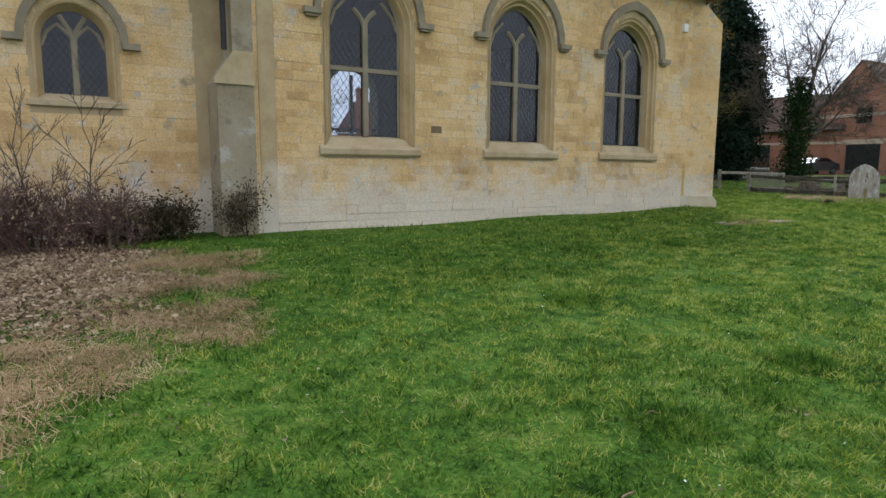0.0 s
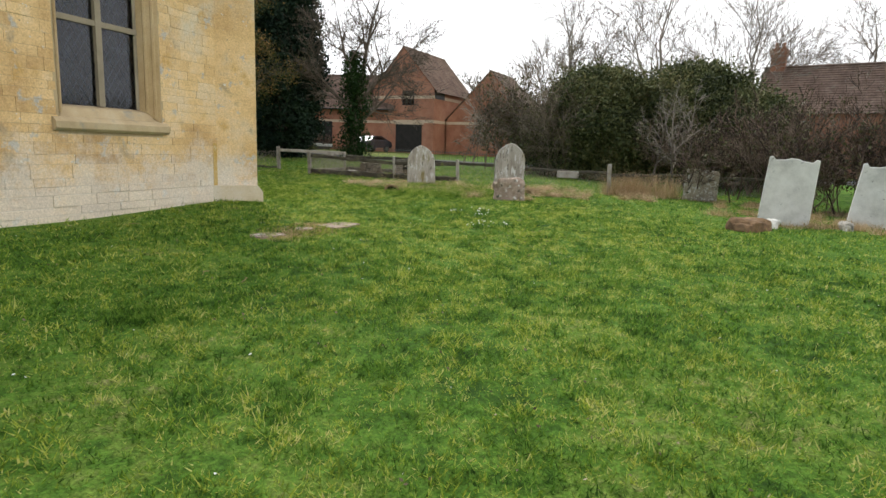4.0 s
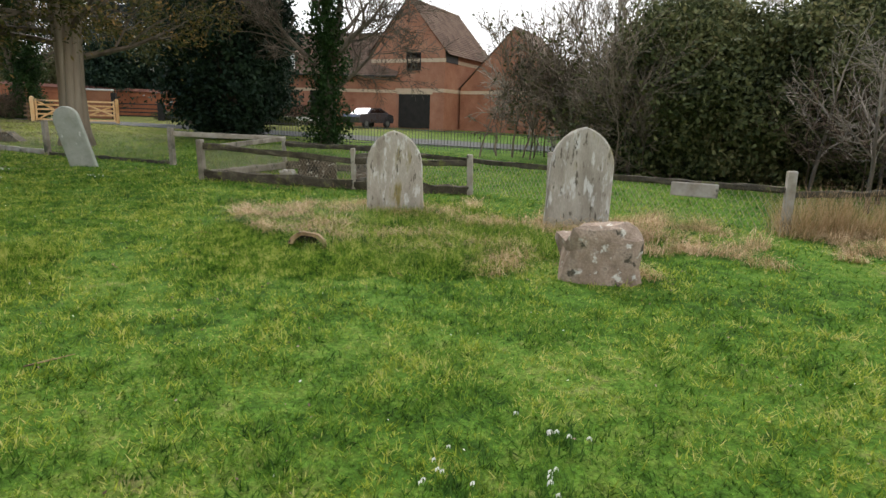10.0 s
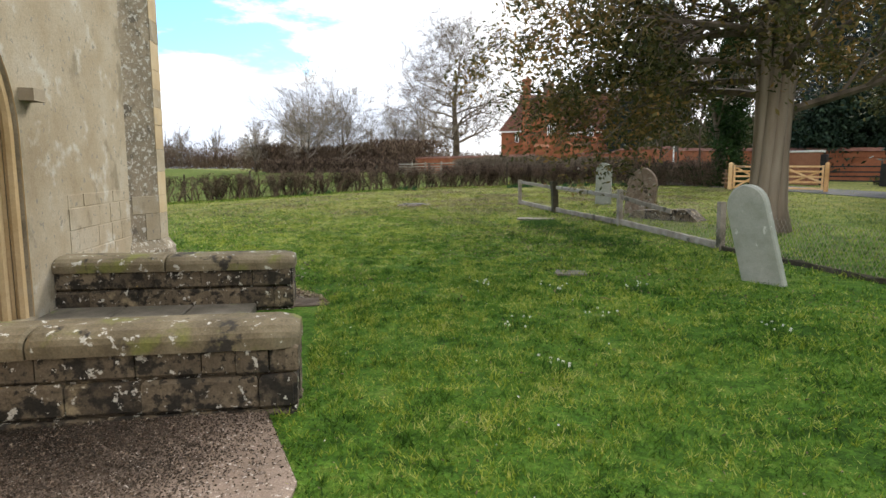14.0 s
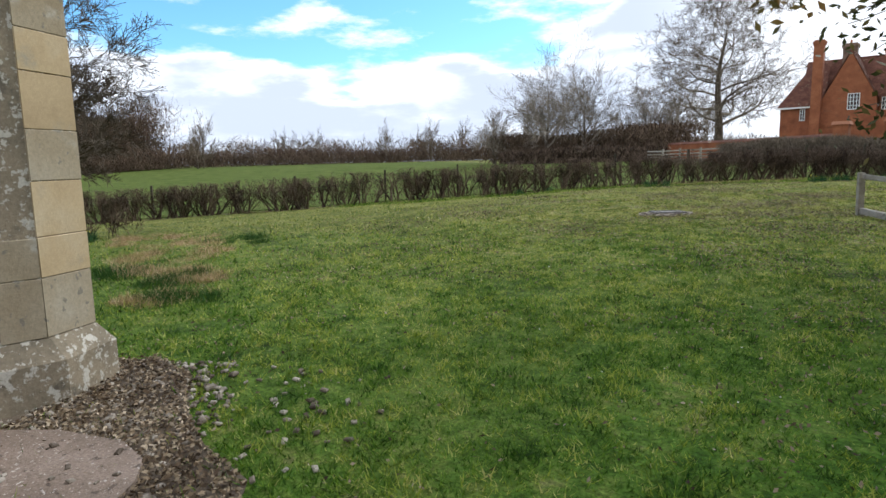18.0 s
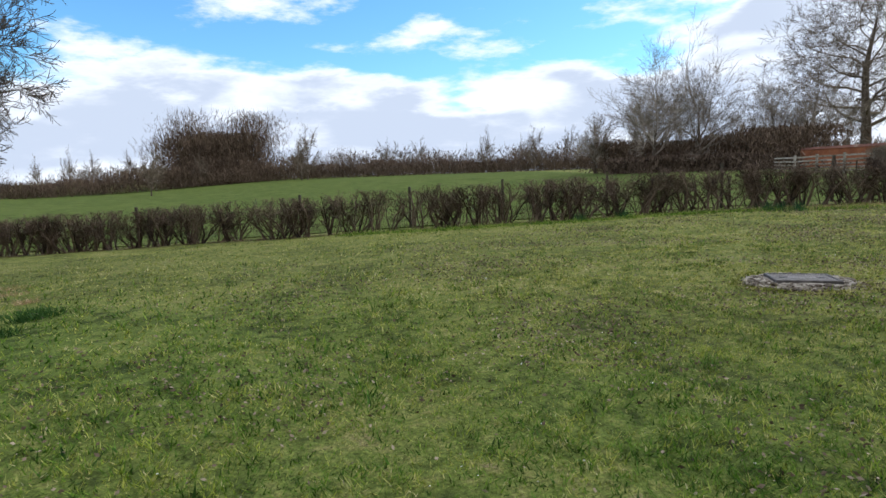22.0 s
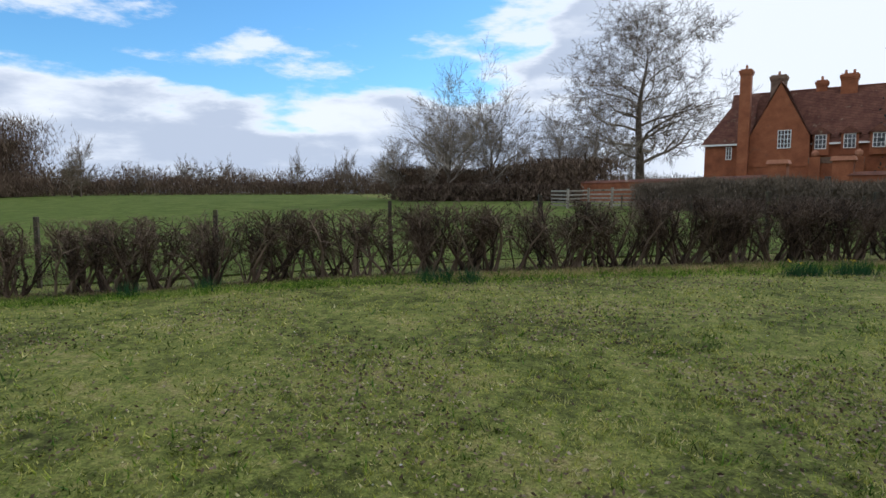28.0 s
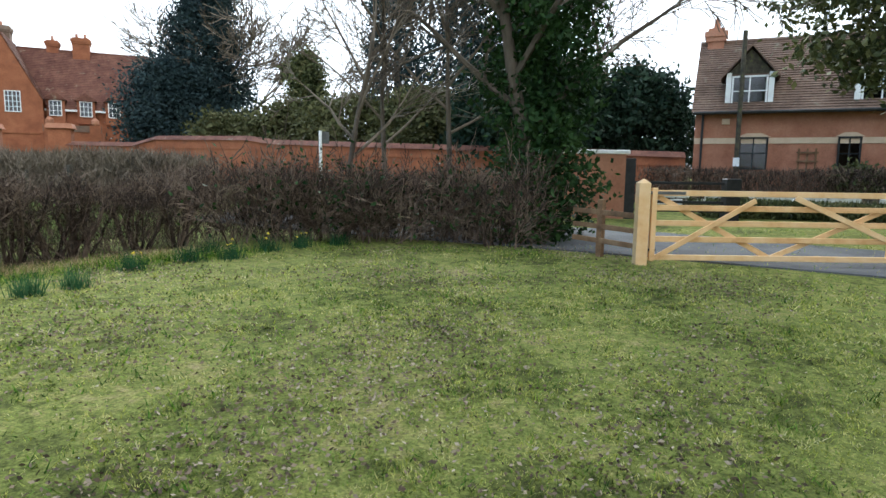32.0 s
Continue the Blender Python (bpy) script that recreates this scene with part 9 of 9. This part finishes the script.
drooping("coarse_grass", tussocks([(12.6, 20.8, 0.5), (13.1, 20.6, 0.6), (13.6, 20.4, 0.7), (13.4, 21.3, 0.7), (14.0, 19.4, 0.9), (14.4, 20.6, 0.8), (13.6, 18.4, 0.8), (12.9, 19.5, 0.5), (15.4, 18.6, 1.0), (16.4, 18.0, 1.0)], 90, 244, 0.15, 0.4), 170, 0.30, 0.004, L_GRASS, "long green grass falling over among the dead tussocks", 245, 0.55)
drooping("matted_straw", tussocks([(12.65, 20.25, 0.45), (13.0, 19.9, 0.5), (13.4, 19.5, 0.6), (14.6, 19.6, 1.0), (14.0, 18.7, 0.8), (14.9, 18.2, 0.8)], 40, 240, 0.12, 0.28), 130, 0.30, 0.004, L_BROWN, "matted brown dead grass flattened round the headstones", 241, 0.3)
drooping("dead_grass", tussocks(LAWN_EDGE, 110, 242, 0.15, 0.35), 170, 0.26, 0.0035, L_STRAW, "pale dead grass lying along the edge of the lawn", 243, 0.35)

# ---- stone courses of the church, last ----
def courses(parent, x0, x1, z0, z1, holes, mat_near, mat_far, near, seed, low=1.0, along="x", face=0.0, hs=(0.13, 0.15, 0.18, 0.21), ls=(0.26, 0.34, 0.42, 0.5, 0.6), joint=0.0025):
    """Coursed blocks proud of the mortar. Those inside the `near` stretch are parts, the others one joined mesh."""
    rng = np.random.default_rng(seed)
    far = Geo()
    meshes = {}
    z, count = z0, 0
    while z < z1 - 0.05:
        h = min(float(rng.choice(hs)), z1 - z)
        x = x0 - rng.uniform(0, 0.3)
        while x < x1:
            ln = float(rng.choice(ls)) * (float(rng.choice((0.7, 1.0, 1.5, 2.1))) if z < low else 1.0)
            a, b = max(x, x0), min(x + ln, x1)
            x += ln
            if b - a < 0.06:
                continue
            segs = [(a, b)]
            for hx0, hx1, hz0, hz1 in holes:
                if z + h > hz0 and z < hz1:
                    segs = [s for q in segs for s in ((q[0], min(q[1], hx0)), (max(q[0], hx1), q[1])) if s[1] - s[0] > 0.05]
            for a2, b2 in segs:
                rough = z < low
                d = float(rng.choice([0.003, 0.010, 0.018] if rough else [0.003, 0.006, 0.010]))
                gap = joint * 1.7 if rough else joint
                isnear = near[0] < (a2 + b2) / 2 < near[1] and z < near[2] and count < 300
                if isnear:
                    key = (round(b2 - a2, 2), round(h, 3), d, gap)
                    if key not in meshes:
                        meshes[key] = Geo().soft(-key[0] / 2 + gap, key[0] / 2 - gap, -d, 0.01, gap, h - gap, gap)
                        me = meshes[key].mesh("stone")
                        me.materials.append(mat_near)
                        meshes[key] = me
                    ob = new("stone", meshes[key])
                    ob.parent = parent
                    ob.matrix_basis = pose((a2 + b2) / 2, 0, z) if along == "x" else pose(0, (a2 + b2) / 2, z, 0, 0, 90)
                    count += 1
                else:
                    m = None if along == "x" else Matrix.Rotation(radians(90), 4, "Z")
                    far.soft(a2 + gap, b2 - gap, face - d, face + 0.01, z + gap, z + h - gap, gap, m)
        z += h
    ob = part("courses", far, mat_far, parent)
    tagged(ob, kind="stuff")


def arch_steps(c, hw, z0, spring, apex, n=8):
    out = [(c - hw, c + hw, z0, spring)]
    for i in range(n):
        f = (i + 0.3) / n
        out.append((c - hw * math.sqrt(max(0, 1 - f ** 1.5)), c + hw * math.sqrt(max(0, 1 - f ** 1.5)), spring + (apex - spring) * i / n, spring + (apex - spring) * (i + 1) / n))
    return out


ha = [r for c, hw in WIN for r in arch_steps(c, hw + 0.23, Z_GL - 0.44, Z_SP, Z_AP + 0.30)]
courses(wall_a, -WA + 0.3, -0.45, -0.4, EAVE - 0.1, ha, M_STONE, M_STONE_STUFF, (-6.5, -0.4, 1.9), 3, 0.42)
courses(wall_b, 7.32, 9.33, -0.1, 1.4, [], M_PALE, M_PALE, (7.7, 9.4, 2.6), 4, -9, "y", 0.0, (0.22, 0.26, 0.3), (0.36, 0.45, 0.6), 0.005)
courses(wall_b, 0.45, DOOR_Y - 1.1, -0.4, EAVE - 0.1, [], M_STONE, M_STONE_STUFF, (99, 99, 2.6), 5, 0.3, "y", 0.0, (0.26, 0.3, 0.34), (0.4, 0.55, 0.7, 0.9), 0.002)
courses(chw, -WA - 9, -WA - 0.95, -0.4, 4.4, arch_steps(-WA - 2.83, 0.66, 2.00, 3.13, 3.83), M_STONE, M_STONE_STUFF, (-99, -98, 0), 6, 0.5, "x", CY)
